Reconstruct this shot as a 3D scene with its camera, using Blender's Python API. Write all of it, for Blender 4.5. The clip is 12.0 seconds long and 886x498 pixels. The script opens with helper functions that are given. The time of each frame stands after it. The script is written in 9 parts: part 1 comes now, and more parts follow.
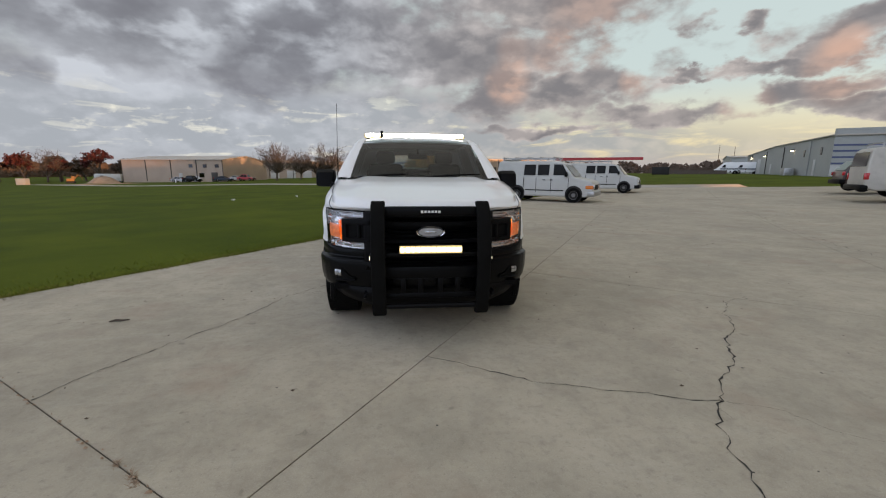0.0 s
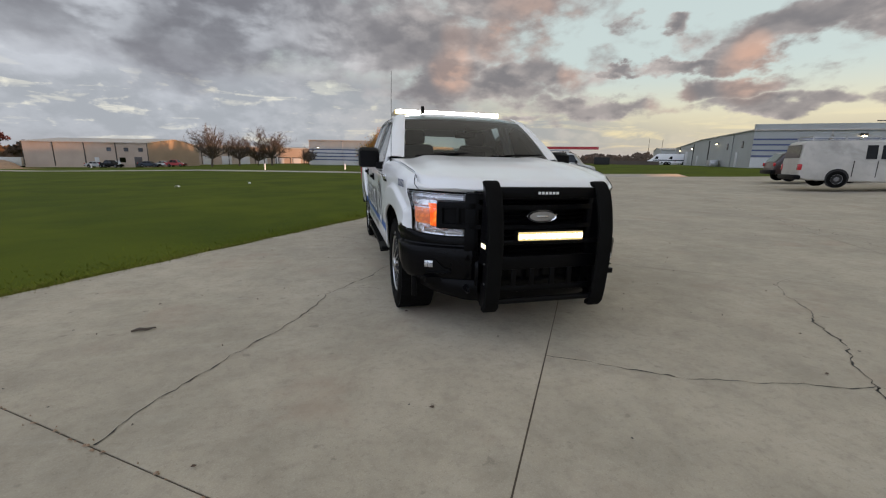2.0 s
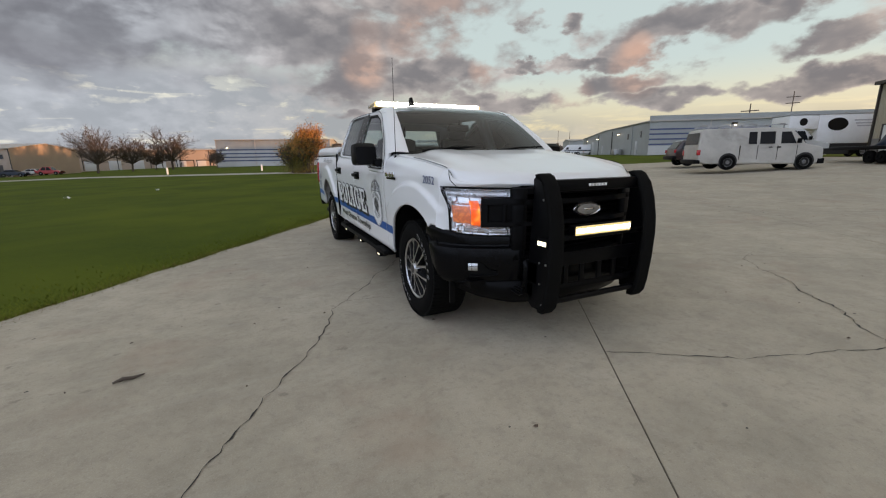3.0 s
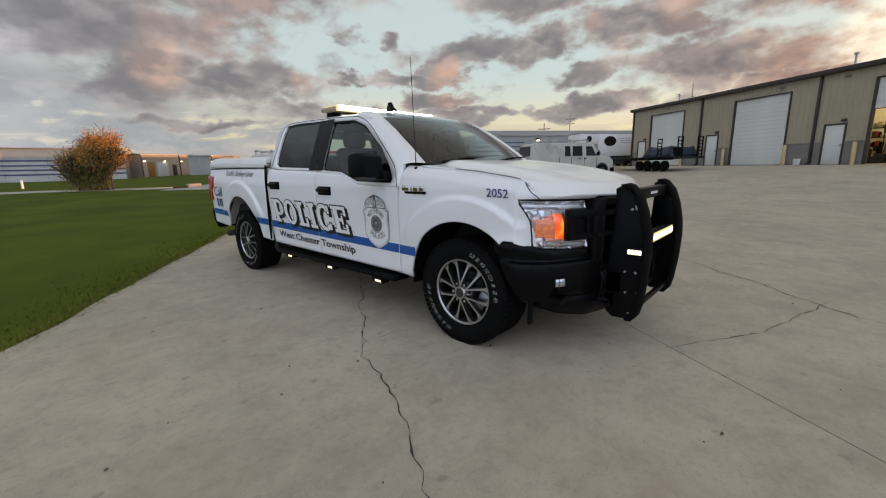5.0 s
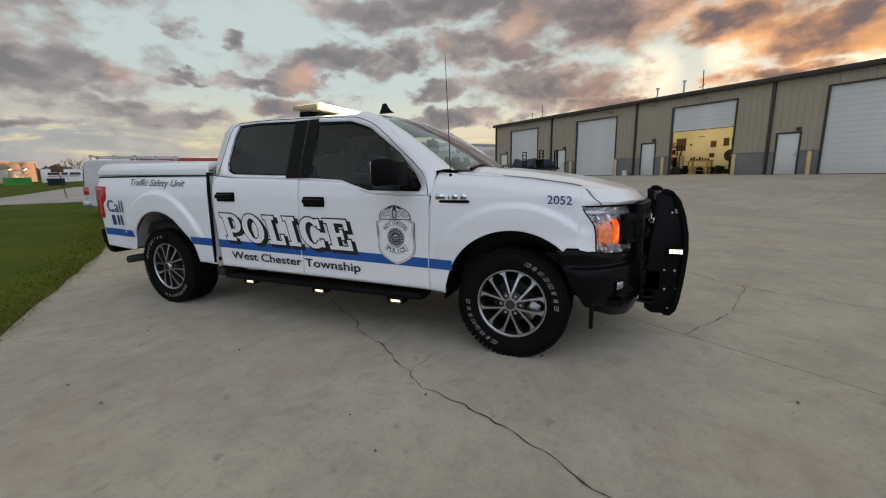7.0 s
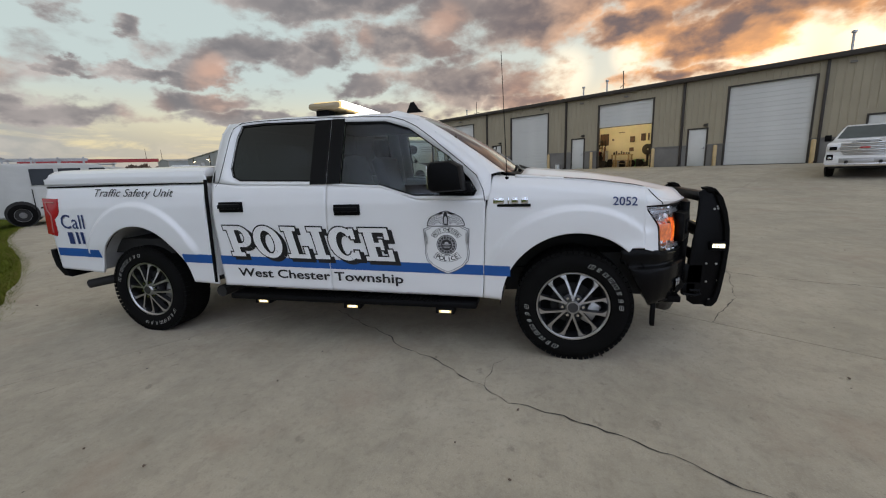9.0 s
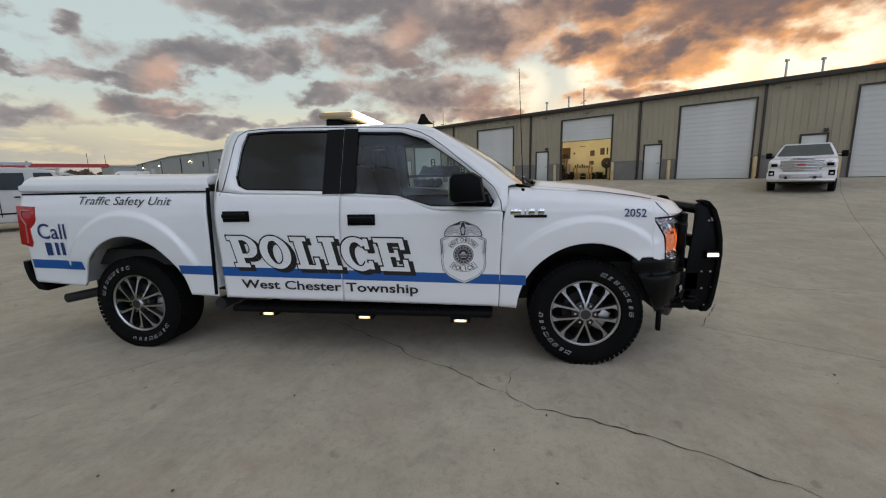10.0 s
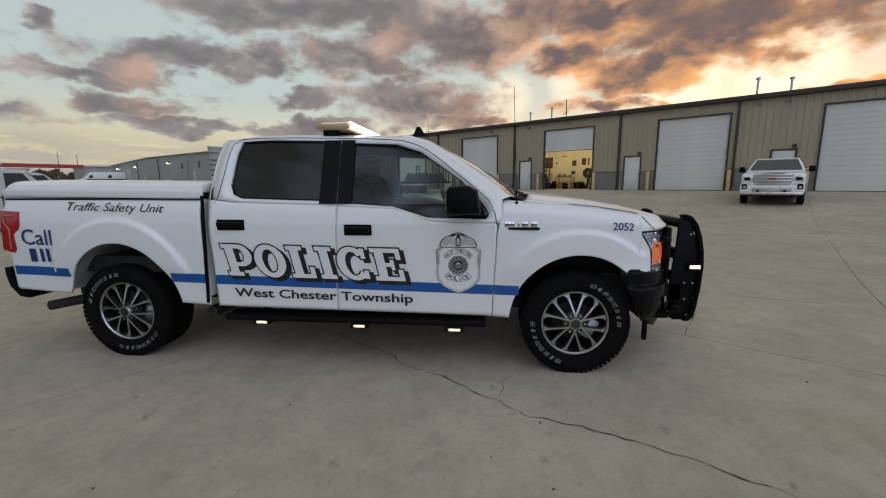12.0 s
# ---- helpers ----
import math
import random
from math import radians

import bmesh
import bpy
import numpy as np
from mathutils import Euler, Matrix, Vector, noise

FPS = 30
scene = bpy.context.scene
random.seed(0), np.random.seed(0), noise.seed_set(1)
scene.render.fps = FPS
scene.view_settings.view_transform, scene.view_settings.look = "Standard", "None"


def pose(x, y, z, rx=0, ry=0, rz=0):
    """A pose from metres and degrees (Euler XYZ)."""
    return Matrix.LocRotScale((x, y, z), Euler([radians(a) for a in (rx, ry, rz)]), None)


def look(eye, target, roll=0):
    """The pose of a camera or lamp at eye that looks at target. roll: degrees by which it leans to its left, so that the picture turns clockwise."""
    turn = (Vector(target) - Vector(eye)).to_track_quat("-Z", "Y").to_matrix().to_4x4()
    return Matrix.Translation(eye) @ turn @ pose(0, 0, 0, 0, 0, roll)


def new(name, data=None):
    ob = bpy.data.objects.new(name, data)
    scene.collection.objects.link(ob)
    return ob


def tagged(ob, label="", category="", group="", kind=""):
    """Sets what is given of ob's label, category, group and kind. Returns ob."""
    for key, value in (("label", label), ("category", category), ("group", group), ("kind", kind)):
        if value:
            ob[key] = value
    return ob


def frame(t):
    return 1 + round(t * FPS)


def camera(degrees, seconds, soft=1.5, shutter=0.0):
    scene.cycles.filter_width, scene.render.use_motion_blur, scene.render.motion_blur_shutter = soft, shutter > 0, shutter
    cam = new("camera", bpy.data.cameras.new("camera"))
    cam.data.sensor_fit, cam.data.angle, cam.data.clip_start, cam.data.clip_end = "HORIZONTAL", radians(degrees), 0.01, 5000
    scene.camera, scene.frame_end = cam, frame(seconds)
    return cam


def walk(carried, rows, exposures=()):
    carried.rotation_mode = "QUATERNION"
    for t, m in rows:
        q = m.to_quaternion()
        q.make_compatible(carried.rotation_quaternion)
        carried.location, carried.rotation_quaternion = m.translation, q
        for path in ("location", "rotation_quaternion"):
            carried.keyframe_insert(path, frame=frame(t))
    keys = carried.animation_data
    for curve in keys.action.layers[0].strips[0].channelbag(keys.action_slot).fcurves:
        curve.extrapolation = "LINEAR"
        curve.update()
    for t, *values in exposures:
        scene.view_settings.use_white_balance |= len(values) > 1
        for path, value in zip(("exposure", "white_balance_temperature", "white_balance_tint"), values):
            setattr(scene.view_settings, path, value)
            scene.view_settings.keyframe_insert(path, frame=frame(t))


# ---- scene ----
cam = camera(95.4, 12.0, soft=1.15)
PATH = [
    (0, (-0.256, -4.136, 1.4), (-0.036, -2.184, 1.028), 0.4),
    (0.5, (-0.377, -4.069, 1.386), (-0.144, -2.12, 1.005), 0.7),
    (1, (-0.731, -3.991, 1.365), (-0.452, -2.05, 0.972), 1.3),
    (1.5, (-1.046, -3.784, 1.302), (-0.714, -1.856, 0.886), 1.4),
    (2, (-1.385, -3.542, 1.298), (-0.904, -1.647, 0.875), 1.1),
    (2.5, (-1.75, -3.324, 1.308), (-1.066, -1.495, 0.876), 0.0),
    (3, (-2.074, -3.025, 1.285), (-1.252, -1.255, 0.844), -0.8),
    (3.2, (-2.181, -2.922, 1.291), (-1.289, -1.184, 0.862), -0.7),
    (4.8, (-2.994, -1.948, 1.303), (-1.599, -0.572, 0.904), -1.6),
    (5, (-3.136, -1.816, 1.312), (-1.68, -0.505, 0.909), -1.2),
    (5.5, (-3.302, -1.501, 1.308), (-1.742, -0.318, 0.898), -1.6),
    (6, (-3.408, -1.186, 1.333), (-1.737, -0.149, 0.969), -1.9),
    (6.5, (-3.563, -0.897, 1.32), (-1.803, -0.018, 0.96), -1.2),
    (7, (-3.63, -0.637, 1.313), (-1.822, 0.134, 0.945), -1.0),
    (8.8, (-3.773, 0.172, 1.379), (-1.876, 0.663, 0.98), -2.2),
    (9, (-3.753, 0.244, 1.384), (-1.846, 0.701, 0.99), -2.1),
    (9.5, (-3.774, 0.418, 1.394), (-1.844, 0.785, 1.018), -1.8),
    (10, (-3.856, 0.619, 1.402), (-1.907, 0.897, 1.051), -1.3),
    (10.5, (-3.91, 0.696, 1.424), (-1.948, 0.905, 1.095), -0.8),
    (11, (-3.924, 0.702, 1.438), (-1.957, 0.874, 1.121), -0.5),
    (11.5, (-3.92, 0.705, 1.438), (-1.952, 0.876, 1.123), -0.3),
    (12, (-3.924, 0.704, 1.445), (-1.96, 0.897, 1.124), -0.3),
]
walk(cam, [(t, look(eye, target, roll)) for t, eye, target, roll in PATH],
     exposures=[(0.0, 0.05), (3.0, 0.02), (6.0, -0.02), (7.0, -0.06), (9.0, -0.03), (12.0, -0.20)])

# ---------- light ----------
SUN_DIR = Vector((0.848, -0.530, 0.024)).normalized()
world = bpy.data.worlds.new("evening_sky")
scene.world = world
world.use_nodes = True


def nodes_of(tree):
    tree.nodes.clear()

    def n(kind, **sets):
        node = tree.nodes.new(kind)
        for k, v in sets.items():
            node.inputs[k].default_value = v
        return node

    def link(a, b):
        tree.links.new(a, b)

    def op(what, a, b=0.0, clamp=False):
        m = tree.nodes.new("ShaderNodeMath")
        m.operation, m.use_clamp = what, clamp
        for i, v in enumerate((a, b)):
            if isinstance(v, (int, float)):
                m.inputs[i].default_value = v
            else:
                link(v, m.inputs[i])
        return m.outputs[0]

    def vop(what, a, b):
        m = tree.nodes.new("ShaderNodeVectorMath")
        m.operation = what
        for i, v in enumerate((a, b)):
            if isinstance(v, (tuple, Vector)):
                m.inputs[i].default_value = v
            else:
                link(v, m.inputs[i])
        return m.outputs["Value"] if what == "DOT_PRODUCT" else m.outputs["Vector"]

    def mix(f, a, b, kind="MIX"):
        m = tree.nodes.new("ShaderNodeMix")
        m.data_type, m.blend_type, m.clamp_factor = "RGBA", kind, True
        for sock, v in ((m.inputs[0], f), (m.inputs[6], a), (m.inputs[7], b)):
            if isinstance(v, (int, float)):
                sock.default_value = v
            elif isinstance(v, tuple):
                sock.default_value = (*v, 1)
            else:
                link(v, sock)
        return m.outputs[2]

    def step(v, lo, hi, kind="SMOOTHSTEP"):
        m = tree.nodes.new("ShaderNodeMapRange")
        m.interpolation_type = kind
        link(v, m.inputs[0])
        for i, e in ((1, lo), (2, hi)):
            if isinstance(e, (int, float)):
                m.inputs[i].default_value = e
            else:
                link(e, m.inputs[i])
        return m.outputs[0]

    def noise(vec, scale, detail=4.0, rough=0.5, distort=0.0):
        m = n("ShaderNodeTexNoise", Scale=scale, Detail=detail, Roughness=rough, Distortion=distort)
        link(vec, m.inputs["Vector"])
        return m.outputs["Fac"]

    return n, link, op, vop, mix, step, noise


def build_sky():
    n, link, op, vop, mix, step, noise = nodes_of(world.node_tree)
    way = n("ShaderNodeTexCoord").outputs["Generated"]
    way = vop("NORMALIZE", way, (0, 0, 0))
    sep = n("ShaderNodeSeparateXYZ")
    link(way, sep.inputs[0])
    up = op("MAXIMUM", sep.outputs[2], 0.0)
    to_sun = op("MAXIMUM", vop("DOT_PRODUCT", way, SUN_DIR), 0.0)
    glow = op("POWER", to_sun, 14.0)
    wide = op("POWER", to_sun, 2.5)

    def toward(az, el, inner, outer):
        c = Vector((math.sin(radians(az)) * math.cos(radians(el)), math.cos(radians(az)) * math.cos(radians(el)), math.sin(radians(el))))
        return step(vop("DOT_PRODUCT", way, c), math.cos(radians(outer)), math.cos(radians(inner)))

    # clear air: pale blue-green above, straw yellow low down, brightest round the hidden sun
    sky = n("ShaderNodeTexSky")
    sky.sky_type, sky.sun_disc = "NISHITA", False
    sky.sun_elevation, sky.sun_rotation = radians(1.4), math.atan2(SUN_DIR.x, SUN_DIR.y)
    sky.air_density, sky.dust_density = 1.0, 1.6
    az = op("MULTIPLY", op("ARCTAN2", sep.outputs[0], sep.outputs[1]), 57.296)
    el = op("MULTIPLY", op("ARCSINE", sep.outputs[2]), 57.296)
    low = mix(step(wide, 0.0, 0.7), (0.80, 0.70, 0.47), (1.00, 0.82, 0.54))
    high = mix(step(wide, 0.0, 0.9), (0.57, 0.665, 0.66), (0.60, 0.66, 0.62))
    clear = mix(step(el, 3.0, 11.5), low, high)
    clear = mix(0.08, clear, sky.outputs[0])
    clear = mix(op("MULTIPLY", glow, 0.30), clear, (1.35, 1.02, 0.66))
    for a, e, r, k in ((93.3, 11.2, 3.8, 0.28), (114, 11.3, 5, 0.5), (123.5, 11.8, 6, 0.55), (101, 12.5, 3, 0.3)):
        clear = mix(op("MULTIPLY", toward(a, e, 0.5, r), k), clear, (2.1, 1.70, 1.16))

    # evening clouds: the large ones where they hang (azimuth, height, half width, half height), torn by noise
    q = vop("MULTIPLY", way, (1.0, 1.0, 1.8))

    def shifted(x, y, z, scale, detail, rough, distort=0.0):
        return noise(vop("ADD", q, (x, y, z)), scale, detail, rough, distort)

    def sway(f, much):
        return op("MULTIPLY", op("SUBTRACT", f, 0.5), much)

    spot = n("ShaderNodeCombineXYZ")
    link(op("ADD", az, op("ADD", sway(shifted(3.1, 0, 0, 5.0, 3.0, 0.5), 17.0), sway(shifted(0, 7.7, 0, 13.0, 5.0, 0.55), 11.0))), spot.inputs[0])
    link(op("ADD", el, op("ADD", sway(shifted(0, 5.3, 1.0, 5.0, 3.0, 0.5), 5.0), sway(shifted(9.1, 0, 0, 13.0, 5.0, 0.55), 5.5))), spot.inputs[1])
    north = ((-52, 19, 26, 9), (-27, 15.5, 22, 6.2), (-6, 16.3, 21, 5.6), (10, 15.2, 13, 5.0), (23, 20.3, 15, 4.0), (14.9, 11, 4.8, 3.6), (24, 10.7, 9, 2.7), (34, 7.1, 9, 1.5), (48.5, 9.1, 5.2, 1.15),
             (48.2, 12.6, 3.0, 1.4), (43.2, 11.8, 5.6, 0.9), (40.7, 15.7, 3.2, 0.9), (50.7, 7.0, 5, 1.0), (34.6, 11.5, 2.4, 0.6), (-64, 25, 20, 6), (-120, 25, 40, 14), (20, 5.2, 10, 0.8))
    south = ((54, 14.4, 8.5, 1.8), (62.5, 15.2, 5, 1.8), (74, 15.5, 7.2, 2.4), (60, 19.2, 10, 2.1), (81.3, 10.4, 9.8, 2.7), (67.5, 10.5, 6, 1.2), (67.6, 7.1, 9, 1.1), (87, 19.0, 12, 4.3), (100.4, 15.3, 6, 2.1),
             (110.4, 13.6, 8, 2.9), (118.5, 17.0, 15, 3.8), (106.1, 9.6, 4.6, 1.3), (128.5, 8.9, 4, 1.0), (104, 21.0, 18, 4.2), (133, 17.5, 12, 4.5), (88, 8.0, 5, 1.0), (70, 21.5, 12, 2.6))
    near = 9.0
    for a, e, w, h in north + south:
        d = vop("MULTIPLY", vop("SUBTRACT", spot.outputs[0], (a, e, 0)), (1 / w, 1 / h, 0))
        near = op("MINIMUM", tree_length(world.node_tree, d), near)
    body = op("MINIMUM", op("MAXIMUM", op("SUBTRACT", 1.0, near), -0.55), 0.75)

    puff = shifted(1.7, 0.4, 2.2, 9.0, 5.0, 0.52, 0.15)
    curl = shifted(4.7, 2.4, 0.2, 24.0, 4.0, 0.55, 0.1)
    mid = shifted(0.7, 1.4, 3.2, 6.0, 4.0, 0.5, 0.2)
    shade = Vector((1.7 + SUN_DIR.x * 0.035, 0.4 + SUN_DIR.y * 0.035, 2.2 - 0.05))
    beyond = shifted(shade.x, shade.y, shade.z, 9.0, 4.0, 0.5, 0.15)
    left = step(op("MULTIPLY", az, -1.0), -20.0, 14.0)
    busy = op("SUBTRACT", 1.0, op("MULTIPLY", left, 0.66))
    dens = op("ADD", op("MULTIPLY", body, 0.56), op("ADD", op("MULTIPLY", sway(puff, 1.05), busy), op("MULTIPLY", sway(curl, 0.42), busy)))
    dens = op("ADD", dens, op("MULTIPLY", left, 0.08))
    cloud = step(dens, -0.20, 0.20)
    core = step(dens, -0.05, 0.48)
    lit = step(op("SUBTRACT", puff, beyond), -0.06, 0.18)
    dark = mix(left, (0.206, 0.194, 0.205), (0.178, 0.178, 0.206))
    dark = mix(step(wide, 0.10, 0.85), dark, (0.170, 0.124, 0.128))
    pale = mix(left, (0.56, 0.50, 0.475), (0.58, 0.61, 0.665))
    pale = mix(step(wide, 0.03, 0.45), pale, (0.66, 0.53, 0.45))
    pale = mix(step(wide, 0.46, 0.93), pale, (1.28, 0.58, 0.20))
    k = op("ADD", op("MULTIPLY", op("SUBTRACT", 1.0, core), 0.62), op("MULTIPLY", lit, 0.50), True)
    k = op("MULTIPLY", k, op("ADD", 0.30, op("MULTIPLY", step(mid, 0.34, 0.64), 0.85)), True)
    k = op("ADD", k, op("MULTIPLY", left, op("MULTIPLY", step(op("ADD", op("MULTIPLY", mid, 0.65), op("MULTIPLY", puff, 0.35)), 0.42, 0.66), 0.30)), True)
    tone = mix(k, dark, pale)
    # rose and orange light on single clouds
    for a, e, r, much in ((15.0, 11.6, 3.6, 0.62), (15.5, 15.5, 2.6, 0.45), (20.5, 15.0, 3.4, 0.40), (30.5, 11.0, 2.2, 0.70), (26, 19.5, 7.5, 0.30), (42, 7.2, 3.2, 0.55), (49.5, 10.2, 4.0, 0.60), (49, 12.8, 2.0, 0.3), (66, 16, 3.0, 0.35), (88, 10.8, 5.0, 0.65), (78, 17, 4.0, 0.5)):
        tone = mix(op("MULTIPLY", toward(a, e, 0.6, r), op("ADD", much * 0.30, op("MULTIPLY", lit, much * 0.55)), True), tone, (0.84, 0.48, 0.33))
    # level veils low over the horizon, grey in the north with pale slits
    flat = n("ShaderNodeCombineXYZ")
    link(op("MULTIPLY", az, 0.11), flat.inputs[0])
    link(op("MULTIPLY", el, 0.62), flat.inputs[1])
    band = noise(flat.outputs[0], 1.0, 6.0, 0.58, 0.5)
    streak = step(band, op("ADD", 0.30, op("MULTIPLY", left, 0.05)), op("ADD", 0.50, op("MULTIPLY", left, 0.03)))
    mid_veil = step(op("MULTIPLY", az, -1.0), -46.0, -26.0)
    streak = op("MULTIPLY", streak, op("ADD", 0.60, op("MULTIPLY", mid_veil, 0.40)))
    north_veil = step(op("MULTIPLY", az, -1.0), -24.0, -2.0)
    lowness = op("SUBTRACT", 1.0, step(el, op("ADD", op("ADD", 3.0, op("MULTIPLY", mid_veil, 1.8)), op("MULTIPLY", north_veil, 4.2)), op("ADD", op("ADD", 6.8, op("MULTIPLY", mid_veil, 2.7)), op("MULTIPLY", north_veil, 3.5))))
    veil = mix(step(wide, 0.02, 0.9), mix(left, (0.375, 0.390, 0.402), (0.390, 0.416, 0.455)), (0.56, 0.42, 0.34))
    veil = mix(op("MULTIPLY", step(op("ADD", op("MULTIPLY", puff, 0.6), op("MULTIPLY", curl, 0.4)), 0.45, 0.62), 0.5), veil, mix(left, (0.60, 0.56, 0.52), (0.56, 0.585, 0.635)))
    slit = mix(left, clear, (0.82, 0.80, 0.70))
    col = mix(op("MULTIPLY", north_veil, lowness), clear, slit)
    much = op("ADD", op("MULTIPLY", streak, 0.92), op("MULTIPLY", op("MULTIPLY", north_veil, op("SUBTRACT", 1.0, step(curl, 0.52, 0.66))), 0.55), True)
    col = mix(op("MULTIPLY", much, lowness), col, veil)
    haze = op("SUBTRACT", 1.0, step(el, 0.0, 3.2))
    col = mix(op("MULTIPLY", haze, 0.75), col, mix(step(wide, 0.05, 0.6), mix(left, (0.50, 0.43, 0.41), (0.40, 0.405, 0.435)), (0.72, 0.55, 0.42)))
    col = mix(op("MULTIPLY", cloud, 0.96), col, tone)
    # open evening sky overhead; east behind camera brightened and blued to light the flank
    over = step(up, 0.42, 0.75)
    east = step(vop("DOT_PRODUCT", way, Vector((-0.78, -0.60, 0.15)).normalized()), 0.15, 0.75)
    col = mix(over, col, mix(mid, (0.35, 0.325, 0.29), (0.54, 0.51, 0.45)))
    col = mix(east, col, mix(step(mid, 0.40, 0.60), (0.44, 0.41, 0.42), (1.46, 1.72, 2.22)))
    bg = n("ShaderNodeBackground", Strength=SKY_STRENGTH)
    link(col, bg.inputs["Color"])
    out = n("ShaderNodeOutputWorld")
    link(bg.outputs[0], out.inputs["Surface"])


def tree_length(tree, vector):
    m = tree.nodes.new("ShaderNodeVectorMath")
    m.operation = "LENGTH"
    tree.links.new(vector, m.inputs[0])
    return m.outputs["Value"]


SKY_STRENGTH = 1.0
build_sky()

sun = new("sun", bpy.data.lights.new("sun", "SUN"))
sun.data.energy, sun.data.angle, sun.data.color = 5.0, radians(0.6), (1.0, 0.48, 0.22)
sun.matrix_world = look(SUN_DIR * 50, (0, 0, 0))


# ---------- materials ----------
def mat(name, col, rough=0.5, metal=0.0, var=0.12, scale=1.5, fine=40.0, bump=0.15, col2=None, coat=0.0, stain=0.0, pieces=0.0, spec=0.5):
    """A surface with broad stains, fine grain and fine relief, at real size."""
    m = bpy.data.materials.new(name)
    m.use_nodes = True
    n, link, op, vop, mix, step, noise = nodes_of(m.node_tree)
    at = n("ShaderNodeTexCoord").outputs["Object"]
    broad = noise(at, scale, 5.0, 0.6, 0.4)
    grain = noise(at, fine, 3.0, 0.6)
    dark = tuple(c * (1 - var) for c in col)
    light = tuple(min(c * (1 + var), 0.95) for c in col)
    c = mix(step(broad, 0.3, 0.7), dark, col2 or light)
    c = mix(op("MULTIPLY", grain, min(1.0, var * 2.0)), c, light)
    if stain:
        c = mix(op("MULTIPLY", step(noise(at, scale * 0.45, 6.0, 0.65, 0.8), 0.5, 0.75), stain), c, tuple(x * 0.55 for x in col))
    if pieces:
        info = n("ShaderNodeObjectInfo").outputs["Random"]
        c = mix(op("MULTIPLY", info, pieces), c, tuple(x * 0.6 for x in col))
    b = n("ShaderNodeBsdfPrincipled")
    link(c, b.inputs["Base Color"])
    b.inputs["Metallic"].default_value = metal
    link(op("ADD", rough * 0.85, op("MULTIPLY", broad, rough * 0.3)), b.inputs["Roughness"])
    b.inputs["Coat Weight"].default_value = coat
    b.inputs["Coat Roughness"].default_value = 0.04
    b.inputs["Specular IOR Level"].default_value = spec
    if bump:
        bp = n("ShaderNodeBump", Strength=bump, Distance=0.01)
        link(op("ADD", grain, op("MULTIPLY", broad, 0.6)), bp.inputs["Height"])
        link(bp.outputs[0], b.inputs["Normal"])
    out = n("ShaderNodeOutputMaterial")
    link(b.outputs[0], out.inputs["Surface"])
    return m


def lamp_mat(name, col, strength):
    m = bpy.data.materials.new(name)
    m.use_nodes = True
    n, link, op, vop, mix, step, noise = nodes_of(m.node_tree)
    e = n("ShaderNodeEmission", Strength=strength)
    e.inputs["Color"].default_value = (*col, 1)
    out = n("ShaderNodeOutputMaterial")
    link(e.outputs[0], out.inputs["Surface"])
    return m


def pane_mat(name, tint, gloss=0.02, least=0.04):
    """A thin pane: tinted see-through, with the sky in it by Fresnel."""
    m = bpy.data.materials.new(name)
    m.use_nodes = True
    n, link, op, vop, mix, step, noise = nodes_of(m.node_tree)
    t = n("ShaderNodeBsdfTransparent")
    t.inputs["Color"].default_value = (*tint, 1)
    g = n("ShaderNodeBsdfGlossy", Roughness=gloss)
    g.inputs["Color"].default_value = (0.95, 0.97, 1, 1)
    f = n("ShaderNodeFresnel", IOR=1.5)
    sh = n("ShaderNodeMixShader")
    link(op("ADD", op("MULTIPLY", f.outputs[0], 1.0), least, True), sh.inputs[0])
    link(t.outputs[0], sh.inputs[1])
    link(g.outputs[0], sh.inputs[2])
    out = n("ShaderNodeOutputMaterial")
    link(sh.outputs[0], out.inputs["Surface"])
    return m




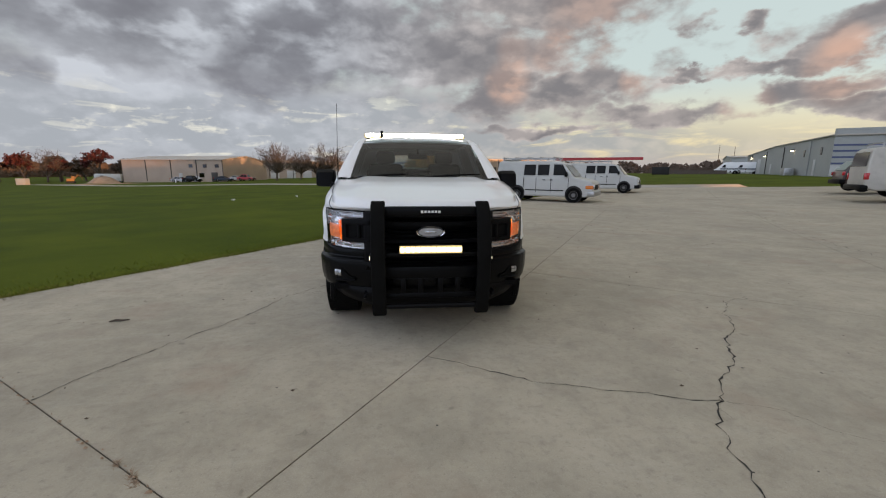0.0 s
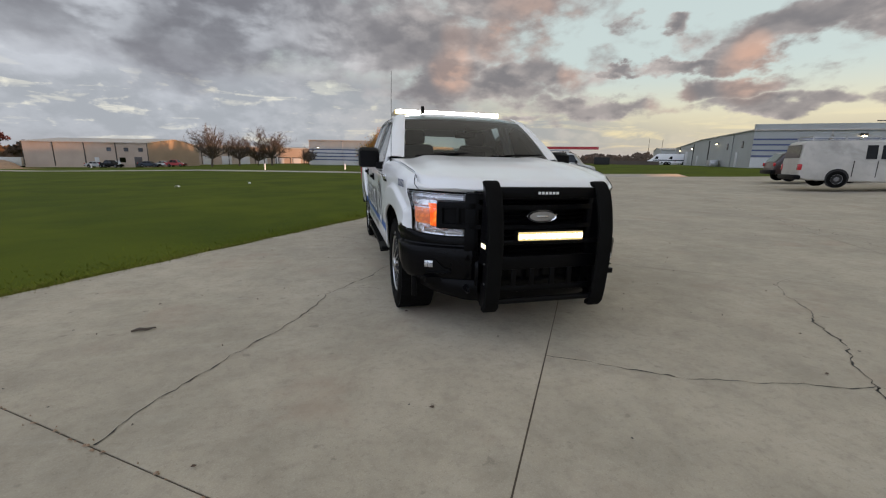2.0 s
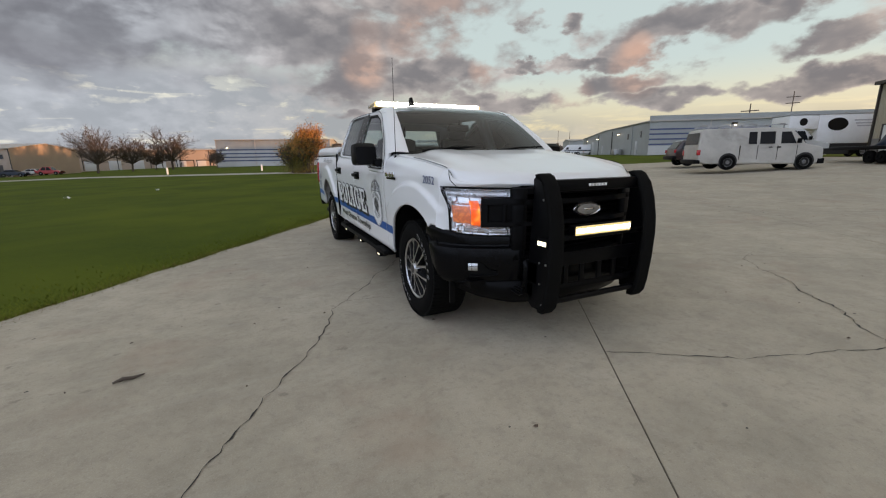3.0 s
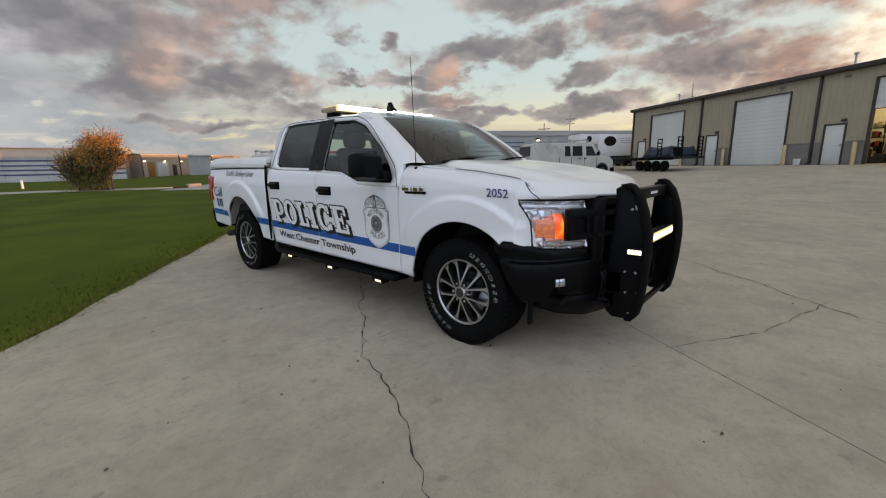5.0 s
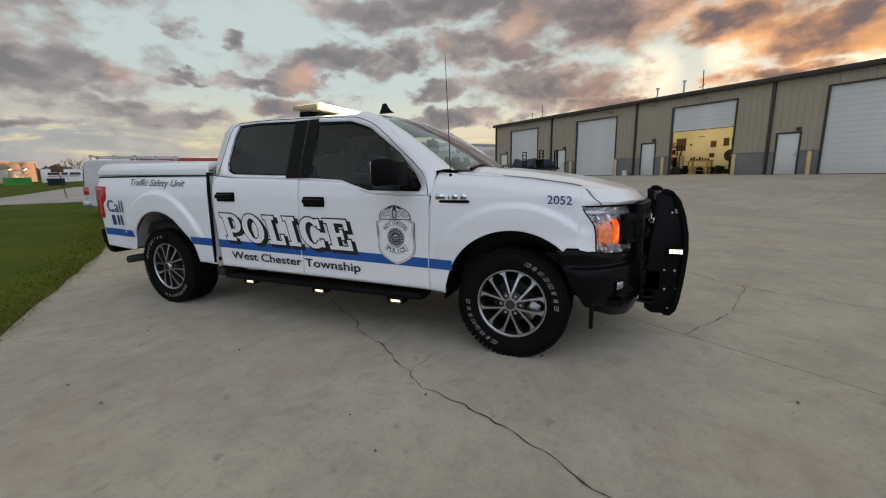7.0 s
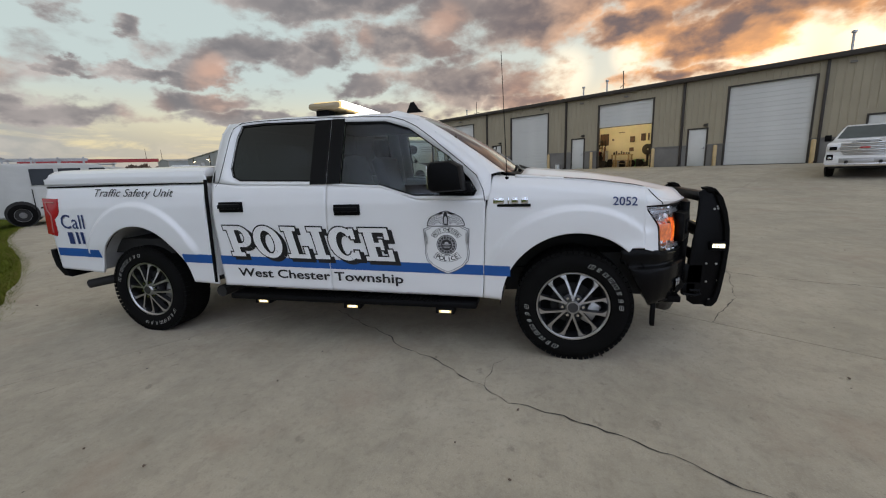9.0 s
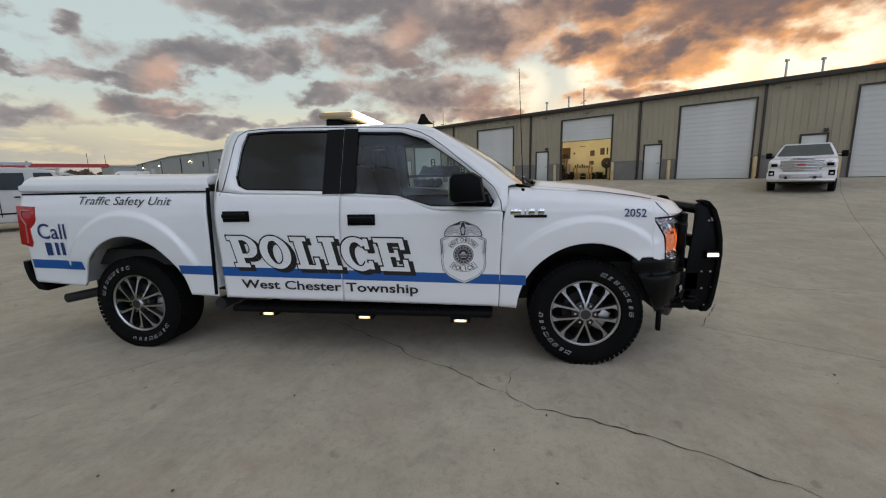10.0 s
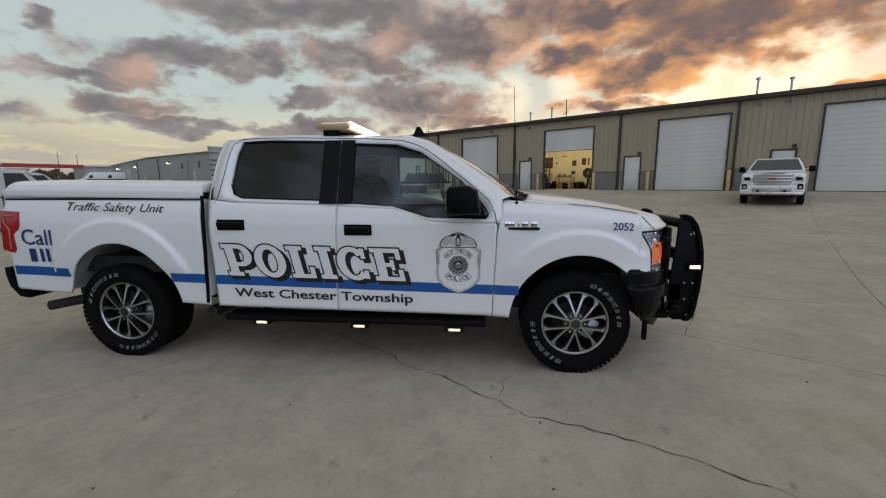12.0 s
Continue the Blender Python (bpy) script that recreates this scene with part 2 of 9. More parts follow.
def concrete_mat():
    """Old broom-swept concrete: broad damp shades, cloudy stains, swept streaks, grit and pits."""
    m = bpy.data.materials.new("concrete")
    m.use_nodes = True
    n, link, op, vop, mix, step, noise = nodes_of(m.node_tree)
    at = n("ShaderNodeTexCoord").outputs["Object"]
    broad = noise(at, 0.30, 5.0, 0.62, 0.15)
    cloudy = noise(at, 1.5, 9.0, 0.72, 0.1)
    turn = n("ShaderNodeMapping", Rotation=(0, 0, radians(36)), Scale=(6.0, 0.55, 1.0))
    link(at, turn.inputs["Vector"])
    swept = noise(turn.outputs[0], 1.0, 5.0, 0.6, 0.2)
    grain = noise(at, 120.0, 3.0, 0.75)
    grit = noise(at, 22.0, 4.0, 0.7)
    c = mix(step(broad, 0.30, 0.70), (0.372, 0.328, 0.253), (0.470, 0.414, 0.317))
    c = mix(op("MULTIPLY", step(cloudy, 0.45, 0.72), 0.34), c, (0.245, 0.217, 0.172))
    c = mix(op("MULTIPLY", op("SUBTRACT", 1.0, step(cloudy, 0.30, 0.48)), 0.45), c, (0.52, 0.47, 0.375))
    spots = noise(at, 7.0, 3.0, 0.5, 0.2)
    c = mix(op("MULTIPLY", step(spots, 0.68, 0.74), 0.5), c, (0.17, 0.15, 0.12))
    c = mix(op("MULTIPLY", step(swept, 0.50, 0.75), 0.12), c, (0.50, 0.46, 0.385))
    c = mix(op("MULTIPLY", step(grit, 0.50, 0.68), 0.30), c, (0.22, 0.197, 0.158))
    c = mix(op("MULTIPLY", step(grain, 0.46, 0.68), 0.30), c, (0.58, 0.535, 0.44))
    pit = noise(vop("ADD", at, (2.0, 4.0, 0.0)), 60.0, 2.0, 0.6)
    c = mix(op("MULTIPLY", step(pit, 0.63, 0.73), 0.38), c, (0.16, 0.145, 0.118))
    damp = noise(vop("ADD", at, (7.0, 3.0, 0.0)), 0.75, 7.0, 0.66, 0.2)
    c = mix(op("MULTIPLY", step(damp, 0.44, 0.68), 0.27), c, (0.218, 0.205, 0.160))
    mottle = noise(vop("ADD", at, (3.0, 5.0, 0.0)), 4.5, 8.0, 0.75, 0.15)
    c = mix(op("MULTIPLY", step(mottle, 0.46, 0.66), 0.34), c, (0.255, 0.222, 0.172))
    c = mix(op("MULTIPLY", op("SUBTRACT", 1.0, step(mottle, 0.32, 0.47)), 0.26), c, (0.56, 0.505, 0.40))
    scuff_at = n("ShaderNodeMapping", Rotation=(0, 0, radians(-24)), Scale=(0.5, 3.6, 1.0))
    link(at, scuff_at.inputs["Vector"])
    scuff = noise(scuff_at.outputs[0], 1.6, 7.0, 0.68, 0.9)
    c = mix(op("MULTIPLY", step(scuff, 0.54, 0.70), 0.16), c, (0.54, 0.50, 0.42))
    rust = noise(vop("ADD", at, (1.0, 9.0, 0.0)), 0.9, 6.0, 0.6, 0.3)
    c = mix(op("MULTIPLY", step(rust, 0.54, 0.70), 0.40), c, (0.36, 0.27, 0.20))
    info = n("ShaderNodeObjectInfo").outputs["Random"]
    c = mix(op("MULTIPLY", info, 0.12), c, (0.25, 0.225, 0.185))
    b = n("ShaderNodeBsdfPrincipled", Roughness=0.85)
    b.inputs["Specular IOR Level"].default_value = 0.3
    link(c, b.inputs["Base Color"])
    bp = n("ShaderNodeBump", Strength=0.35, Distance=0.004)
    link(op("ADD", grain, op("MULTIPLY", cloudy, 0.2)), bp.inputs["Height"])
    link(bp.outputs[0], b.inputs["Normal"])
    out = n("ShaderNodeOutputMaterial")
    link(b.outputs[0], out.inputs["Surface"])
    return m


CONCRETE = concrete_mat()
JOINT = mat("joint_dirt", (0.085, 0.070, 0.052), 0.95, var=0.4, scale=5, bump=0.4)
CRACK = mat("crack_dirt", (0.035, 0.032, 0.028), 0.95, var=0.3, scale=8, bump=0.4)
GRASS = mat("grass", (0.062, 0.086, 0.010), 0.95, var=0.34, scale=0.30, fine=14, bump=0.5, col2=(0.096, 0.113, 0.013), stain=0.3, spec=0.05)
BLADE = mat("grass_blade", (0.105, 0.135, 0.017), 0.8, var=0.25, scale=0.35, fine=8, bump=0, col2=(0.140, 0.155, 0.022), spec=0.05)
STRAW = mat("dry_grass_blade", (0.25, 0.19, 0.07), 0.85, var=0.3, scale=2.0, fine=20, bump=0, col2=(0.16, 0.15, 0.035), spec=0.05)
ROAD = mat("road_concrete", (0.36, 0.33, 0.29), 0.9, var=0.15, scale=0.3)
TAN = mat("tan_siding", (0.36, 0.315, 0.225), 0.5, var=0.06, scale=0.5, bump=0.05, pieces=0.10)
BLOCK = mat("grey_block", (0.20, 0.19, 0.175), 0.85, var=0.12, scale=1.2, bump=0.3)
DARK_TRIM = mat("dark_bronze_trim", (0.035, 0.028, 0.022), 0.5, var=0.15)
DOOR_WHITE = mat("white_door_paint", (0.66, 0.66, 0.63), 0.45, var=0.05, scale=0.8, bump=0.05, pieces=0.06)
POST_TAN = mat("post_paint", (0.55, 0.40, 0.20), 0.6, var=0.15, scale=3)
GREY_WALL = mat("grey_metal_wall", (0.33, 0.34, 0.33), 0.55, var=0.08, scale=0.3)
LIGHT_WALL = mat("pale_metal_wall", (0.50, 0.50, 0.50), 0.55, var=0.08, scale=0.3)
BLUE_BAND = mat("blue_band", (0.06, 0.075, 0.17), 0.5, var=0.1)
BEIGE_WALL = mat("beige_metal_wall", (0.38, 0.30, 0.24), 0.6, var=0.08, scale=0.2)
ROOF_METAL = mat("roof_metal", (0.42, 0.38, 0.34), 0.5, var=0.1, scale=0.2)
WARM_WALL = mat("warm_plaster", (0.80, 0.74, 0.56), 0.7, var=0.08, scale=0.6)
WHITE_PAINT = mat("white_car_paint", (0.80, 0.80, 0.80), 0.30, var=0.02, scale=0.6, bump=0, coat=0.6)
OLD_WHITE = mat("dull_white_van_paint", (0.46, 0.455, 0.43), 0.40, var=0.06, scale=0.9, fine=12, bump=0.02, stain=0.25)
DIRTY_WHITE = mat("road_dirty_white_paint", (0.43, 0.405, 0.36), 0.55, var=0.12, scale=1.1, fine=9, bump=0.03, stain=0.7)
BLACK_PLASTIC = mat("black_plastic", (0.0035, 0.0035, 0.004), 0.5, var=0.2, scale=4, fine=150, bump=0.08, spec=0.09)
BLACK_GLOSS = mat("black_gloss", (0.003, 0.003, 0.0035), 0.25, var=0.1, bump=0, spec=0.12)
BLACK_STEEL = mat("black_powder_coat", (0.003, 0.003, 0.0035), 0.35, var=0.15, scale=5, fine=220, bump=0.06, spec=0.10)
RUBBER = mat("tyre_rubber", (0.0055, 0.0054, 0.0052), 0.8, var=0.25, scale=6, fine=90, bump=0.2, spec=0.06)
ALLOY = mat("machined_alloy", (0.50, 0.50, 0.51), 0.30, 1.0, var=0.05, bump=0)
ALLOY_DARK = mat("dark_alloy", (0.07, 0.07, 0.075), 0.4, 0.8, var=0.1, bump=0)
CHROME = mat("chrome", (0.75, 0.75, 0.76), 0.10, 1.0, var=0.03, bump=0)
LAMP_CHROME = mat("lamp_chrome", (0.72, 0.72, 0.73), 0.28, 0.7, var=0.05, bump=0)
STEEL = mat("grey_steel", (0.40, 0.40, 0.40), 0.4, 0.9, var=0.15, scale=5)
LINER_GREY = mat("grey_arch_liner", (0.30, 0.30, 0.30), 0.7, var=0.2, scale=4, stain=0.5)
DARK_METAL = mat("dark_undercarriage", (0.02, 0.019, 0.018), 0.75, 0.3, var=0.3, scale=5)
BLUE_VINYL = mat("blue_vinyl", (0.010, 0.085, 0.31), 0.4, var=0.05, bump=0)
NAVY_VINYL = mat("navy_vinyl", (0.018, 0.036, 0.135), 0.4, var=0.05, bump=0)
BLACK_VINYL = mat("black_vinyl", (0.012, 0.012, 0.014), 0.4, var=0.1, bump=0)
WHITE_VINYL = mat("white_vinyl", (0.78, 0.78, 0.77), 0.4, var=0.03, bump=0)
SHIELD_LINE = mat("dark_grey_vinyl", (0.10, 0.10, 0.11), 0.4, var=0.1, bump=0)
SHIELD_GREY = mat("silver_vinyl", (0.70, 0.70, 0.71), 0.4, var=0.08, scale=12, bump=0)
GREY_VINYL = mat("grey_vinyl", (0.48, 0.48, 0.50), 0.4, var=0.05, bump=0)
GLASS_FRONT = pane_mat("lightly_tinted_glass", (0.70, 0.78, 0.75), least=0.0)
GLASS_SHIELD = pane_mat("windscreen_glass", (0.66, 0.73, 0.72), least=0.0)
GLASS_DARK = pane_mat("privacy_glass", (0.02, 0.02, 0.022), least=0.0)
GLASS_LAMP = pane_mat("lamp_lens", (0.95, 0.96, 0.97), least=0.0)
REFLECTOR = mat("lamp_reflector", (0.86, 0.87, 0.88), 0.16, 0.72, var=0.15, scale=18, bump=0.2)
SEAT = mat("grey_seat_cloth", (0.07, 0.07, 0.075), 0.9, var=0.15, scale=10)
RED_INLAY = mat("pale_red_lens", (0.46, 0.13, 0.12), 0.25, var=0.1, coat=0.5, bump=0)
RED_LENS = mat("red_lens", (0.40, 0.012, 0.018), 0.18, var=0.1, coat=0.6, bump=0)


def amber_mat(name, least, most, base=(0.6, 0.12, 0.01), grid=16.0):
    """A lit amber lamp: ribbed orange plastic, brightest at its bulb."""
    m = bpy.data.materials.new(name)
    m.use_nodes = True
    n, link, op, vop, mix, step, noise = nodes_of(m.node_tree)
    at = n("ShaderNodeTexCoord").outputs["Object"]
    hot = noise(at, grid, 2.0, 0.5)
    b = n("ShaderNodeBsdfPrincipled", Roughness=0.2)
    b.inputs["Base Color"].default_value = (*base, 1)
    link(mix(step(hot, 0.4, 0.66), (0.85, 0.10, 0.008), (1.0, 0.34, 0.04)), b.inputs["Emission Color"])
    link(op("ADD", least, op("MULTIPLY", step(hot, 0.40, 0.70), most)), b.inputs["Emission Strength"])
    out = n("ShaderNodeOutputMaterial")
    link(b.outputs[0], out.inputs["Surface"])
    return m


AMBER_LENS = amber_mat("amber_lamp", 0.75, 1.5, (0.6, 0.12, 0.01), 9.0)
AMBER_DIM = amber_mat("amber_marker", 0.12, 0.30, (0.80, 0.34, 0.20), 45.0)
WHITE_WORN = mat("worn_white_rubber", (0.42, 0.41, 0.39), 0.8, var=0.3, scale=20, bump=0)
AMBER_DULL = mat("amber_lens", (0.62, 0.16, 0.02), 0.2, var=0.1, coat=0.5, bump=0)
LED_WHITE = lamp_mat("white_led", (1.0, 0.93, 0.74), 22.0)
# lens glow also carries the yellow halo round the lit cells
LED_HALO_LENS = lamp_mat("warm_led_halo_lens", (1.0, 0.76, 0.34), 1.05)
LED_WARM = lamp_mat("warm_led", (1.0, 0.90, 0.62), 2.6)
LAMP_WARM = lamp_mat("wall_lamp_glow", (1.0, 0.80, 0.5), 14.0)
RED_PAINT = mat("red_fibreglass", (0.34, 0.03, 0.035), 0.45, var=0.1)
BARK = mat("bark", (0.085, 0.066, 0.052), 0.9, var=0.25, scale=6)
LEAF_RED = mat("red_autumn_leaves", (0.070, 0.012, 0.010), 0.8, var=0.35, scale=1.5, fine=6, bump=0, col2=(0.10, 0.020, 0.014))
LEAF_ORANGE = mat("orange_autumn_leaves", (0.50, 0.20, 0.04), 0.8, var=0.35, scale=1.2, fine=6, bump=0, col2=(0.52, 0.27, 0.06))
LEAF_OLIVE = mat("olive_leaves", (0.17, 0.155, 0.035), 0.8, var=0.35, scale=1.2, fine=6, bump=0, col2=(0.16, 0.12, 0.03))
LEAF_BROWN = mat("brown_far_woods", (0.085, 0.058, 0.042), 0.9, var=0.4, scale=0.4, fine=3, bump=0)
GREEN_BIN = mat("green_paint", (0.05, 0.30, 0.05), 0.5, var=0.1)
BLUE_PAINT = mat("dark_blue_paint", (0.010, 0.018, 0.036), 0.5, var=0.15)
YELLOW_PAINT = mat("yellow_machine_paint", (0.26, 0.13, 0.035), 0.5, var=0.15)
DIRT = mat("dirt", (0.30, 0.21, 0.14), 0.95, var=0.25, scale=0.8)
WOOD = mat("bench_wood", (0.42, 0.30, 0.16), 0.6, var=0.2, scale=3)


# ---------- mesh helpers ----------
def part(name, bm, material, parent=None, label="", sharp=35):
    """Links a bmesh as one mesh object, under a thing or a part."""
    me = bpy.data.meshes.new(name)
    bm.to_mesh(me)
    bm.free()
    me.materials.append(material)
    me.shade_smooth()
    me.set_sharp_from_angle(angle=radians(sharp))
    ob = new(name, me)
    if parent:
        ob.parent = parent
    if label:
        tagged(ob, label)
    return ob


def thing(name, m, label, category, group="", kind=""):
    ob = new(name)
    ob.empty_display_size = 0.2
    ob.matrix_world = m
    return tagged(ob, label, category, group, kind)


def box(bm, a, b, bevel=0.0):
    vs = [bm.verts.new((x, y, z)) for x in (a[0], b[0]) for y in (a[1], b[1]) for z in (a[2], b[2])]
    fs = [bm.faces.new([vs[i] for i in q]) for q in ((0, 1, 3, 2), (4, 6, 7, 5), (0, 4, 5, 1), (2, 3, 7, 6), (0, 2, 6, 4), (1, 5, 7, 3))]
    bmesh.ops.recalc_face_normals(bm, faces=fs)
    if bevel:
        es = list({e for f in fs for e in f.edges})
        bmesh.ops.bevel(bm, geom=es, offset=bevel, segments=2, affect="EDGES", profile=0.5)


def boxes(*list_of, bevel=0.0):
    bm = bmesh.new()
    for a, b in list_of:
        box(bm, a, b, bevel)
    return bm


def prism(bm, pts, axis, a, b, bevel=0.0):
    """An outline in two of the axes, drawn out along the third from a to b."""
    def at(p, k):
        return {"x": (k, p[0], p[1]), "y": (p[0], k, p[1]), "z": (p[0], p[1], k)}[axis]
    lo, hi = [bm.verts.new(at(p, a)) for p in pts], [bm.verts.new(at(p, b)) for p in pts]
    n = len(pts)
    fs = [bm.faces.new(lo), bm.faces.new(hi[::-1])] + [bm.faces.new((lo[i], lo[(i + 1) % n], hi[(i + 1) % n], hi[i])) for i in range(n)]
    bmesh.ops.recalc_face_normals(bm, faces=fs)
    if bevel:
        bmesh.ops.bevel(bm, geom=list({e for f in fs[:2] for e in f.edges}), offset=bevel, segments=2, affect="EDGES", profile=0.5)


def tube(bm, pts, r, n=10, cap=True):
    """A round bar along a line of points; r is one radius or one for each point."""
    rings = []
    pts = [Vector(p) for p in pts]
    for i, p in enumerate(pts):
        d = (pts[min(i + 1, len(pts) - 1)] - pts[max(i - 1, 0)]).normalized()
        s = d.cross(Vector((0, 0, 1)) if abs(d.z) < 0.9 else Vector((1, 0, 0))).normalized()
        t = d.cross(s)
        k = r[i] if isinstance(r, (list, tuple)) else r
        rings.append([bm.verts.new(p + (s * math.cos(2 * math.pi * j / n) + t * math.sin(2 * math.pi * j / n)) * k) for j in range(n)])
    fs = []
    for a, b in zip(rings, rings[1:]):
        for j in range(n):
            fs.append(bm.faces.new((a[j], a[(j + 1) % n], b[(j + 1) % n], b[j])))
    if cap:
        fs += [bm.faces.new(rings[0][::-1]), bm.faces.new(rings[-1])]
    bmesh.ops.recalc_face_normals(bm, faces=fs)


def lathe(bm, prof, n=48, axis="x"):
    """A profile of (along, radius) turned round an axis through the origin."""
    rings = []
    for a, r in prof:
        ring = []
        for j in range(n):
            c, s = math.cos(2 * math.pi * j / n) * r, math.sin(2 * math.pi * j / n) * r
            ring.append(bm.verts.new({"x": (a, c, s), "y": (c, a, s), "z": (c, s, a)}[axis]))
        rings.append(ring)
    fs = []
    for a, b in zip(rings, rings[1:]):
        for j in range(n):
            fs.append(bm.faces.new((a[j], a[(j + 1) % n], b[(j + 1) % n], b[j])))
    bmesh.ops.recalc_face_normals(bm, faces=fs)


def sheet(bm, fn, us, vs):
    """A surface over two lists of steps."""
    g = [[bm.verts.new(fn(u, v)) for v in vs] for u in us]
    for i in range(len(us) - 1):
        for j in range(len(vs) - 1):
            bm.faces.new((g[i][j], g[i + 1][j], g[i + 1][j + 1], g[i][j + 1]))
    return g


def steps(a, b, n):
    return [a + (b - a) * i / n for i in range(n + 1)]


def solid(ob, thick, offset=-1.0):
    m = ob.modifiers.new("thickness", "SOLIDIFY")
    m.thickness, m.offset = thick, offset
    return ob


def facing(ob, centre):
    """Turns the faces of an open sheet away from a place."""
    c = Vector(centre)
    if sum((p.center - c).dot(p.normal) * p.area for p in ob.data.polygons) < 0:
        ob.data.flip_normals()
    return ob


def smooth01(k):
    k = min(max(k, 0.0), 1.0)
    return k * k * (3 - 2 * k)


def lerp_table(x, table):
    if x <= table[0][0]:
        return table[0][1]
    for (a, va), (b, vb) in zip(table, table[1:]):
        if x <= b:
            return va + (vb - va) * (x - a) / (b - a)
    return table[-1][1]


def words(text, size, italic=0.0, bold=0.0, space=1.0, wide=1.0):
    """The outline of a line of writing as flat triangles: points (along, up) and faces; it begins at 0."""
    c = bpy.data.curves.new("writing", "FONT")
    c.body, c.size, c.shear, c.offset, c.space_character = text, size, italic, bold, space
    c.resolution_u = 3
    ob = new("writing", c)
    bpy.context.view_layer.update()
    me = bpy.data.meshes.new_from_object(ob.evaluated_get(bpy.context.evaluated_depsgraph_get()))
    pts, faces = [(v.co.x * wide, v.co.y) for v in me.vertices], [tuple(f.vertices) for f in me.polygons]
    bpy.data.objects.remove(ob)
    bpy.data.meshes.remove(me)
    bpy.data.curves.remove(c)
    return pts, faces


# ---------- the lie of the land ----------
WALL_O = Vector((28.3, -2.6, 0))
WALL_U, WALL_N = Vector((-0.581, -0.814, 0)), Vector((-0.814, 0.581, 0))
FLOOR_A = 0.95


def land(x, y):
    """Height of the ground: a level pad round the truck, a gentle rise to the workshop, a fall to the field."""
    k = smooth01((math.hypot(x + 0.5, y) - 4) / 14)
    z = k * lerp_table(x, [(-130, -3.0), (-50, -1.5), (-20, -0.40), (0, -0.03), (10, -0.02), (16, 0.10), (25, 0.40), (50, 1.33), (90, 1.75), (200, 2.6)])
    p = Vector((x, y, 0)) - WALL_O
    near, along = p.dot(WALL_N), p.dot(WALL_U)
    w = smooth01(1 - near / 14) * smooth01((along + 34) / 12)
    return z + (FLOOR_A - z) * w

# slabs lie square to the workshop: A runs along it, B towards it
DIR_A, DIR_B = Vector((0.581, 0.814, 0)), Vector((0.814, -0.581, 0))


def ab(a, b, lift=0.0):
    p = DIR_A * a + DIR_B * b
    return Vector((p.x, p.y, land(p.x, p.y) + lift))


# ---------- ground ----------
def build_ground():
    bm = bmesh.new()
    radii = [0.01, 3, 5, 7, 9, 11, 13, 15, 18, 21, 24, 28, 32, 37, 43, 50, 60, 75, 95, 125, 170, 240, 350, 550, 900, 1600, 3000]
    rings = []
    for r in radii:
        ring = []
        for k in range(96):
            x, y = r * math.cos(2 * math.pi * k / 96), r * math.sin(2 * math.pi * k / 96)
            far = min(1.0, 160.0 / max(r, 1.0))
            ring.append(bm.verts.new((x, y, land(x * far, y * far) - 0.05)))
        rings.append(ring)
    for p, q in zip(rings, rings[1:]):
        for k in range(96):
            bm.faces.new((p[k], q[k], q[(k + 1) % 96], p[(k + 1) % 96]))
    bm.faces.new(rings[0])
    ob = part("ground", bm, GRASS)
    return tagged(ob, "mown green lawn reaching to the far trees", "lawn", kind="structure")


ground = build_ground()


def strip(name, material, corners, label, lift, kind="structure", cat="road"):
    """A flat paved strip over the land, from (a, b) corner to corner, in small steps."""
    (a0, b0), (a1, b1) = corners
    na, nb = max(1, int(abs(a1 - a0) / 3)), max(1, int(abs(b1 - b0) / 3))
    bm = bmesh.new()
    sheet(bm, lambda a, b: ab(a, b, lift), steps(a0, a1, na), steps(b0, b1, nb))
    ob = solid(part(name, bm, material), 0.08)
    bmesh_fix(ob)
    return tagged(ob, label, cat, kind=kind)


def bmesh_fix(ob):
    """Turns a sheet's faces upward."""
    if ob.data.polygons and ob.data.polygons[0].normal.z < 0:
        ob.data.flip_normals()


strip("road", ROAD, ((34.6, -15.5), (37.6, -150.0)), "pale concrete drive along the lawn", 0.0)
strip("road", ROAD, ((31.2, -3.0), (66.0, -15.5)), "wide pale concrete drive behind the vans", 0.0)
strip("road", ROAD, ((34.0, -3.0), (41.5, 7.5)), "pale concrete drive beside the yard", -0.01)


# ---------- the workshop with roll-up doors ----------
SHOP = pose(WALL_O.x, WALL_O.y, FLOOR_A, 0, 0, math.degrees(math.atan2(WALL_U.y, WALL_U.x)))
S0, S1, EAVE, DEEP = -16.65, 44.0, 4.95, 22.0
ROLLS = [-14.35, -6.3, 1.5, 9.15, 16.65, 24.3, 31.9]
DOORS = [-15.85, -8.4, -0.55, 7.25, 14.75, 22.4, 30.0]
ROLL_W, ROLL_H, DOOR_W, DOOR_H, SILL = 3.65, 4.25, 1.0, 2.15, 1.22

shop = thing("workshop", SHOP, "long tan metal workshop building with white roll-up doors", "building", kind="structure")


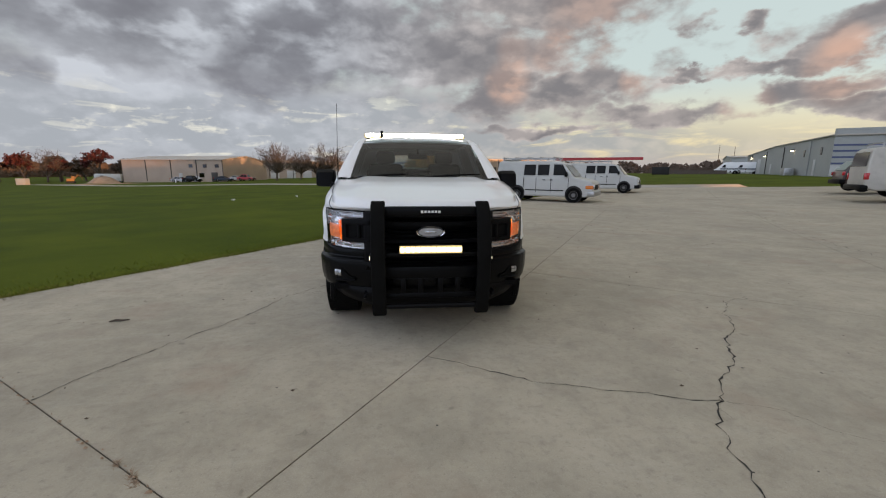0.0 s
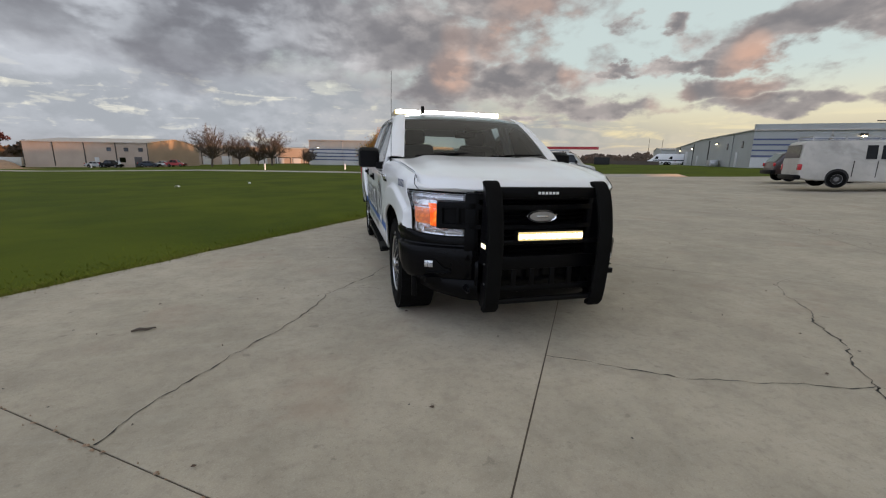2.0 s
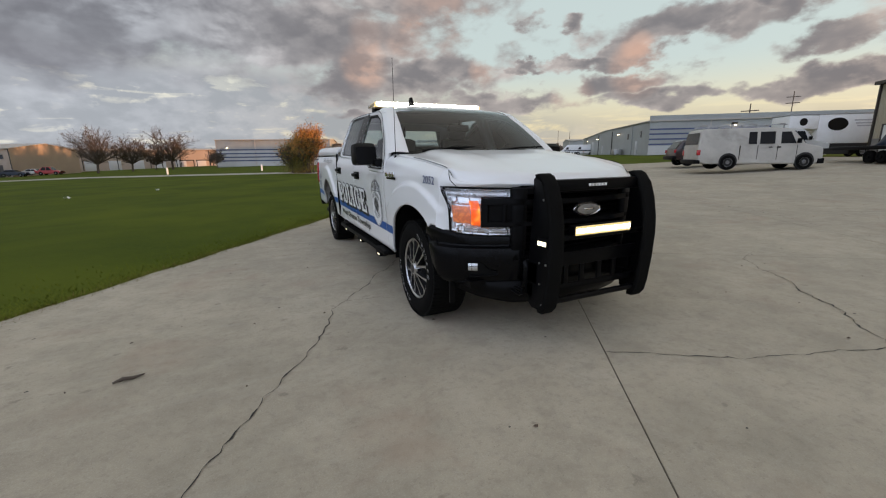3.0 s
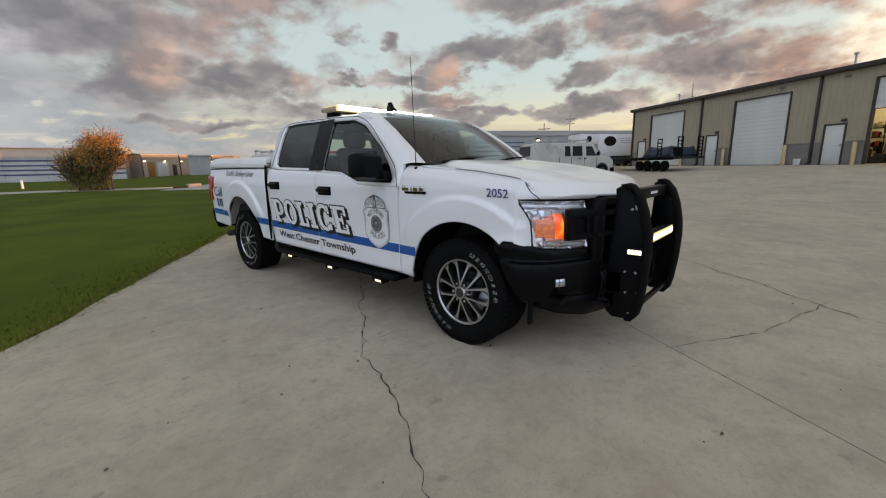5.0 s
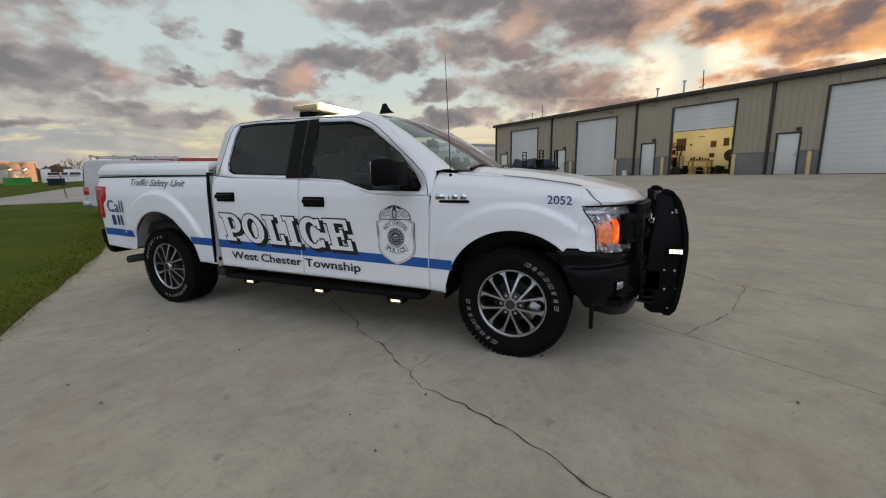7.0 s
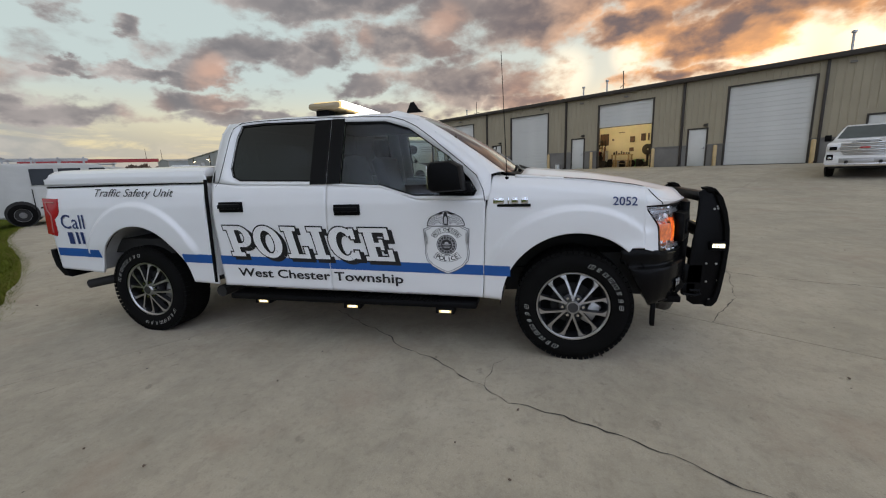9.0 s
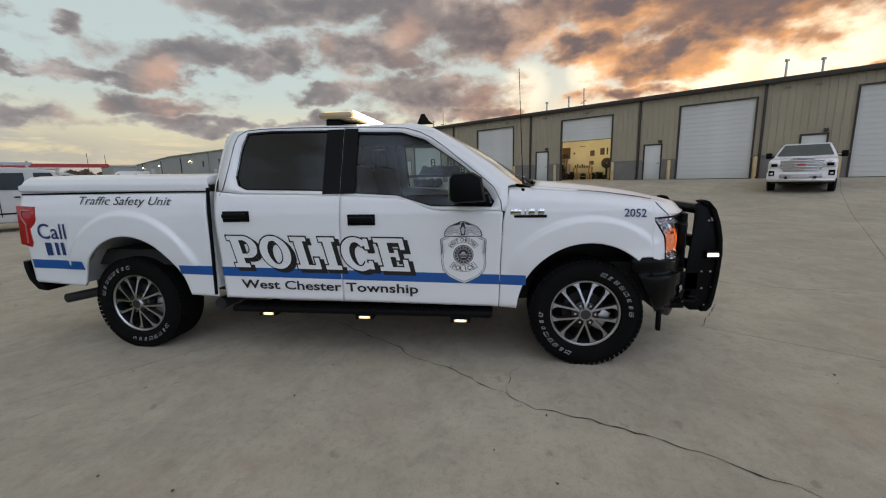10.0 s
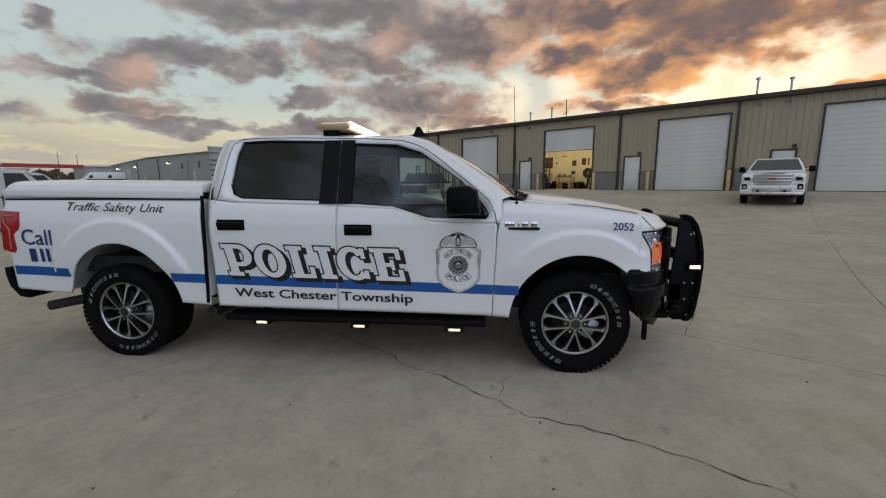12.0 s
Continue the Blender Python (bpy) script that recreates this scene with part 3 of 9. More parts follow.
def build_shop():
    gaps = sorted([(s, s + ROLL_W, ROLL_H) for s in ROLLS] + [(s, s + DOOR_W, DOOR_H) for s in DOORS])
    at = S0
    for a, b, h in gaps + [(S1, S1, 0)]:
        if a > at:
            part("wainscot", boxes(((at, 0.02, -0.3), (a, 0.24, SILL))), BLOCK, shop, "grey block base course")
            part("wall", boxes(((at, 0.03, SILL), (a, 0.24, EAVE))), TAN, shop, "tan ribbed metal siding")
            part("wainscot_cap", boxes(((at, -0.03, SILL - 0.03), (a, 0.02, SILL + 0.02))), BLOCK, shop)
        if b > a:
            part("wall", boxes(((a, 0.03, h), (b, 0.24, EAVE))), TAN, shop)
        at = b
    # other outer walls, floor and roof
    part("wall", boxes(((S0, 0.24, -0.3), (S0 + 0.2, DEEP, EAVE))), TAN, shop)
    part("wall", boxes(((S1 - 0.2, 0.24, -0.3), (S1, DEEP, EAVE))), TAN, shop)
    part("wall", boxes(((S0, DEEP, -0.3), (S1, DEEP + 0.2, EAVE))), TAN, shop)
    part("floor_slab", boxes(((S0 + 0.2, 0.02, -0.3), (S1 - 0.2, DEEP, -0.004))), CONCRETE, shop)
    bm = bmesh.new()
    prism(bm, [(-0.25, EAVE + 0.02), (DEEP / 2, EAVE + 0.85), (DEEP + 0.25, EAVE + 0.02), (DEEP + 0.25, EAVE + 0.12), (DEEP / 2, EAVE + 0.95), (-0.25, EAVE + 0.12)], "x", S0 - 0.2, S1 + 0.2)
    part("roof", bm, ROOF_METAL, shop, "low grey metal roof")
    bm = boxes(((S0 - 0.2, -0.30, EAVE - 0.10), (S1 + 0.2, -0.01, EAVE + 0.14)), bevel=0.02)
    part("gutter", bm, DARK_TRIM, shop, "dark bronze eaves gutter")
    for s in (S0 + 0.06, -9.0, -1.05, 6.9, 13.15, 21.0, 29.2):
        bm = boxes(((s - 0.06, -0.11, 0.1), (s + 0.06, 0.03, EAVE - 0.08)), bevel=0.015)
        box(bm, (s - 0.07, -0.26, 0.02), (s + 0.07, 0.0, 0.12), 0.015)
        part("downspout", bm, DARK_TRIM, shop)
    part("corner_trim", boxes(((S0 - 0.02, -0.01, 0), (S0 + 0.1, 0.03, EAVE))), DARK_TRIM, shop)
    # rows of small lamps and vents under the eaves
    for s in (-12.4, -3.2, 0.2, 3.4, 14.0, 15.2, 23.0):
        bm = boxes(((s - 0.12, -0.14, EAVE - 0.40), (s + 0.12, 0.03, EAVE - 0.31)), bevel=0.02)
        part("wall_pack_light", bm, BLOCK, shop)
    for s, h in ((-0.4, 0.9), (1.4, 1.05), (13.75, 1.15), (15.2, 0.95), (-12.7, 0.8), (24.0, 1.0)):
        bm = bmesh.new()
        tube(bm, [(s, 1.2, EAVE), (s, 1.2, EAVE + h)], 0.055)
        tube(bm, [(s, 1.2, EAVE + h), (s, 1.2, EAVE + h + 0.10)], 0.11)
        part("vent_pipe", bm, STEEL, shop)
    bm = bmesh.new()
    tube(bm, [(2.5, 1.4, EAVE), (2.44, 1.4, EAVE + 1.6)], 0.03)
    tube(bm, [(2.25, 1.4, EAVE + 0.55), (2.6, 1.4, EAVE + 0.75)], 0.02)
    part("mast", bm, DARK_TRIM, shop)
    bm = bmesh.new()
    tube(bm, [(-11.6, 1.4, EAVE), (-11.6, 1.4, EAVE + 1.5)], 0.025)
    tube(bm, [(-11.9, 1.4, EAVE + 0.5), (-11.2, 1.4, EAVE + 0.52)], 0.02)
    part("mast", bm, DARK_TRIM, shop)


build_shop()


def rib_mesh(z0):
    """One standing rib of the metal siding, from a height up to the eaves."""
    bm = bmesh.new()
    prism(bm, [(-0.034, 0.030), (-0.017, 0.004), (0.017, 0.004), (0.034, 0.030)], "z", z0, EAVE - 0.05)
    me = bpy.data.meshes.new("siding_rib")
    bm.to_mesh(me)
    bm.free()
    me.materials.append(TAN)
    return me


def build_ribs():
    kinds = {SILL: rib_mesh(SILL + 0.02), ROLL_H: rib_mesh(ROLL_H + 0.10), DOOR_H: rib_mesh(DOOR_H + 0.27)}
    k = S0 + 0.22
    while k < S1 - 0.1:
        kind = SILL
        for s in ROLLS:
            if s - 0.14 < k < s + ROLL_W + 0.14:
                kind = ROLL_H
        for s in DOORS:
            if s - 0.09 < k < s + DOOR_W + 0.09:
                kind = DOOR_H
        o = new("siding_rib", kinds[kind])
        o.parent, o.location = shop, (k, 0, 0)
        k += 0.305


build_ribs()
SLAT = bmesh.new()
prism(SLAT, [(0.098, 0.004), (0.085, 0.02), (0.085, 0.235), (0.098, 0.252), (0.14, 0.252), (0.14, 0.004)], "x", 0.03, ROLL_W - 0.03)
SLAT_MESH = bpy.data.meshes.new("slat")
SLAT.to_mesh(SLAT_MESH)
SLAT.free()
SLAT_MESH.materials.append(DOOR_WHITE)


def roll_door(s, opened=0.0):
    door = thing("roll_up_door", SHOP @ pose(s, 0, 0), "white sectional roll-up door" + (", raised halfway" if opened else ", closed"), "garage door", "workshop roll-up doors")
    trim = boxes(((-0.06, -0.02, 0), (0.03, 0.16, ROLL_H + 0.06)), ((ROLL_W - 0.03, -0.02, 0), (ROLL_W + 0.06, 0.16, ROLL_H + 0.06)), ((0.03, -0.02, ROLL_H), (ROLL_W - 0.03, 0.16, ROLL_H + 0.06)))
    part("door_frame", trim, DARK_TRIM, door, "dark bronze door frame")
    z = opened
    while z + 0.2 < ROLL_H:
        o = new("slat", SLAT_MESH)
        o.parent, o.location = door, (0, 0.02, z)
        z += 0.25
    part("bottom_seal", boxes(((0.04, 0.10, opened), (ROLL_W - 0.04, 0.16, opened + 0.03))), BLACK_PLASTIC, door)
    return door


def man_door(s):
    door = thing("entrance_door", SHOP @ pose(s, 0, 0), "white steel personnel door in a dark frame", "door", "workshop entrance doors")
    part("door_frame", boxes(((-0.05, -0.015, 0), (0.03, 0.16, DOOR_H + 0.05)), ((DOOR_W - 0.03, -0.015, 0), (DOOR_W + 0.05, 0.16, DOOR_H + 0.05)), ((0.03, -0.015, DOOR_H - 0.03), (DOOR_W - 0.03, 0.16, DOOR_H + 0.05))), DARK_TRIM, door)
    part("door_leaf", boxes(((0.035, 0.03, 0.01), (DOOR_W - 0.035, 0.08, DOOR_H - 0.035)), bevel=0.008), DOOR_WHITE, door)
    bm = boxes(((DOOR_W - 0.15, -0.03, 0.98), (DOOR_W - 0.09, 0.03, 1.10)), bevel=0.01)
    tube(bm, [(DOOR_W - 0.12, -0.04, 1.0), (DOOR_W - 0.24, -0.04, 1.0)], 0.012)
    part("door_handle", bm, STEEL, door, "grey lever handle")
    bm = bmesh.new()
    prism(bm, [(-0.20, DOOR_H + 0.14), (0.03, DOOR_H + 0.10), (0.03, DOOR_H + 0.26), (-0.10, DOOR_H + 0.26)], "x", DOOR_W - 0.17, DOOR_W + 0.01)
    part("door_lamp", bm, DARK_TRIM, door, "small dark lamp over the door")
    return door


for s in ROLLS:
    roll_door(s, 2.75 if s == 1.5 else 0.0)
for s in DOORS:
    man_door(s)
for s in ROLLS:
    for k in (s - 0.38, s + ROLL_W + 0.20):
        bm = bmesh.new()
        tube(bm, [(0, 0, -0.2), (0, 0, 1.12), (0, 0, 1.16), (0, 0, 1.18)], [0.10, 0.10, 0.08, 0.03], 14)
        post = part("bollard", bm, POST_TAN)
        post.matrix_world = SHOP @ pose(k, -0.16, 0)
        tagged(post, "faded yellow steel guard post beside a roll-up door", "bollard", "door guard posts")

# the lit bay behind the half-raised door
part("wall_bay", boxes(((-4.2, 6.3, 0), (8.2, 6.45, 4.8)), ((-4.35, 0.25, 0), (-4.2, 6.45, 4.8)), ((8.2, 0.25, 0), (8.35, 6.45, 4.8))), WARM_WALL).matrix_world = SHOP
tagged(bpy.data.objects["wall_bay"], "cream painted inner walls of the bay", "wall", kind="structure")
part("ceiling", boxes(((-4.2, 0.25, 4.8), (8.2, 6.45, 4.86))), WARM_WALL).matrix_world = SHOP
tagged(bpy.data.objects["ceiling"], "cream ceiling of the bay", "ceiling", kind="structure")
NOTICE = mat("brown_notice", (0.10, 0.055, 0.035), 0.7, var=0.3, scale=9)
STRIP_GLOW = lamp_mat("strip_light_glow", (1.0, 0.82, 0.50), 40.0)
for k in (-1.5, 1.6, 4.7):
    lamp = thing("strip_light", SHOP @ pose(k, 3.6, 4.5), "long warm strip light under the bay ceiling", "lamp", "bay strip lights")
    part("lamp_body", boxes(((-0.1, -1.2, 0.06), (0.1, 1.2, 0.3))), DOOR_WHITE, lamp)
    part("tube_lamp", boxes(((-0.07, -1.15, 0.0), (0.07, 1.15, 0.06)), bevel=0.01), STRIP_GLOW, lamp)


def bench(x, y, w, d, h):
    t = thing("workbench", SHOP @ pose(x, y, 0), "wooden workbench with tools on it", "workbench", "bay workbenches")
    part("worktop", boxes(((0, 0, h - 0.06), (w, d, h)), bevel=0.01), WOOD, t)
    part("shelf", boxes(((0.05, 0.05, 0.25), (w - 0.05, d - 0.05, 0.29))), WOOD, t)
    for i in (0.03, w - 0.12):
        for j in (0.03, d - 0.12):
            part("leg", boxes(((i, j, 0), (i + 0.09, j + 0.09, h - 0.06))), WOOD, t)


bench(-0.15, 5.35, 1.5, 0.75, 1.0)
bench(0.55, 4.2, 1.3, 0.6, 0.55)
rack = thing("storage_rack", SHOP @ pose(-2.0, 4.9, 0), "dark steel rack crowded with parts and tools", "shelf")
for x in (0.0, 1.25):
    for y in (0.0, 0.55):
        part("post", boxes(((x, y, 0), (x + 0.05, y + 0.05, 2.2))), DARK_METAL, rack)
for z in (0.35, 0.95, 1.5, 2.05):
    part("shelf", boxes(((0, 0, z), (1.3, 0.6, z + 0.03))), DARK_METAL, rack)
random.seed(17)
for k in range(30):
    z = (0.38, 0.98, 1.53, 2.08)[k % 4]
    w, h = random.uniform(0.08, 0.22), random.uniform(0.10, 0.36)
    bm = boxes(((-w / 2, -0.1, 0), (w / 2, 0.1, h)), bevel=0.015)
    ob = part("parts_box", bm, (RED_PAINT, BLACK_PLASTIC, WOOD, STEEL, DARK_TRIM)[k % 5])
    ob.matrix_world = SHOP @ pose(-1.9 + 1.1 * ((k * 7) % 15) / 15, 5.05 + 0.22 * (k % 2), z, 0, 0, random.uniform(-15, 15))
    tagged(ob, "small tin or box on the storage rack", "box", "boxes on the rack")
for k in range(9):
    w, h = random.uniform(0.05, 0.14), random.uniform(0.10, 0.30)
    bm = bmesh.new()
    tube(bm, [(0, 0, 0), (0, 0, h * 0.8), (0, 0, h)], [w / 2, w / 2, w / 4], 10)
    ob = part("bottle", bm, (BLACK_PLASTIC, DARK_TRIM, RED_PAINT, BLUE_PAINT)[k % 4])
    ob.matrix_world = SHOP @ pose(0.0 + 0.14 * k, 5.6 + 0.1 * (k % 3), 1.0)
    tagged(ob, "small bottle standing on the workbench", "bottle", "bottles on the workbench")
reel = thing("hose_reel", SHOP @ pose(2.55, 5.9, 1.30), "dark brown hose reel on a stand", "hose reel")
bm = bmesh.new()
lathe(bm, [(-0.12, 0.10), (-0.12, 0.36), (-0.09, 0.42), (0.09, 0.42), (0.12, 0.36), (0.12, 0.10)], 24, "y")
part("coil", bm, DARK_TRIM, reel)
part("stand", boxes(((-0.06, -0.06, -1.3), (0.06, 0.06, -0.1)), ((-0.3, -0.2, -1.3), (0.3, 0.2, -1.25))), DARK_METAL, reel)
random.seed(5)
PILE = (DARK_METAL, BLACK_PLASTIC, mat("brown_crate", (0.14, 0.075, 0.045), 0.8, var=0.3, scale=6), DARK_METAL, STEEL, BLACK_PLASTIC)
for k in range(64):
    x, y = random.uniform(-1.5, 0.45) if k < 44 else random.uniform(0.5, 2.9) if k < 56 else random.uniform(-1.4, -0.1), random.uniform(1.5, 4.4) if k < 44 else random.uniform(4.4, 5.9)
    w, d, h = random.uniform(0.12, 0.45), random.uniform(0.12, 0.4), random.uniform(0.15, 0.75) * (2.3 if k > 55 else 1.35 if x < -0.6 else 0.85)
    bm = bmesh.new()
    if k % 4 == 0:
        tube(bm, [(0, 0, 0), (0.03, 0, h * 0.5), (0.10, 0.04, h * 1.15)], [0.14, 0.10, 0.04], 8)
    elif k % 4 == 1:
        lathe(bm, [(-0.08, 0.05), (-0.09, 0.20), (-0.04, 0.27), (0.04, 0.27), (0.09, 0.20), (0.08, 0.05)], 16, "y")
        for v in bm.verts:
            v.co.z += 0.27
    else:
        box(bm, (-w / 2, -d / 2, 0), (w / 2, d / 2, h), 0.04)
    # the lathed rings are stored tyres, added among the clutter
    ob = part("hose_coil" if k % 4 == 1 else "stored_tool" if k % 4 == 0 else "stored_crate", bm, PILE[k % 6])
    ob.matrix_world = SHOP @ pose(x, y, 0, 0, 0, random.uniform(0, 90))
    tagged(ob, ("dark rubber tyre" if k % 4 == 1 else "dark equipment") + " stored on the bay floor", "hose" if k % 4 == 1 else "equipment", "equipment in the bay")
bm = boxes(((0, 0, 0), (0.62, 0.5, 0.50)), bevel=0.06)
box(bm, (-0.03, -0.03, 0.50), (0.65, 0.53, 0.56), 0.03)
ob = part("waste_bin", bm, GREEN_BIN)
ob.matrix_world = SHOP @ pose(1.72, 5.4, 0, 0, 0, 6)
tagged(ob, "bright green plastic bin on the bay floor", "bin")
for i, (x, z, w, h) in enumerate(((0.95, 1.95, 0.38, 0.45), (1.82, 2.0, 0.36, 0.55), (2.35, 2.0, 0.12, 0.55), (0.92, 1.22, 0.36, 0.30), (-0.55, 2.15, 0.16, 0.16), (-1.6, 1.8, 0.75, 0.95), (0.0, 2.75, 0.5, 0.05))):
    t = thing("wall_frame", SHOP @ pose(x, 6.29, z), "dark framed notice on the cream wall", "picture", "framed notices")
    part("frame", boxes(((0, -0.03, 0), (w, 0, h)), bevel=0.01), DARK_TRIM, t)
    part("sheet", boxes(((0.04, -0.036, 0.04), (w - 0.04, -0.03, h - 0.04))), NOTICE, t)
bm = boxes(((0, 0, 0), (0.9, 0.5, 1.5)), bevel=0.08)
ob = part("tool_cabinet", bm, BLACK_PLASTIC)
ob.matrix_world = SHOP @ pose(5.0, 5.0, 0, 0, 0, 0)
tagged(ob, "black tool cabinet in the bay", "cabinet")
bm = bmesh.new()
tube(bm, [(0, 0, 0), (0, 0, 0.3), (0.0, 0, 0.36)], [0.16, 0.17, 0.17], 16)
ob = part("bucket", bm, DOOR_WHITE)
ob.matrix_world = SHOP @ pose(-1.55, -0.3, 0)
tagged(ob, "white plastic bucket beside the workshop wall", "bucket")


# ---------- other buildings ----------
def hall(name, m, w, d, h, wall, label, rise=0.6, bands=None, doors=(), windows=(), lamps=(), roof=ROOF_METAL, side_doors=()):
    """A plain industrial hall: front wall along local x from 0 to w, depth d along y."""
    t = thing(name, m, label, "building")
    part("wall", boxes(((0, 0, -0.6), (w, 0.2, h)), ((0, d - 0.2, -0.6), (w, d, h)), ((0, 0.2, -0.6), (0.2, d - 0.2, h)), ((w - 0.2, 0.2, -0.6), (w, d - 0.2, h))), wall, t)
    bm = bmesh.new()
    prism(bm, [(-0.2, h), (d / 2, h + rise), (d + 0.2, h), (d + 0.2, h + 0.12), (d / 2, h + rise + 0.12), (-0.2, h + 0.12)], "x", -0.2, w + 0.2)
    part("roof", bm, roof, t)
    for x in (0, w - 0.2):
        bm = bmesh.new()
        prism(bm, [(0, h), (d, h), (d / 2, h + rise)], "x", x, x + 0.2)
        part("gable", bm, wall, t)
    for z0, z1, mt in bands or ():
        part("band", boxes(((-0.03, -0.03, z0), (w + 0.03, 0.0, z1)), ((-0.03, 0.0, z0), (0.0, d, z1))), mt, t)
    for x, dw, dh, mt in doors:
        part("door", boxes(((x, -0.05, 0), (x + dw, 0, dh)), bevel=0.01), mt, t)
    for y, dw, dh, mt in side_doors:
        part("door", boxes(((-0.05, y, 0), (0, y + dw, dh)), bevel=0.01), mt, t)
    for x, z, ww, wh in windows:
        win = part("window", boxes(((x, -0.06, z), (x + ww, 0, z + wh)), bevel=0.01), DARK_TRIM, t)
        part("pane", boxes(((x + 0.06, -0.07, z + 0.06), (x + ww - 0.06, -0.06, z + wh - 0.06))), GLASS_DARK, win)
    for x, y, z in lamps:
        lm = part("wall_lamp", boxes(((x - 0.25, y - 0.25, z), (x + 0.25, y, z + 0.25)), bevel=0.03), DARK_TRIM, t)
        part("bulb", boxes(((x - 0.2, y - 0.32, z - 0.08), (x + 0.2, y - 0.05, z - 0.01)), bevel=0.02), LAMP_WARM, lm)
    for x in steps(0, w, max(2, int(w / 7.5)))[1:-1]:
        part("downspout", boxes(((x - 0.10, -0.12, 0), (x + 0.10, 0, h))), DARK_TRIM if wall == BEIGE_WALL else roof, t)
    part("gutter", boxes(((-0.2, -0.30, h - 0.05), (w + 0.2, -0.02, h + 0.10))), roof, t)
    for x in (-0.03, w - 0.15):
        part("corner_trim", boxes(((x, -0.04, 0), (x + 0.18, 0.0, h - 0.06))), DARK_TRIM if wall == BEIGE_WALL else roof, t)
    return t




def on_land(x, y, rz=0.0, lift=0.0):
    return pose(x, y, land(x, y) + lift, 0, 0, rz)


# ---------- the police pickup ----------
# its front axle stands at y = 0, the nose points to -y
HUB_Z, BASE = 0.395, 3.683
truck = thing("police_pickup_truck", pose(0, 0, 0), "white police crew-cab pickup truck with blue stripe and black push bumper", "truck")

SIDE = [(0.40, 0.925), (0.47, 0.952), (0.62, 0.962), (0.80, 0.972), (1.00, 0.984), (1.15, 0.984), (1.24, 0.972), (1.32, 0.945), (1.40, 0.915), (1.60, 0.842), (1.85, 0.744)]
NARROW = [(-1.0, 0.30), (-0.70, 0.17), (-0.446, 0.088), (-0.243, 0.055), (0.2, 0.022), (0.6, 0.0)]


ARCHES = ((-0.010, 0.525), (3.642, 0.585))


def arch_q(y, z, yc, high):
    return math.hypot((y - yc) / 0.507, (z - 0.40) / high)


def half(y, z):
    """Half the truck's width at a place along and up its side."""
    w = lerp_table(z, SIDE)
    if y < 0.6:
        w -= lerp_table(y, NARROW) * smooth01((z - 0.60) / 0.30)
    for yc, high in ARCHES:
        q = arch_q(y, z, yc, high)
        w += 0.030 * smooth01((1.365 - q) / 0.075) * smooth01((z - 0.64) / 0.20) * (1 if z < 1.2 else 0)
    return w


def arch_z(y, base):
    """The lower edge of the side, raised over the wheels."""
    for yc, high in ARCHES:
        k = 1 - ((y - yc) / 0.507) ** 2
        if k > 0:
            base = max(base, 0.40 + high * math.sqrt(k))
    return base


SILL_Z = [(-0.6, 0.82), (-0.345, 0.82), (-0.34, 0.43), (0.5, 0.43), (0.65, 0.443), (2.82, 0.476), (3.1, 0.49), (4.05, 0.545), (4.65, 0.585)]
HOOD_Z = [(-0.92, 1.115), (-0.80, 1.135), (-0.66, 1.162), (-0.594, 1.180), (-0.37, 1.232), (-0.11, 1.272), (0.36, 1.318), (0.62, 1.335)]
BELT_Z = [(0.55, 1.155), (1.09, 1.165), (1.37, 1.258), (1.80, 1.283), (2.60, 1.305), (2.84, 1.33)]


def seam(y, z):
    """How far the raked door gaps lean away from upright ones, faded out between them."""
    fore, mid = -0.061 + 0.045 * (1.19 - z), 0.036 * (1.295 - z)
    return lerp_table(y, [(0.50, 0.0), (0.653, fore), (1.80, mid), (2.80, 0.0)])


def side_panel(name, y0, y1, top, roll=0.0, label="", extra=()):
    """A pressed body panel on both flanks: bottom edge by the sill and arches, top edge by a table."""
    ys = sorted(set(steps(y0, y1, max(8, int(abs(y1 - y0) / 0.02))) + [c + d for c, _ in ARCHES for d in (-0.5069, -0.497, -0.477, 0.477, 0.497, 0.5069) if y0 < c + d < y1]))
    for s in (-1, 1):
        bm = bmesh.new()

        def at(y, v):
            zb, zt = arch_z(y, lerp_table(y, SILL_Z)), top(y)
            z = zb + (zt - zb) * v
            w = half(y, z) - roll * max(0.0, (z - (zt - 0.09)) / 0.09) ** 2
            y += seam(y, z)
            return (s * w, y, z)
        sheet(bm, at, ys, steps(0, 1, 38))
        bmesh.ops.recalc_face_normals(bm, faces=bm.faces[:])
        ob = part(name, bm, WHITE_PAINT, truck, label)
        m = ob.modifiers.new("thickness", "SOLIDIFY")
        m.thickness, m.offset = 0.022, -1.0
        for f in ob.data.polygons[:1]:
            if f.normal.x * s < 0:
                ob.data.flip_normals()


side_panel("fender", -0.445, 0.6505, lambda y: lerp_table(y, HOOD_Z) - 0.008 if y < 0.60 else 1.15 + (0.648 - y) * 3.6, 0.055)
side_panel("front_door", 0.6555, 1.798, lambda y: lerp_table(y, BELT_Z))
side_panel("rear_door", 1.803, 2.822, lambda y: lerp_table(y, BELT_Z))
side_panel("bed_side", 2.90, 4.62, lambda y: 1.333 + (y - 2.9) * 0.032, 0.012)


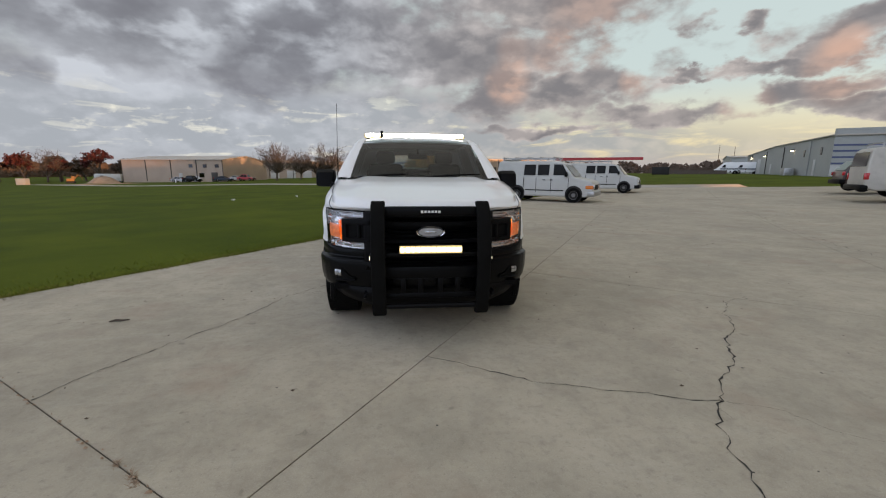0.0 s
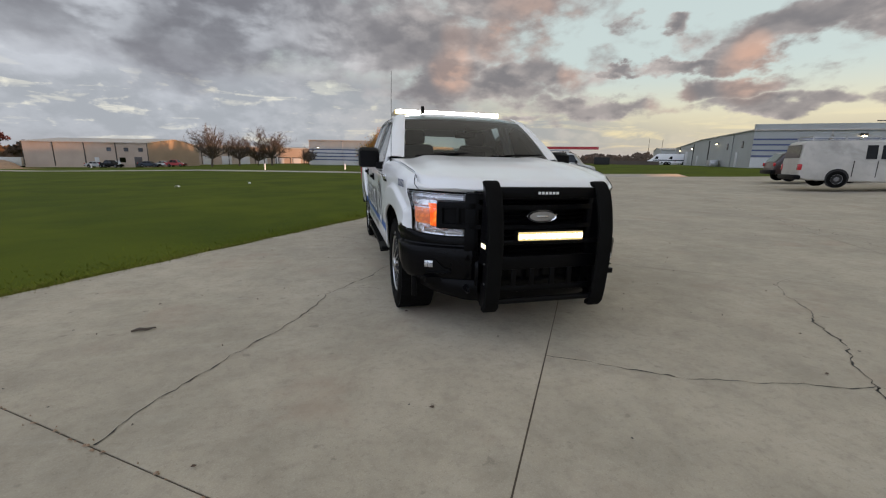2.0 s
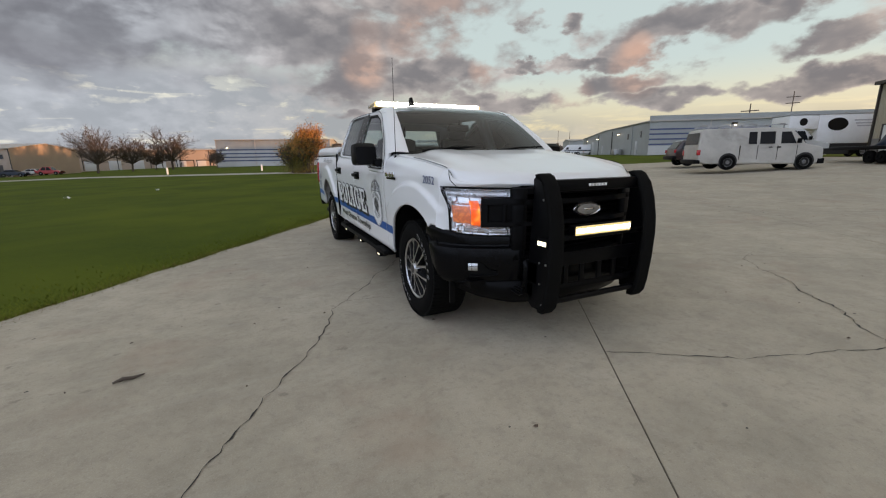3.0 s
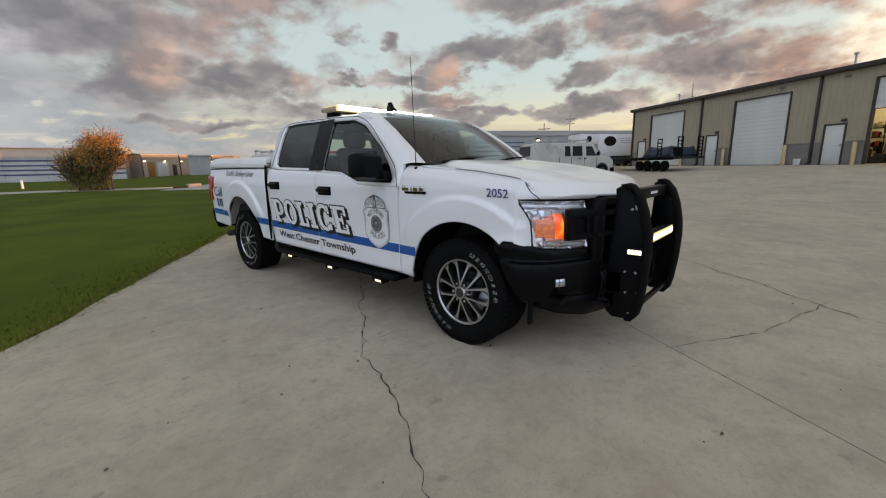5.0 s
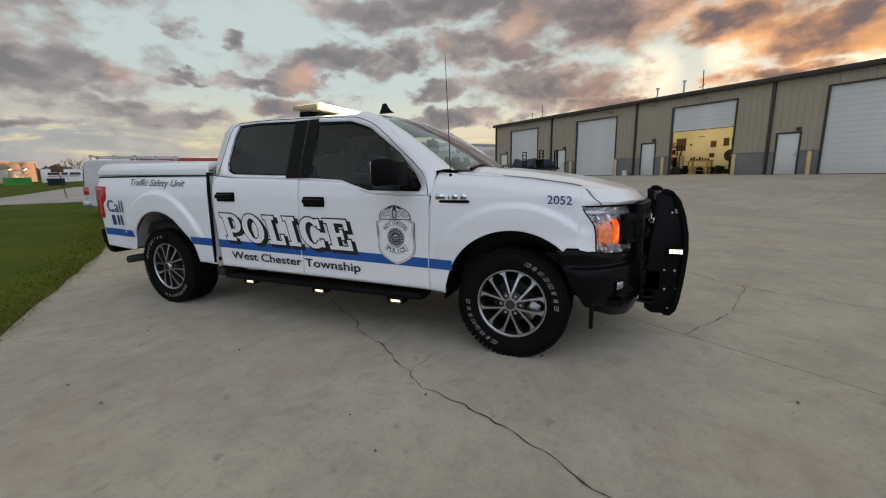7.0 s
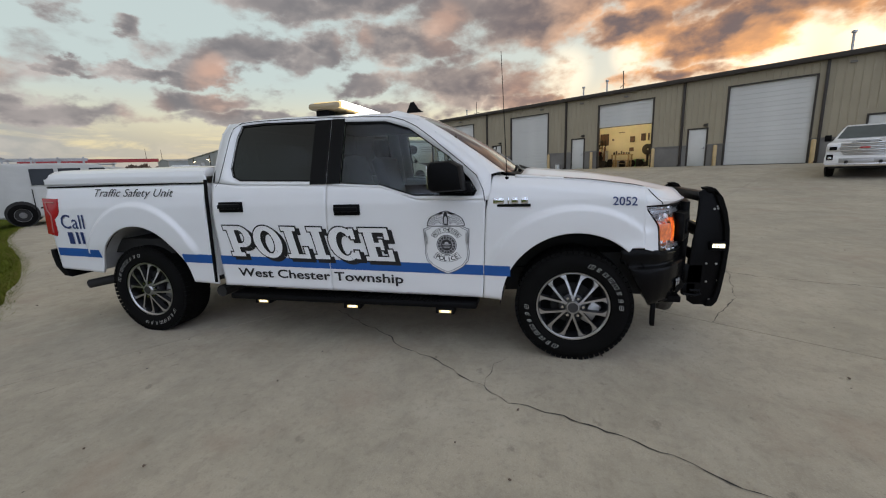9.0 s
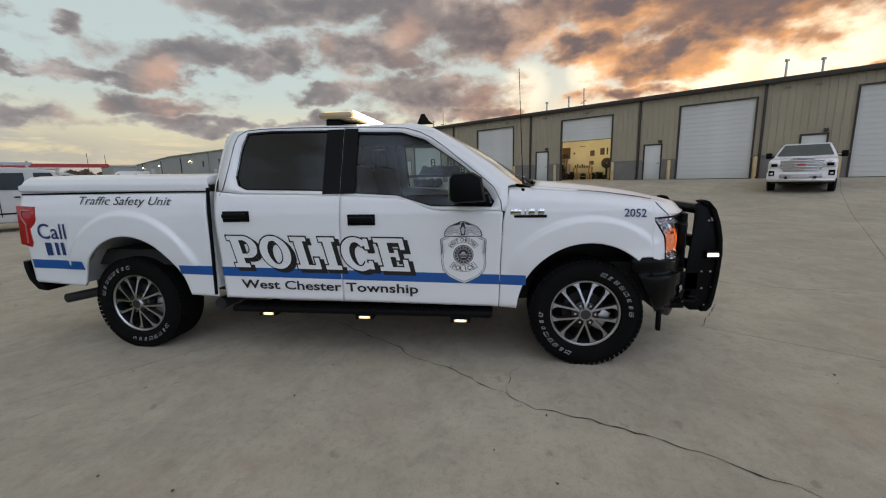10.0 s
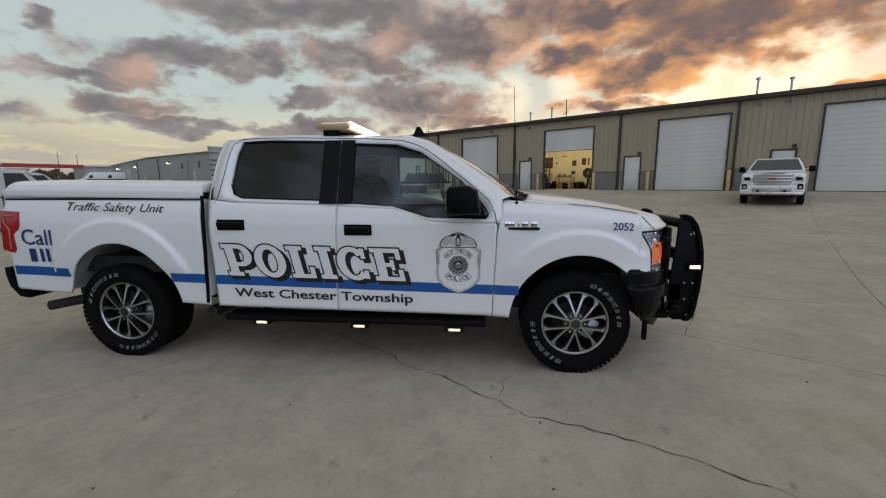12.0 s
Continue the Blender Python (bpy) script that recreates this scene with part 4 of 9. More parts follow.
def ring(bm, outer, inner, s, out=0.0, n=5):
    """A flat frame on the flank between two outlines of (y, z) with as many corners each."""
    loops = []
    for pts in (outer, inner):
        loop = []
        for (a, b) in zip(pts, pts[1:] + pts[:1]):
            for k in range(n):
                y, z = a[0] + (b[0] - a[0]) * k / n, a[1] + (b[1] - a[1]) * k / n
                loop.append(bm.verts.new((s * (half(y, z) + out), y, z)))
        loops.append(loop)
    m = len(loops[0])
    for i in range(m):
        bm.faces.new((loops[0][i], loops[0][(i + 1) % m], loops[1][(i + 1) % m], loops[1][i]))
    bmesh.ops.recalc_face_normals(bm, faces=bm.faces[:])


def flank_poly(bm, pts, s, out, n=6, thick=0.004):
    """A filled outline on the flank, laid as a fan of triangles over its middle."""
    loop = []
    for (a, b) in zip(pts, pts[1:] + pts[:1]):
        for k in range(n):
            y, z = a[0] + (b[0] - a[0]) * k / n, a[1] + (b[1] - a[1]) * k / n
            loop.append(bm.verts.new((s * (half(y, z) + out), y, z)))
    my, mz = sum(v.co.y for v in loop) / len(loop), sum(v.co.z for v in loop) / len(loop)
    inner = [bm.verts.new((s * (half(my + (v.co.y - my) * 0.5, mz + (v.co.z - mz) * 0.5) + out), my + (v.co.y - my) * 0.5, mz + (v.co.z - mz) * 0.5)) for v in loop]
    c = bm.verts.new((s * (half(my, mz) + out), my, mz))
    m = len(loop)
    for i in range(m):
        bm.faces.new((loop[i], loop[(i + 1) % m], inner[(i + 1) % m], inner[i]))
        bm.faces.new((inner[i], inner[(i + 1) % m], c))
    bmesh.ops.recalc_face_normals(bm, faces=bm.faces[:])


F_OUT = [(0.56, 1.158), (1.09, 1.168), (1.37, 1.261), (1.797, 1.286), (1.797, 1.80), (1.36, 1.787), (1.12, 1.735), (0.80, 1.535), (0.62, 1.40), (0.56, 1.33)]
F_IN = [(0.675, 1.188), (1.11, 1.197), (1.364, 1.277), (1.70, 1.298), (1.70, 1.757), (1.357, 1.742), (1.17, 1.680), (0.862, 1.467), (0.705, 1.305), (0.655, 1.225)]
R_OUT = [(1.804, 1.286), (2.58, 1.308), (2.80, 1.335), (2.815, 1.45), (2.78, 1.70), (2.72, 1.80), (2.40, 1.815), (1.804, 1.80)]
R_IN = [(1.93, 1.319), (2.565, 1.338), (2.635, 1.370), (2.665, 1.440), (2.645, 1.680), (2.610, 1.780), (2.40, 1.790), (1.925, 1.778)]


def shrink(pts, k):
    cy, cz = sum(p[0] for p in pts) / len(pts), sum(p[1] for p in pts) / len(pts)
    return [(cy + (y - cy) * (1 - k / abs(1.0)), cz + (z - cz) * (1 - k * 2)) for y, z in pts]


for s in (-1, 1):
    for nm, o, i, glass, tint in (("front_window_frame", F_OUT, F_IN, GLASS_FRONT, "lightly tinted side glass"), ("rear_window_frame", R_OUT, R_IN, GLASS_DARK, "dark privacy side glass")):
        bm = bmesh.new()
        ring(bm, o, i, s)
        fr = solid(facing(part(nm, bm, WHITE_PAINT, truck), (0, 1.8, 0.8)), 0.03)
        if fr.data.polygons[0].normal.x * s < 0:
            fr.data.flip_normals()
        bm = bmesh.new()
        ring(bm, i, shrink(i, 0.022), s, 0.003)
        part("window_seal", bm, BLACK_PLASTIC, truck)
        bm = bmesh.new()
        flank_poly(bm, i, s, -0.010)
        facing(part("side_window", bm, glass, truck, tint), (0, 1.8, 0.8))
    # black centre post between the doors
    for y0, y1 in ((1.69, 1.799), (1.8015, 1.94)):
        bm = bmesh.new()
        sheet(bm, lambda y, z: (s * (half(y, z) + 0.006), y, z), steps(y0, y1, 2), [z for z in steps(1.296, 1.782, 8)])
        part("centre_pillar", bm, BLACK_GLOSS, truck)


# thin gap round the door frames, over the windscreen post and along the roof
FRAME_GAP = [(0.600, 1.150), (0.612, 1.228), (0.660, 1.325), (0.760, 1.412), (0.887, 1.512), (1.000, 1.605), (1.120, 1.692), (1.220, 1.742), (1.320, 1.772), (1.500, 1.786), (1.780, 1.797), (2.200, 1.808), (2.500, 1.808), (2.620, 1.800), (2.690, 1.762), (2.715, 1.690), (2.740, 1.500), (2.765, 1.340), (2.790, 1.300)]
for s in (-1, 1):
    bm = bmesh.new()
    tube(bm, [(s * (half(y, z) + 0.0005), y, z) for y, z in FRAME_GAP], 0.0030, 5)
    part("door_frame_gap", bm, BLACK_PLASTIC, truck)


def cab_back(z):
    return lerp_table(z, [(0.47, 2.835), (1.35, 2.862), (1.60, 2.855), (1.76, 2.82), (1.84, 2.75), (1.88, 2.68)])


for s in (-1, 1):
    bm = bmesh.new()
    sheet(bm, lambda z, k: (s * (half(2.81, z) - 0.05 * k * k), (2.826 + (cab_back(z) - 2.826) * k) if z < 1.42 else lerp_table(z, [(1.42, 2.81), (1.7, 2.782), (1.80, 2.722)]) + (cab_back(z) - lerp_table(z, [(1.42, 2.81), (1.7, 2.782), (1.80, 2.722)])) * k, z), [0.47, 0.7, 0.9, 1.1, 1.3, 1.4, 1.45, 1.55, 1.65, 1.72, 1.78, 1.80], steps(0, 1, 5))
    part("cab_corner", bm, WHITE_PAINT, truck)
    # windscreen posts
    inner = [(0.775, 0.47, 1.335), (0.745, 0.66, 1.475), (0.705, 0.90, 1.640), (0.665, 1.13, 1.775), (0.645, 1.28, 1.825)]
    outer = [(0.56, 1.33), (0.70, 1.458), (0.93, 1.618), (1.13, 1.738), (1.36, 1.787)]
    bm = bmesh.new()
    sheet(bm, lambda i, k: tuple(Vector((s * inner[i][0], inner[i][1], inner[i][2])).lerp(Vector((s * half(*outer[i]), outer[i][0], outer[i][1])), k) + Vector((s * 0.018, -0.012, 0.012)) * math.sin(math.pi * k)), range(5), steps(0, 1, 5))
    part("windscreen_post", bm, WHITE_PAINT, truck)

# roof
ROOF_Z = [(1.10, 1.776), (1.20, 1.822), (1.36, 1.850), (1.60, 1.866), (2.00, 1.874), (2.40, 1.876), (2.60, 1.870), (2.70, 1.852), (2.76, 1.82), (2.80, 1.79)]


def roof_at(k, y):
    edge = lerp_table(y, [(1.10, 1.745), (1.36, 1.788), (1.80, 1.801), (2.40, 1.816), (2.70, 1.80), (2.80, 1.72)])
    w = half(2.0, edge)
    z = lerp_table(y, ROOF_Z)
    return (k * w, y, edge + (z - edge) * (1 - abs(k) ** 3.2))


bm = bmesh.new()
sheet(bm, roof_at, steps(-1, 1, 28), [1.10, 1.14, 1.20, 1.28, 1.36, 1.5, 1.7, 1.9, 2.1, 2.3, 2.5, 2.6, 2.66, 2.70, 2.74, 2.77, 2.80])
solid(facing(part("roof", bm, WHITE_PAINT, truck), (0, 1.8, 0.8)), 0.02)
# rear wall of the cab with its window
bm = bmesh.new()
sheet(bm, lambda x, z: (x * (half(2.81, z) - 0.05), cab_back(z), z), [-1, -0.72, 0.72, 1], [0.47, 0.9, 1.36, 1.45, 1.68, 1.76, 1.80])
for f in [f for f in bm.faces if abs(f.calc_center_median().x) < 0.3 and 1.45 < f.calc_center_median().z < 1.68]:
    bm.faces.remove(f)
part("cab_rear_wall", bm, WHITE_PAINT, truck)
bm = bmesh.new()
sheet(bm, lambda x, z: (x, cab_back(z) - 0.01, z), [-0.62, 0.62], [1.45, 1.68])
facing(part("rear_window", bm, GLASS_FRONT, truck), (0, 1.8, 0.8))

# windscreen
bm = bmesh.new()
sheet(bm, lambda k, v: (k * (0.775 + (0.655 - 0.775) * v), 0.47 + 0.70 * v - 0.10 * (1 - k * k) * (1 - 0.6 * v), 1.335 + 0.455 * v + 0.03 * math.sin(math.pi * v) + 0.012 * (1 - k * k)), steps(-1, 1, 16), steps(0, 1, 8))
facing(part("windscreen", bm, GLASS_SHIELD, truck, "clear raked windscreen"), (0, 1.8, 0.8))
bm = bmesh.new()
sheet(bm, lambda k, v: (k * 0.80, 0.36 + 0.14 * v - 0.10 * (1 - k * k), 1.300 + 0.045 * v), steps(-1, 1, 16), steps(0, 1, 3))
solid(facing(part("cowl", bm, BLACK_PLASTIC, truck), (0, 1.8, 0.8)), 0.02)
for s, x0 in ((-1, -0.70), (1, 0.02)):
    bm = bmesh.new()
    tube(bm, [(x0 + 0.02, 0.40 - 0.08 * (1 - abs(x0)), 1.345), (x0 + 0.35, 0.41, 1.375), (x0 + 0.66, 0.44, 1.385)], [0.014, 0.010, 0.007], 6)
    part("wiper", bm, BLACK_PLASTIC, truck)


# bonnet
def nose_y(x):
    return lerp_table(abs(x), [(0, -0.870), (0.3, -0.845), (0.5, -0.790), (0.65, -0.725), (0.75, -0.655), (0.81, -0.59), (0.86, -0.525)])


def hood_at(k, v):
    y0, y1 = 0.40 - 0.11 * (1 - k * k), nose_y(k * 0.86)
    y = y0 + (y1 - y0) * v
    z = lerp_table(y, HOOD_Z)
    x = k * (half(max(y, -0.45), min(z, 1.25)) - 0.060 - (0.02 * (-0.45 - y) / 0.3 if y < -0.45 else 0.0))
    bulge = 0.034 * smooth01((0.74 - abs(x)) / 0.16)
    dip = 0.008 * smooth01((0.44 - abs(x)) / 0.10)
    roll = 0.055 * smooth01((v - 0.90) / 0.10) ** 2
    return (x, y, z + (bulge - dip) * (1 - 0.35 * v) + 0.016 * (1 - k * k) - roll)


bm = bmesh.new()
sheet(bm, hood_at, steps(-1, 1, 44), steps(0, 0.8, 16) + [0.84, 0.88, 0.91, 0.93, 0.95, 0.965, 0.98, 0.99, 1.0])
solid(facing(part("hood", bm, WHITE_PAINT, truck, "white ridged hood"), (0, 1.8, 0.8)), 0.02)

for s in (-1, 1):
    bm = bmesh.new()
    tube(bm, [Vector(hood_at(s, v)) + Vector((s * 0.002, 0, 0.002)) for v in steps(0.35, 0.90, 18)], 0.0020, 5)
    part("hood_gap", bm, BLACK_PLASTIC, truck)

# nose line, seen from above, from the wheel arch round to the middle
PLAN = [(0.945, -0.30), (0.938, -0.38), (0.915, -0.47), (0.875, -0.545), (0.82, -0.612), (0.75, -0.668), (0.65, -0.728), (0.50, -0.795), (0.30, -0.85), (0.0, -0.88)]


def plan(u, s, out=0.0):
    """A point on the nose line: u runs from 0 at the wheel arch to 1 in the middle; s is the flank."""
    t = u * (len(PLAN) - 1)
    i = min(int(t), len(PLAN) - 2)
    a, b = Vector(PLAN[i]), Vector(PLAN[i + 1])
    p, d = a.lerp(b, t - i), (b - a).normalized()
    a2 = Vector(PLAN[max(i - 1, 0)])
    b2 = Vector(PLAN[min(i + 2, len(PLAN) - 1)])
    d = d.lerp((b2 - a2).normalized(), 0.5).normalized()
    n = Vector((-d.y, d.x))
    p = p + n * out
    return s * p.x, p.y


def plan_u(x):
    for i, (a, b) in enumerate(zip(PLAN, PLAN[1:])):
        if b[0] <= x <= a[0]:
            return (i + (a[0] - x) / (a[0] - b[0])) / (len(PLAN) - 1)
    return 1.0



LAMP_OUT = [(0.75, -0.008), (0.96, -0.014), (1.09, -0.035)]
LAMP_SIDE = [(0.74, 0.868), (0.79, 0.872), (0.955, 0.880), (0.985, 0.888), (1.068, 0.916), (1.09, 0.920)]


def lamp_at(s, k, v, out=0.0):
    """A place on the headlamp: k from its outer edge inwards, v upwards."""
    low, high = 0.782 - 0.024 * k, 1.090 - 0.012 * k
    z = low + (high - low) * v
    ua, ub = plan_u(lerp_table(z, LAMP_SIDE)), plan_u(0.525)
    return (*plan(ua + (ub - ua) * k, s, lerp_table(z, LAMP_OUT) + out), z)


def lamp_k(x):
    return (plan_u(x) - plan_u(0.878)) / (plan_u(0.525) - plan_u(0.878))


def lamp_v(z):
    return (z - 0.772) / 0.312


for s in (-1, 1):
    # upper corners of the bumper, with a ledge over the fog lamps
    bm = bmesh.new()
    prof = [(-0.03, 0.812), (-0.006, 0.808), (0.000, 0.790), (0.000, 0.745), (-0.006, 0.702), (-0.002, 0.692), (0.028, 0.680), (0.034, 0.664), (0.030, 0.54), (0.016, 0.465), (-0.004, 0.425), (-0.03, 0.405)]
    u1 = plan_u(0.44)
    def corner(u, k):
        x, y = plan(u, s, prof[k][0] if prof[k][0] < 0 else prof[k][0] * smooth01(u / 0.22))
        z = prof[k][1] - 0.045 * smooth01((u - 0.20) / 0.35) * smooth01((prof[k][1] - 0.70) / 0.06)
        return (x, y, max(z, lerp_table(y, [(-0.50, 0.40), (-0.39, 0.60), (-0.33, 0.73)]) + 0.02 * (z - 0.40)))
    sheet(bm, corner, steps(0, u1, 34), range(len(prof)))
    solid(facing(part("bumper_corner", bm, BLACK_GLOSS, truck, "black painted bumper corner"), (0, 1.8, 0.8)), 0.02)
    # fog lamp over a sloping lip
    uf = plan_u(0.757)
    bm = bmesh.new()
    sheet(bm, lambda u, k: (*plan(u, s, (0.032, 0.052, 0.050, 0.030)[k]), (0.500, 0.492, 0.484, 0.478)[k] + 0.010 * (u - uf) / 0.12), steps(uf - 0.012, uf + 0.155, 8), range(4))
    lip = part("fog_lamp_lip", bm, BLACK_PLASTIC, truck)
    bm = bmesh.new()
    sheet(bm, lambda u, v: (*plan(u, s, 0.0375), 0.503 + (0.068 + 0.025 * min(1.0, (u - uf + 0.012) / 0.05)) * v * (1 - 0.75 * smooth01((u - uf - 0.03) / 0.12))), steps(uf - 0.012, uf + 0.150, 10), steps(0, 1, 4))
    part("fog_pocket", bm, RUBBER, truck)
    bm = bmesh.new()
    sheet(bm, lambda u, v: (*plan(u, s, 0.044 + 0.010 * math.sin(math.pi * v)), 0.530 + 0.052 * v), steps(uf - 0.026, uf + 0.040, 8), steps(0, 1, 4))
    fog = facing(part("fog_lamp", bm, GLASS_LAMP, truck, "small clear fog lamp"), (0, 1.8, 0.8))
    for a, b in ((0.0, 0.47), (0.53, 1.0)):
        for c, d in ((0.0, 0.58), (0.64, 1.0)):
            bm = bmesh.new()
            sheet(bm, lambda u, v: (*plan(uf - 0.025 + 0.064 * u, s, 0.040 + 0.008 * math.sin(math.pi * v) * (1 - abs(2 * u - a - b))), 0.531 + 0.050 * v), steps(a, b, 5), steps(c, d, 4))
            part("fog_reflector", bm, LAMP_CHROME, fog)
    # head lamp
    bm = bmesh.new()
    sheet(bm, lambda k, v: lamp_at(s, k, v, 0.010 * math.sin(math.pi * v)), steps(0, 1, 18), steps(0, 1, 10))
    head = facing(part("headlamp", bm, GLASS_LAMP, truck, "clear headlamp with lit amber turn signal"), (0, 1.8, 0.8))
    # bowl behind the lens, bent into facets
    bm = bmesh.new()
    sheet(bm, lambda k, v: lamp_at(s, k, v, -0.014 - 0.026 * (v * 3 % 1.0) - 0.010 * (k * 4 % 1.0)), steps(0, 1, 36), steps(0, 1, 24))
    part("reflector", bm, REFLECTOR, head, "", 20)
    bm = bmesh.new()
    rim = [(k, 0.0) for k in steps(0, 1, 12)] + [(1.0, v) for v in steps(0, 1, 4)[1:]] + [(k, 1.0) for k in steps(1, 0, 12)[1:]] + [(0.0, v) for v in steps(1, 0, 12)[1:]]
    tube(bm, [lamp_at(s, k, v, 0.001) for k, v in rim], 0.0055, 6)
    part("lamp_bezel", bm, BLACK_PLASTIC, head)
    for ka, kb, va, vb in ((0.03, 0.97, 0.83, 0.93), (0.30, 0.97, 0.05, 0.13), (0.03, 0.09, 0.08, 0.78)):
        bm = bmesh.new()
        sheet(bm, lambda k, v: lamp_at(s, k, v, -0.012 - 0.012 * math.sin(math.pi * (v - va) / (vb - va))), steps(ka, kb, 12), steps(va, vb, 3))
        part("lamp_trim", bm, LAMP_CHROME, head)
    bm = bmesh.new()
    for k in steps(0.34, 0.90, 22):
        a, b = Vector(lamp_at(s, k, 0.145, -0.012)), Vector(lamp_at(s, k + 0.008, 0.215, -0.006))
        tube(bm, [a, b], 0.003, 4)
    part("lamp_flutes", bm, CHROME, head)
    for xa, xb, za, zb, tag in ((0.862, 0.768, 0.846, 0.962, ""), (0.766, 0.712, 0.834, 1.000, "glowing amber turn signal")):
        bm = bmesh.new()
        sheet(bm, lambda k, v: lamp_at(s, k, v, -0.010 + 0.006 * math.sin(math.pi * (v - lamp_v(za)) / (lamp_v(zb) - lamp_v(za)))), steps(lamp_k(xa), lamp_k(xb), 6), steps(lamp_v(za), lamp_v(zb), 5))
        part("turn_signal" if tag else "side_marker", bm, AMBER_LENS if tag else AMBER_DIM, head, tag or "amber side marker in the headlamp")
    for k0, z in ((0.16, 1.012), (0.20, 0.805)):
        bm = bmesh.new()
        c = Vector(lamp_at(s, k0, lamp_v(z), -0.03))
        tube(bm, [c, c + Vector((s * 0.006, -0.014, 0)), c + Vector((s * 0.010, -0.024, 0))], [0.012, 0.024, 0.030], 14, False)
        part("lamp_bowl", bm, CHROME, head)

    # painted fender ahead of the wheel arch, round to the lamp, and the rolled edge over the lamp
    bm = bmesh.new()

    def cheek(k, v):
        z = 0.812 - 0.030 * k + (1.094 - 0.812 + 0.030 * k) * v
        a = Vector((s * half(-0.443, z), -0.443, z))
        b = Vector((*plan(plan_u(lerp_table(z, LAMP_SIDE)), s, lerp_table(z, LAMP_OUT) + 0.001), z))
        return a.lerp(b, k)
    sheet(bm, cheek, steps(0, 1, 6), steps(0, 1, 16))
    facing(part("fender_front", bm, WHITE_PAINT, truck), (0, 1.8, 0.8))
    bm = bmesh.new()

    def brow(k, v):
        if k < 0.2:
            f = k / 0.2
            y = -0.443 + (-0.530 + 0.443) * f
            a = Vector((s * half(-0.443, 1.094), -0.443, 1.094)).lerp(Vector((*plan(plan_u(0.872), s, -0.033), 1.095)), f)
            b = Vector(hood_at(s, (0.40 - y) / 0.93))
            zt = lerp_table(-0.443, HOOD_Z) - 0.008
            z = 1.094 + (zt - 1.094) * v
            side = Vector((s * (half(-0.443, z) - 0.055 * max(0.0, (z - zt + 0.09) / 0.09) ** 2), -0.443, z))
            return side.lerp(a.lerp(b, v) + Vector((s * 0.010, -0.010, 0.006)) * math.sin(math.pi * v), f)
        else:
            f = (k - 0.2) / 0.8
            xk = 0.872 + (0.47 - 0.872) * f
            a = Vector((*plan(plan_u(xk), s, -0.033), 1.095 - 0.012 * f))
            b = Vector(hood_at(s * (1.0 + (0.53 - 1.0) * f), 1.0))
        return a.lerp(b, v) + Vector((s * 0.010, -0.010, 0.006)) * math.sin(math.pi * v)
    sheet(bm, brow, steps(0, 1, 22), steps(0, 1, 6))
    facing(part("hood_lip", bm, WHITE_PAINT, truck), (0, 1.8, 0.8))
    bm = bmesh.new()
    tube(bm, [Vector(brow(k, v)) + Vector((s * 0.002, -0.002, 0.001)) for k, v in ((0.10, 1.0), (0.14, 0.85), (0.18, 0.6), (0.22, 0.3), (0.25, 0.0))], 0.0028, 5)
    part("hood_seam", bm, BLACK_PLASTIC, truck)
    # black wing of the grille reaching over the lamp
    bm = bmesh.new()
    wing = [(-0.02, 0.822), (0.030, 0.828), (0.036, 0.836), (0.036, 0.862), (0.014, 0.868), (0.014, 0.972), (0.036, 0.978), (0.036, 1.010), (0.030, 1.020), (-0.02, 1.026)]
    sheet(bm, lambda u, k: (*plan(u, s, wing[k][0] if u > plan_u(0.668) or not 3 < k < 6 else 0.036), wing[k][1]), [plan_u(x) for x in (0.706, 0.700, 0.685, 0.670, 0.660, 0.62, 0.57, 0.52, 0.46)], range(len(wing)))
    solid(facing(part("grille_wing", bm, BLACK_PLASTIC, truck, "black plastic grille end over the headlamp"), (0, 1.8, 0.8)), 0.012)
    for xw in (0.703, 0.575):
        bm = bmesh.new()
        uw = plan_u(xw)
        sheet(bm, lambda u, v: (*plan(u, s, 0.034), 0.828 + 0.192 * v), [uw - 0.004, uw + 0.014], steps(0, 1, 3))
        solid(facing(part("wing_end", bm, BLACK_PLASTIC, truck), (0, 1.8, 0.8)), 0.05)

# middle of the bumper and the valance under it
bm = bmesh.new()
prof = [(-0.03, 0.60), (0.03, 0.595), (0.045, 0.56), (0.045, 0.46), (0.02, 0.40), (-0.02, 0.385)]
us = [(u, -1) for u in steps(plan_u(0.45), 1, 10)] + [(u, 1) for u in steps(1, plan_u(0.45), 10)[1:]]
sheet(bm, lambda p, k: (*plan(p[0], p[1], prof[k][0]), prof[k][1]), us, range(len(prof)))
solid(facing(part("bumper_middle", bm, BLACK_GLOSS, truck), (0, 1.8, 0.8)), 0.02)
part("under_panel", boxes(((-0.80, -0.72, 0.415), (0.80, -0.50, 0.455)), ((-0.45, -0.84, 0.415), (0.45, -0.72, 0.455))), BLACK_STEEL, truck)
bm = bmesh.new()
us = [(u, -1) for u in steps(plan_u(0.86), 1, 18)] + [(u, 1) for u in steps(1, plan_u(0.86), 18)[1:]]
DAM_LOW = [(0.0, 0.262), (0.5, 0.278), (0.70, 0.325), (0.86, 0.400)]


def dam_at(p, k):
    x, y = plan(p[0], p[1], (0.0, -0.03, -0.05)[k])
    low = lerp_table(abs(x), DAM_LOW)
    return (x, y, (0.445, low + 0.05, low)[k])


sheet(bm, dam_at, us, range(3))
solid(part("air_dam", bm, BLACK_STEEL, truck, "black plastic air dam under the bumper"), 0.012)
for s in (-1, 1):
    bm = boxes(((min(s * 0.83, s * 0.87), -0.548, 0.258), (max(s * 0.83, s * 0.87), -0.520, 0.44)), bevel=0.006)
    part("tyre_deflector", bm, BLACK_STEEL, truck, "black flap ahead of the tyre")

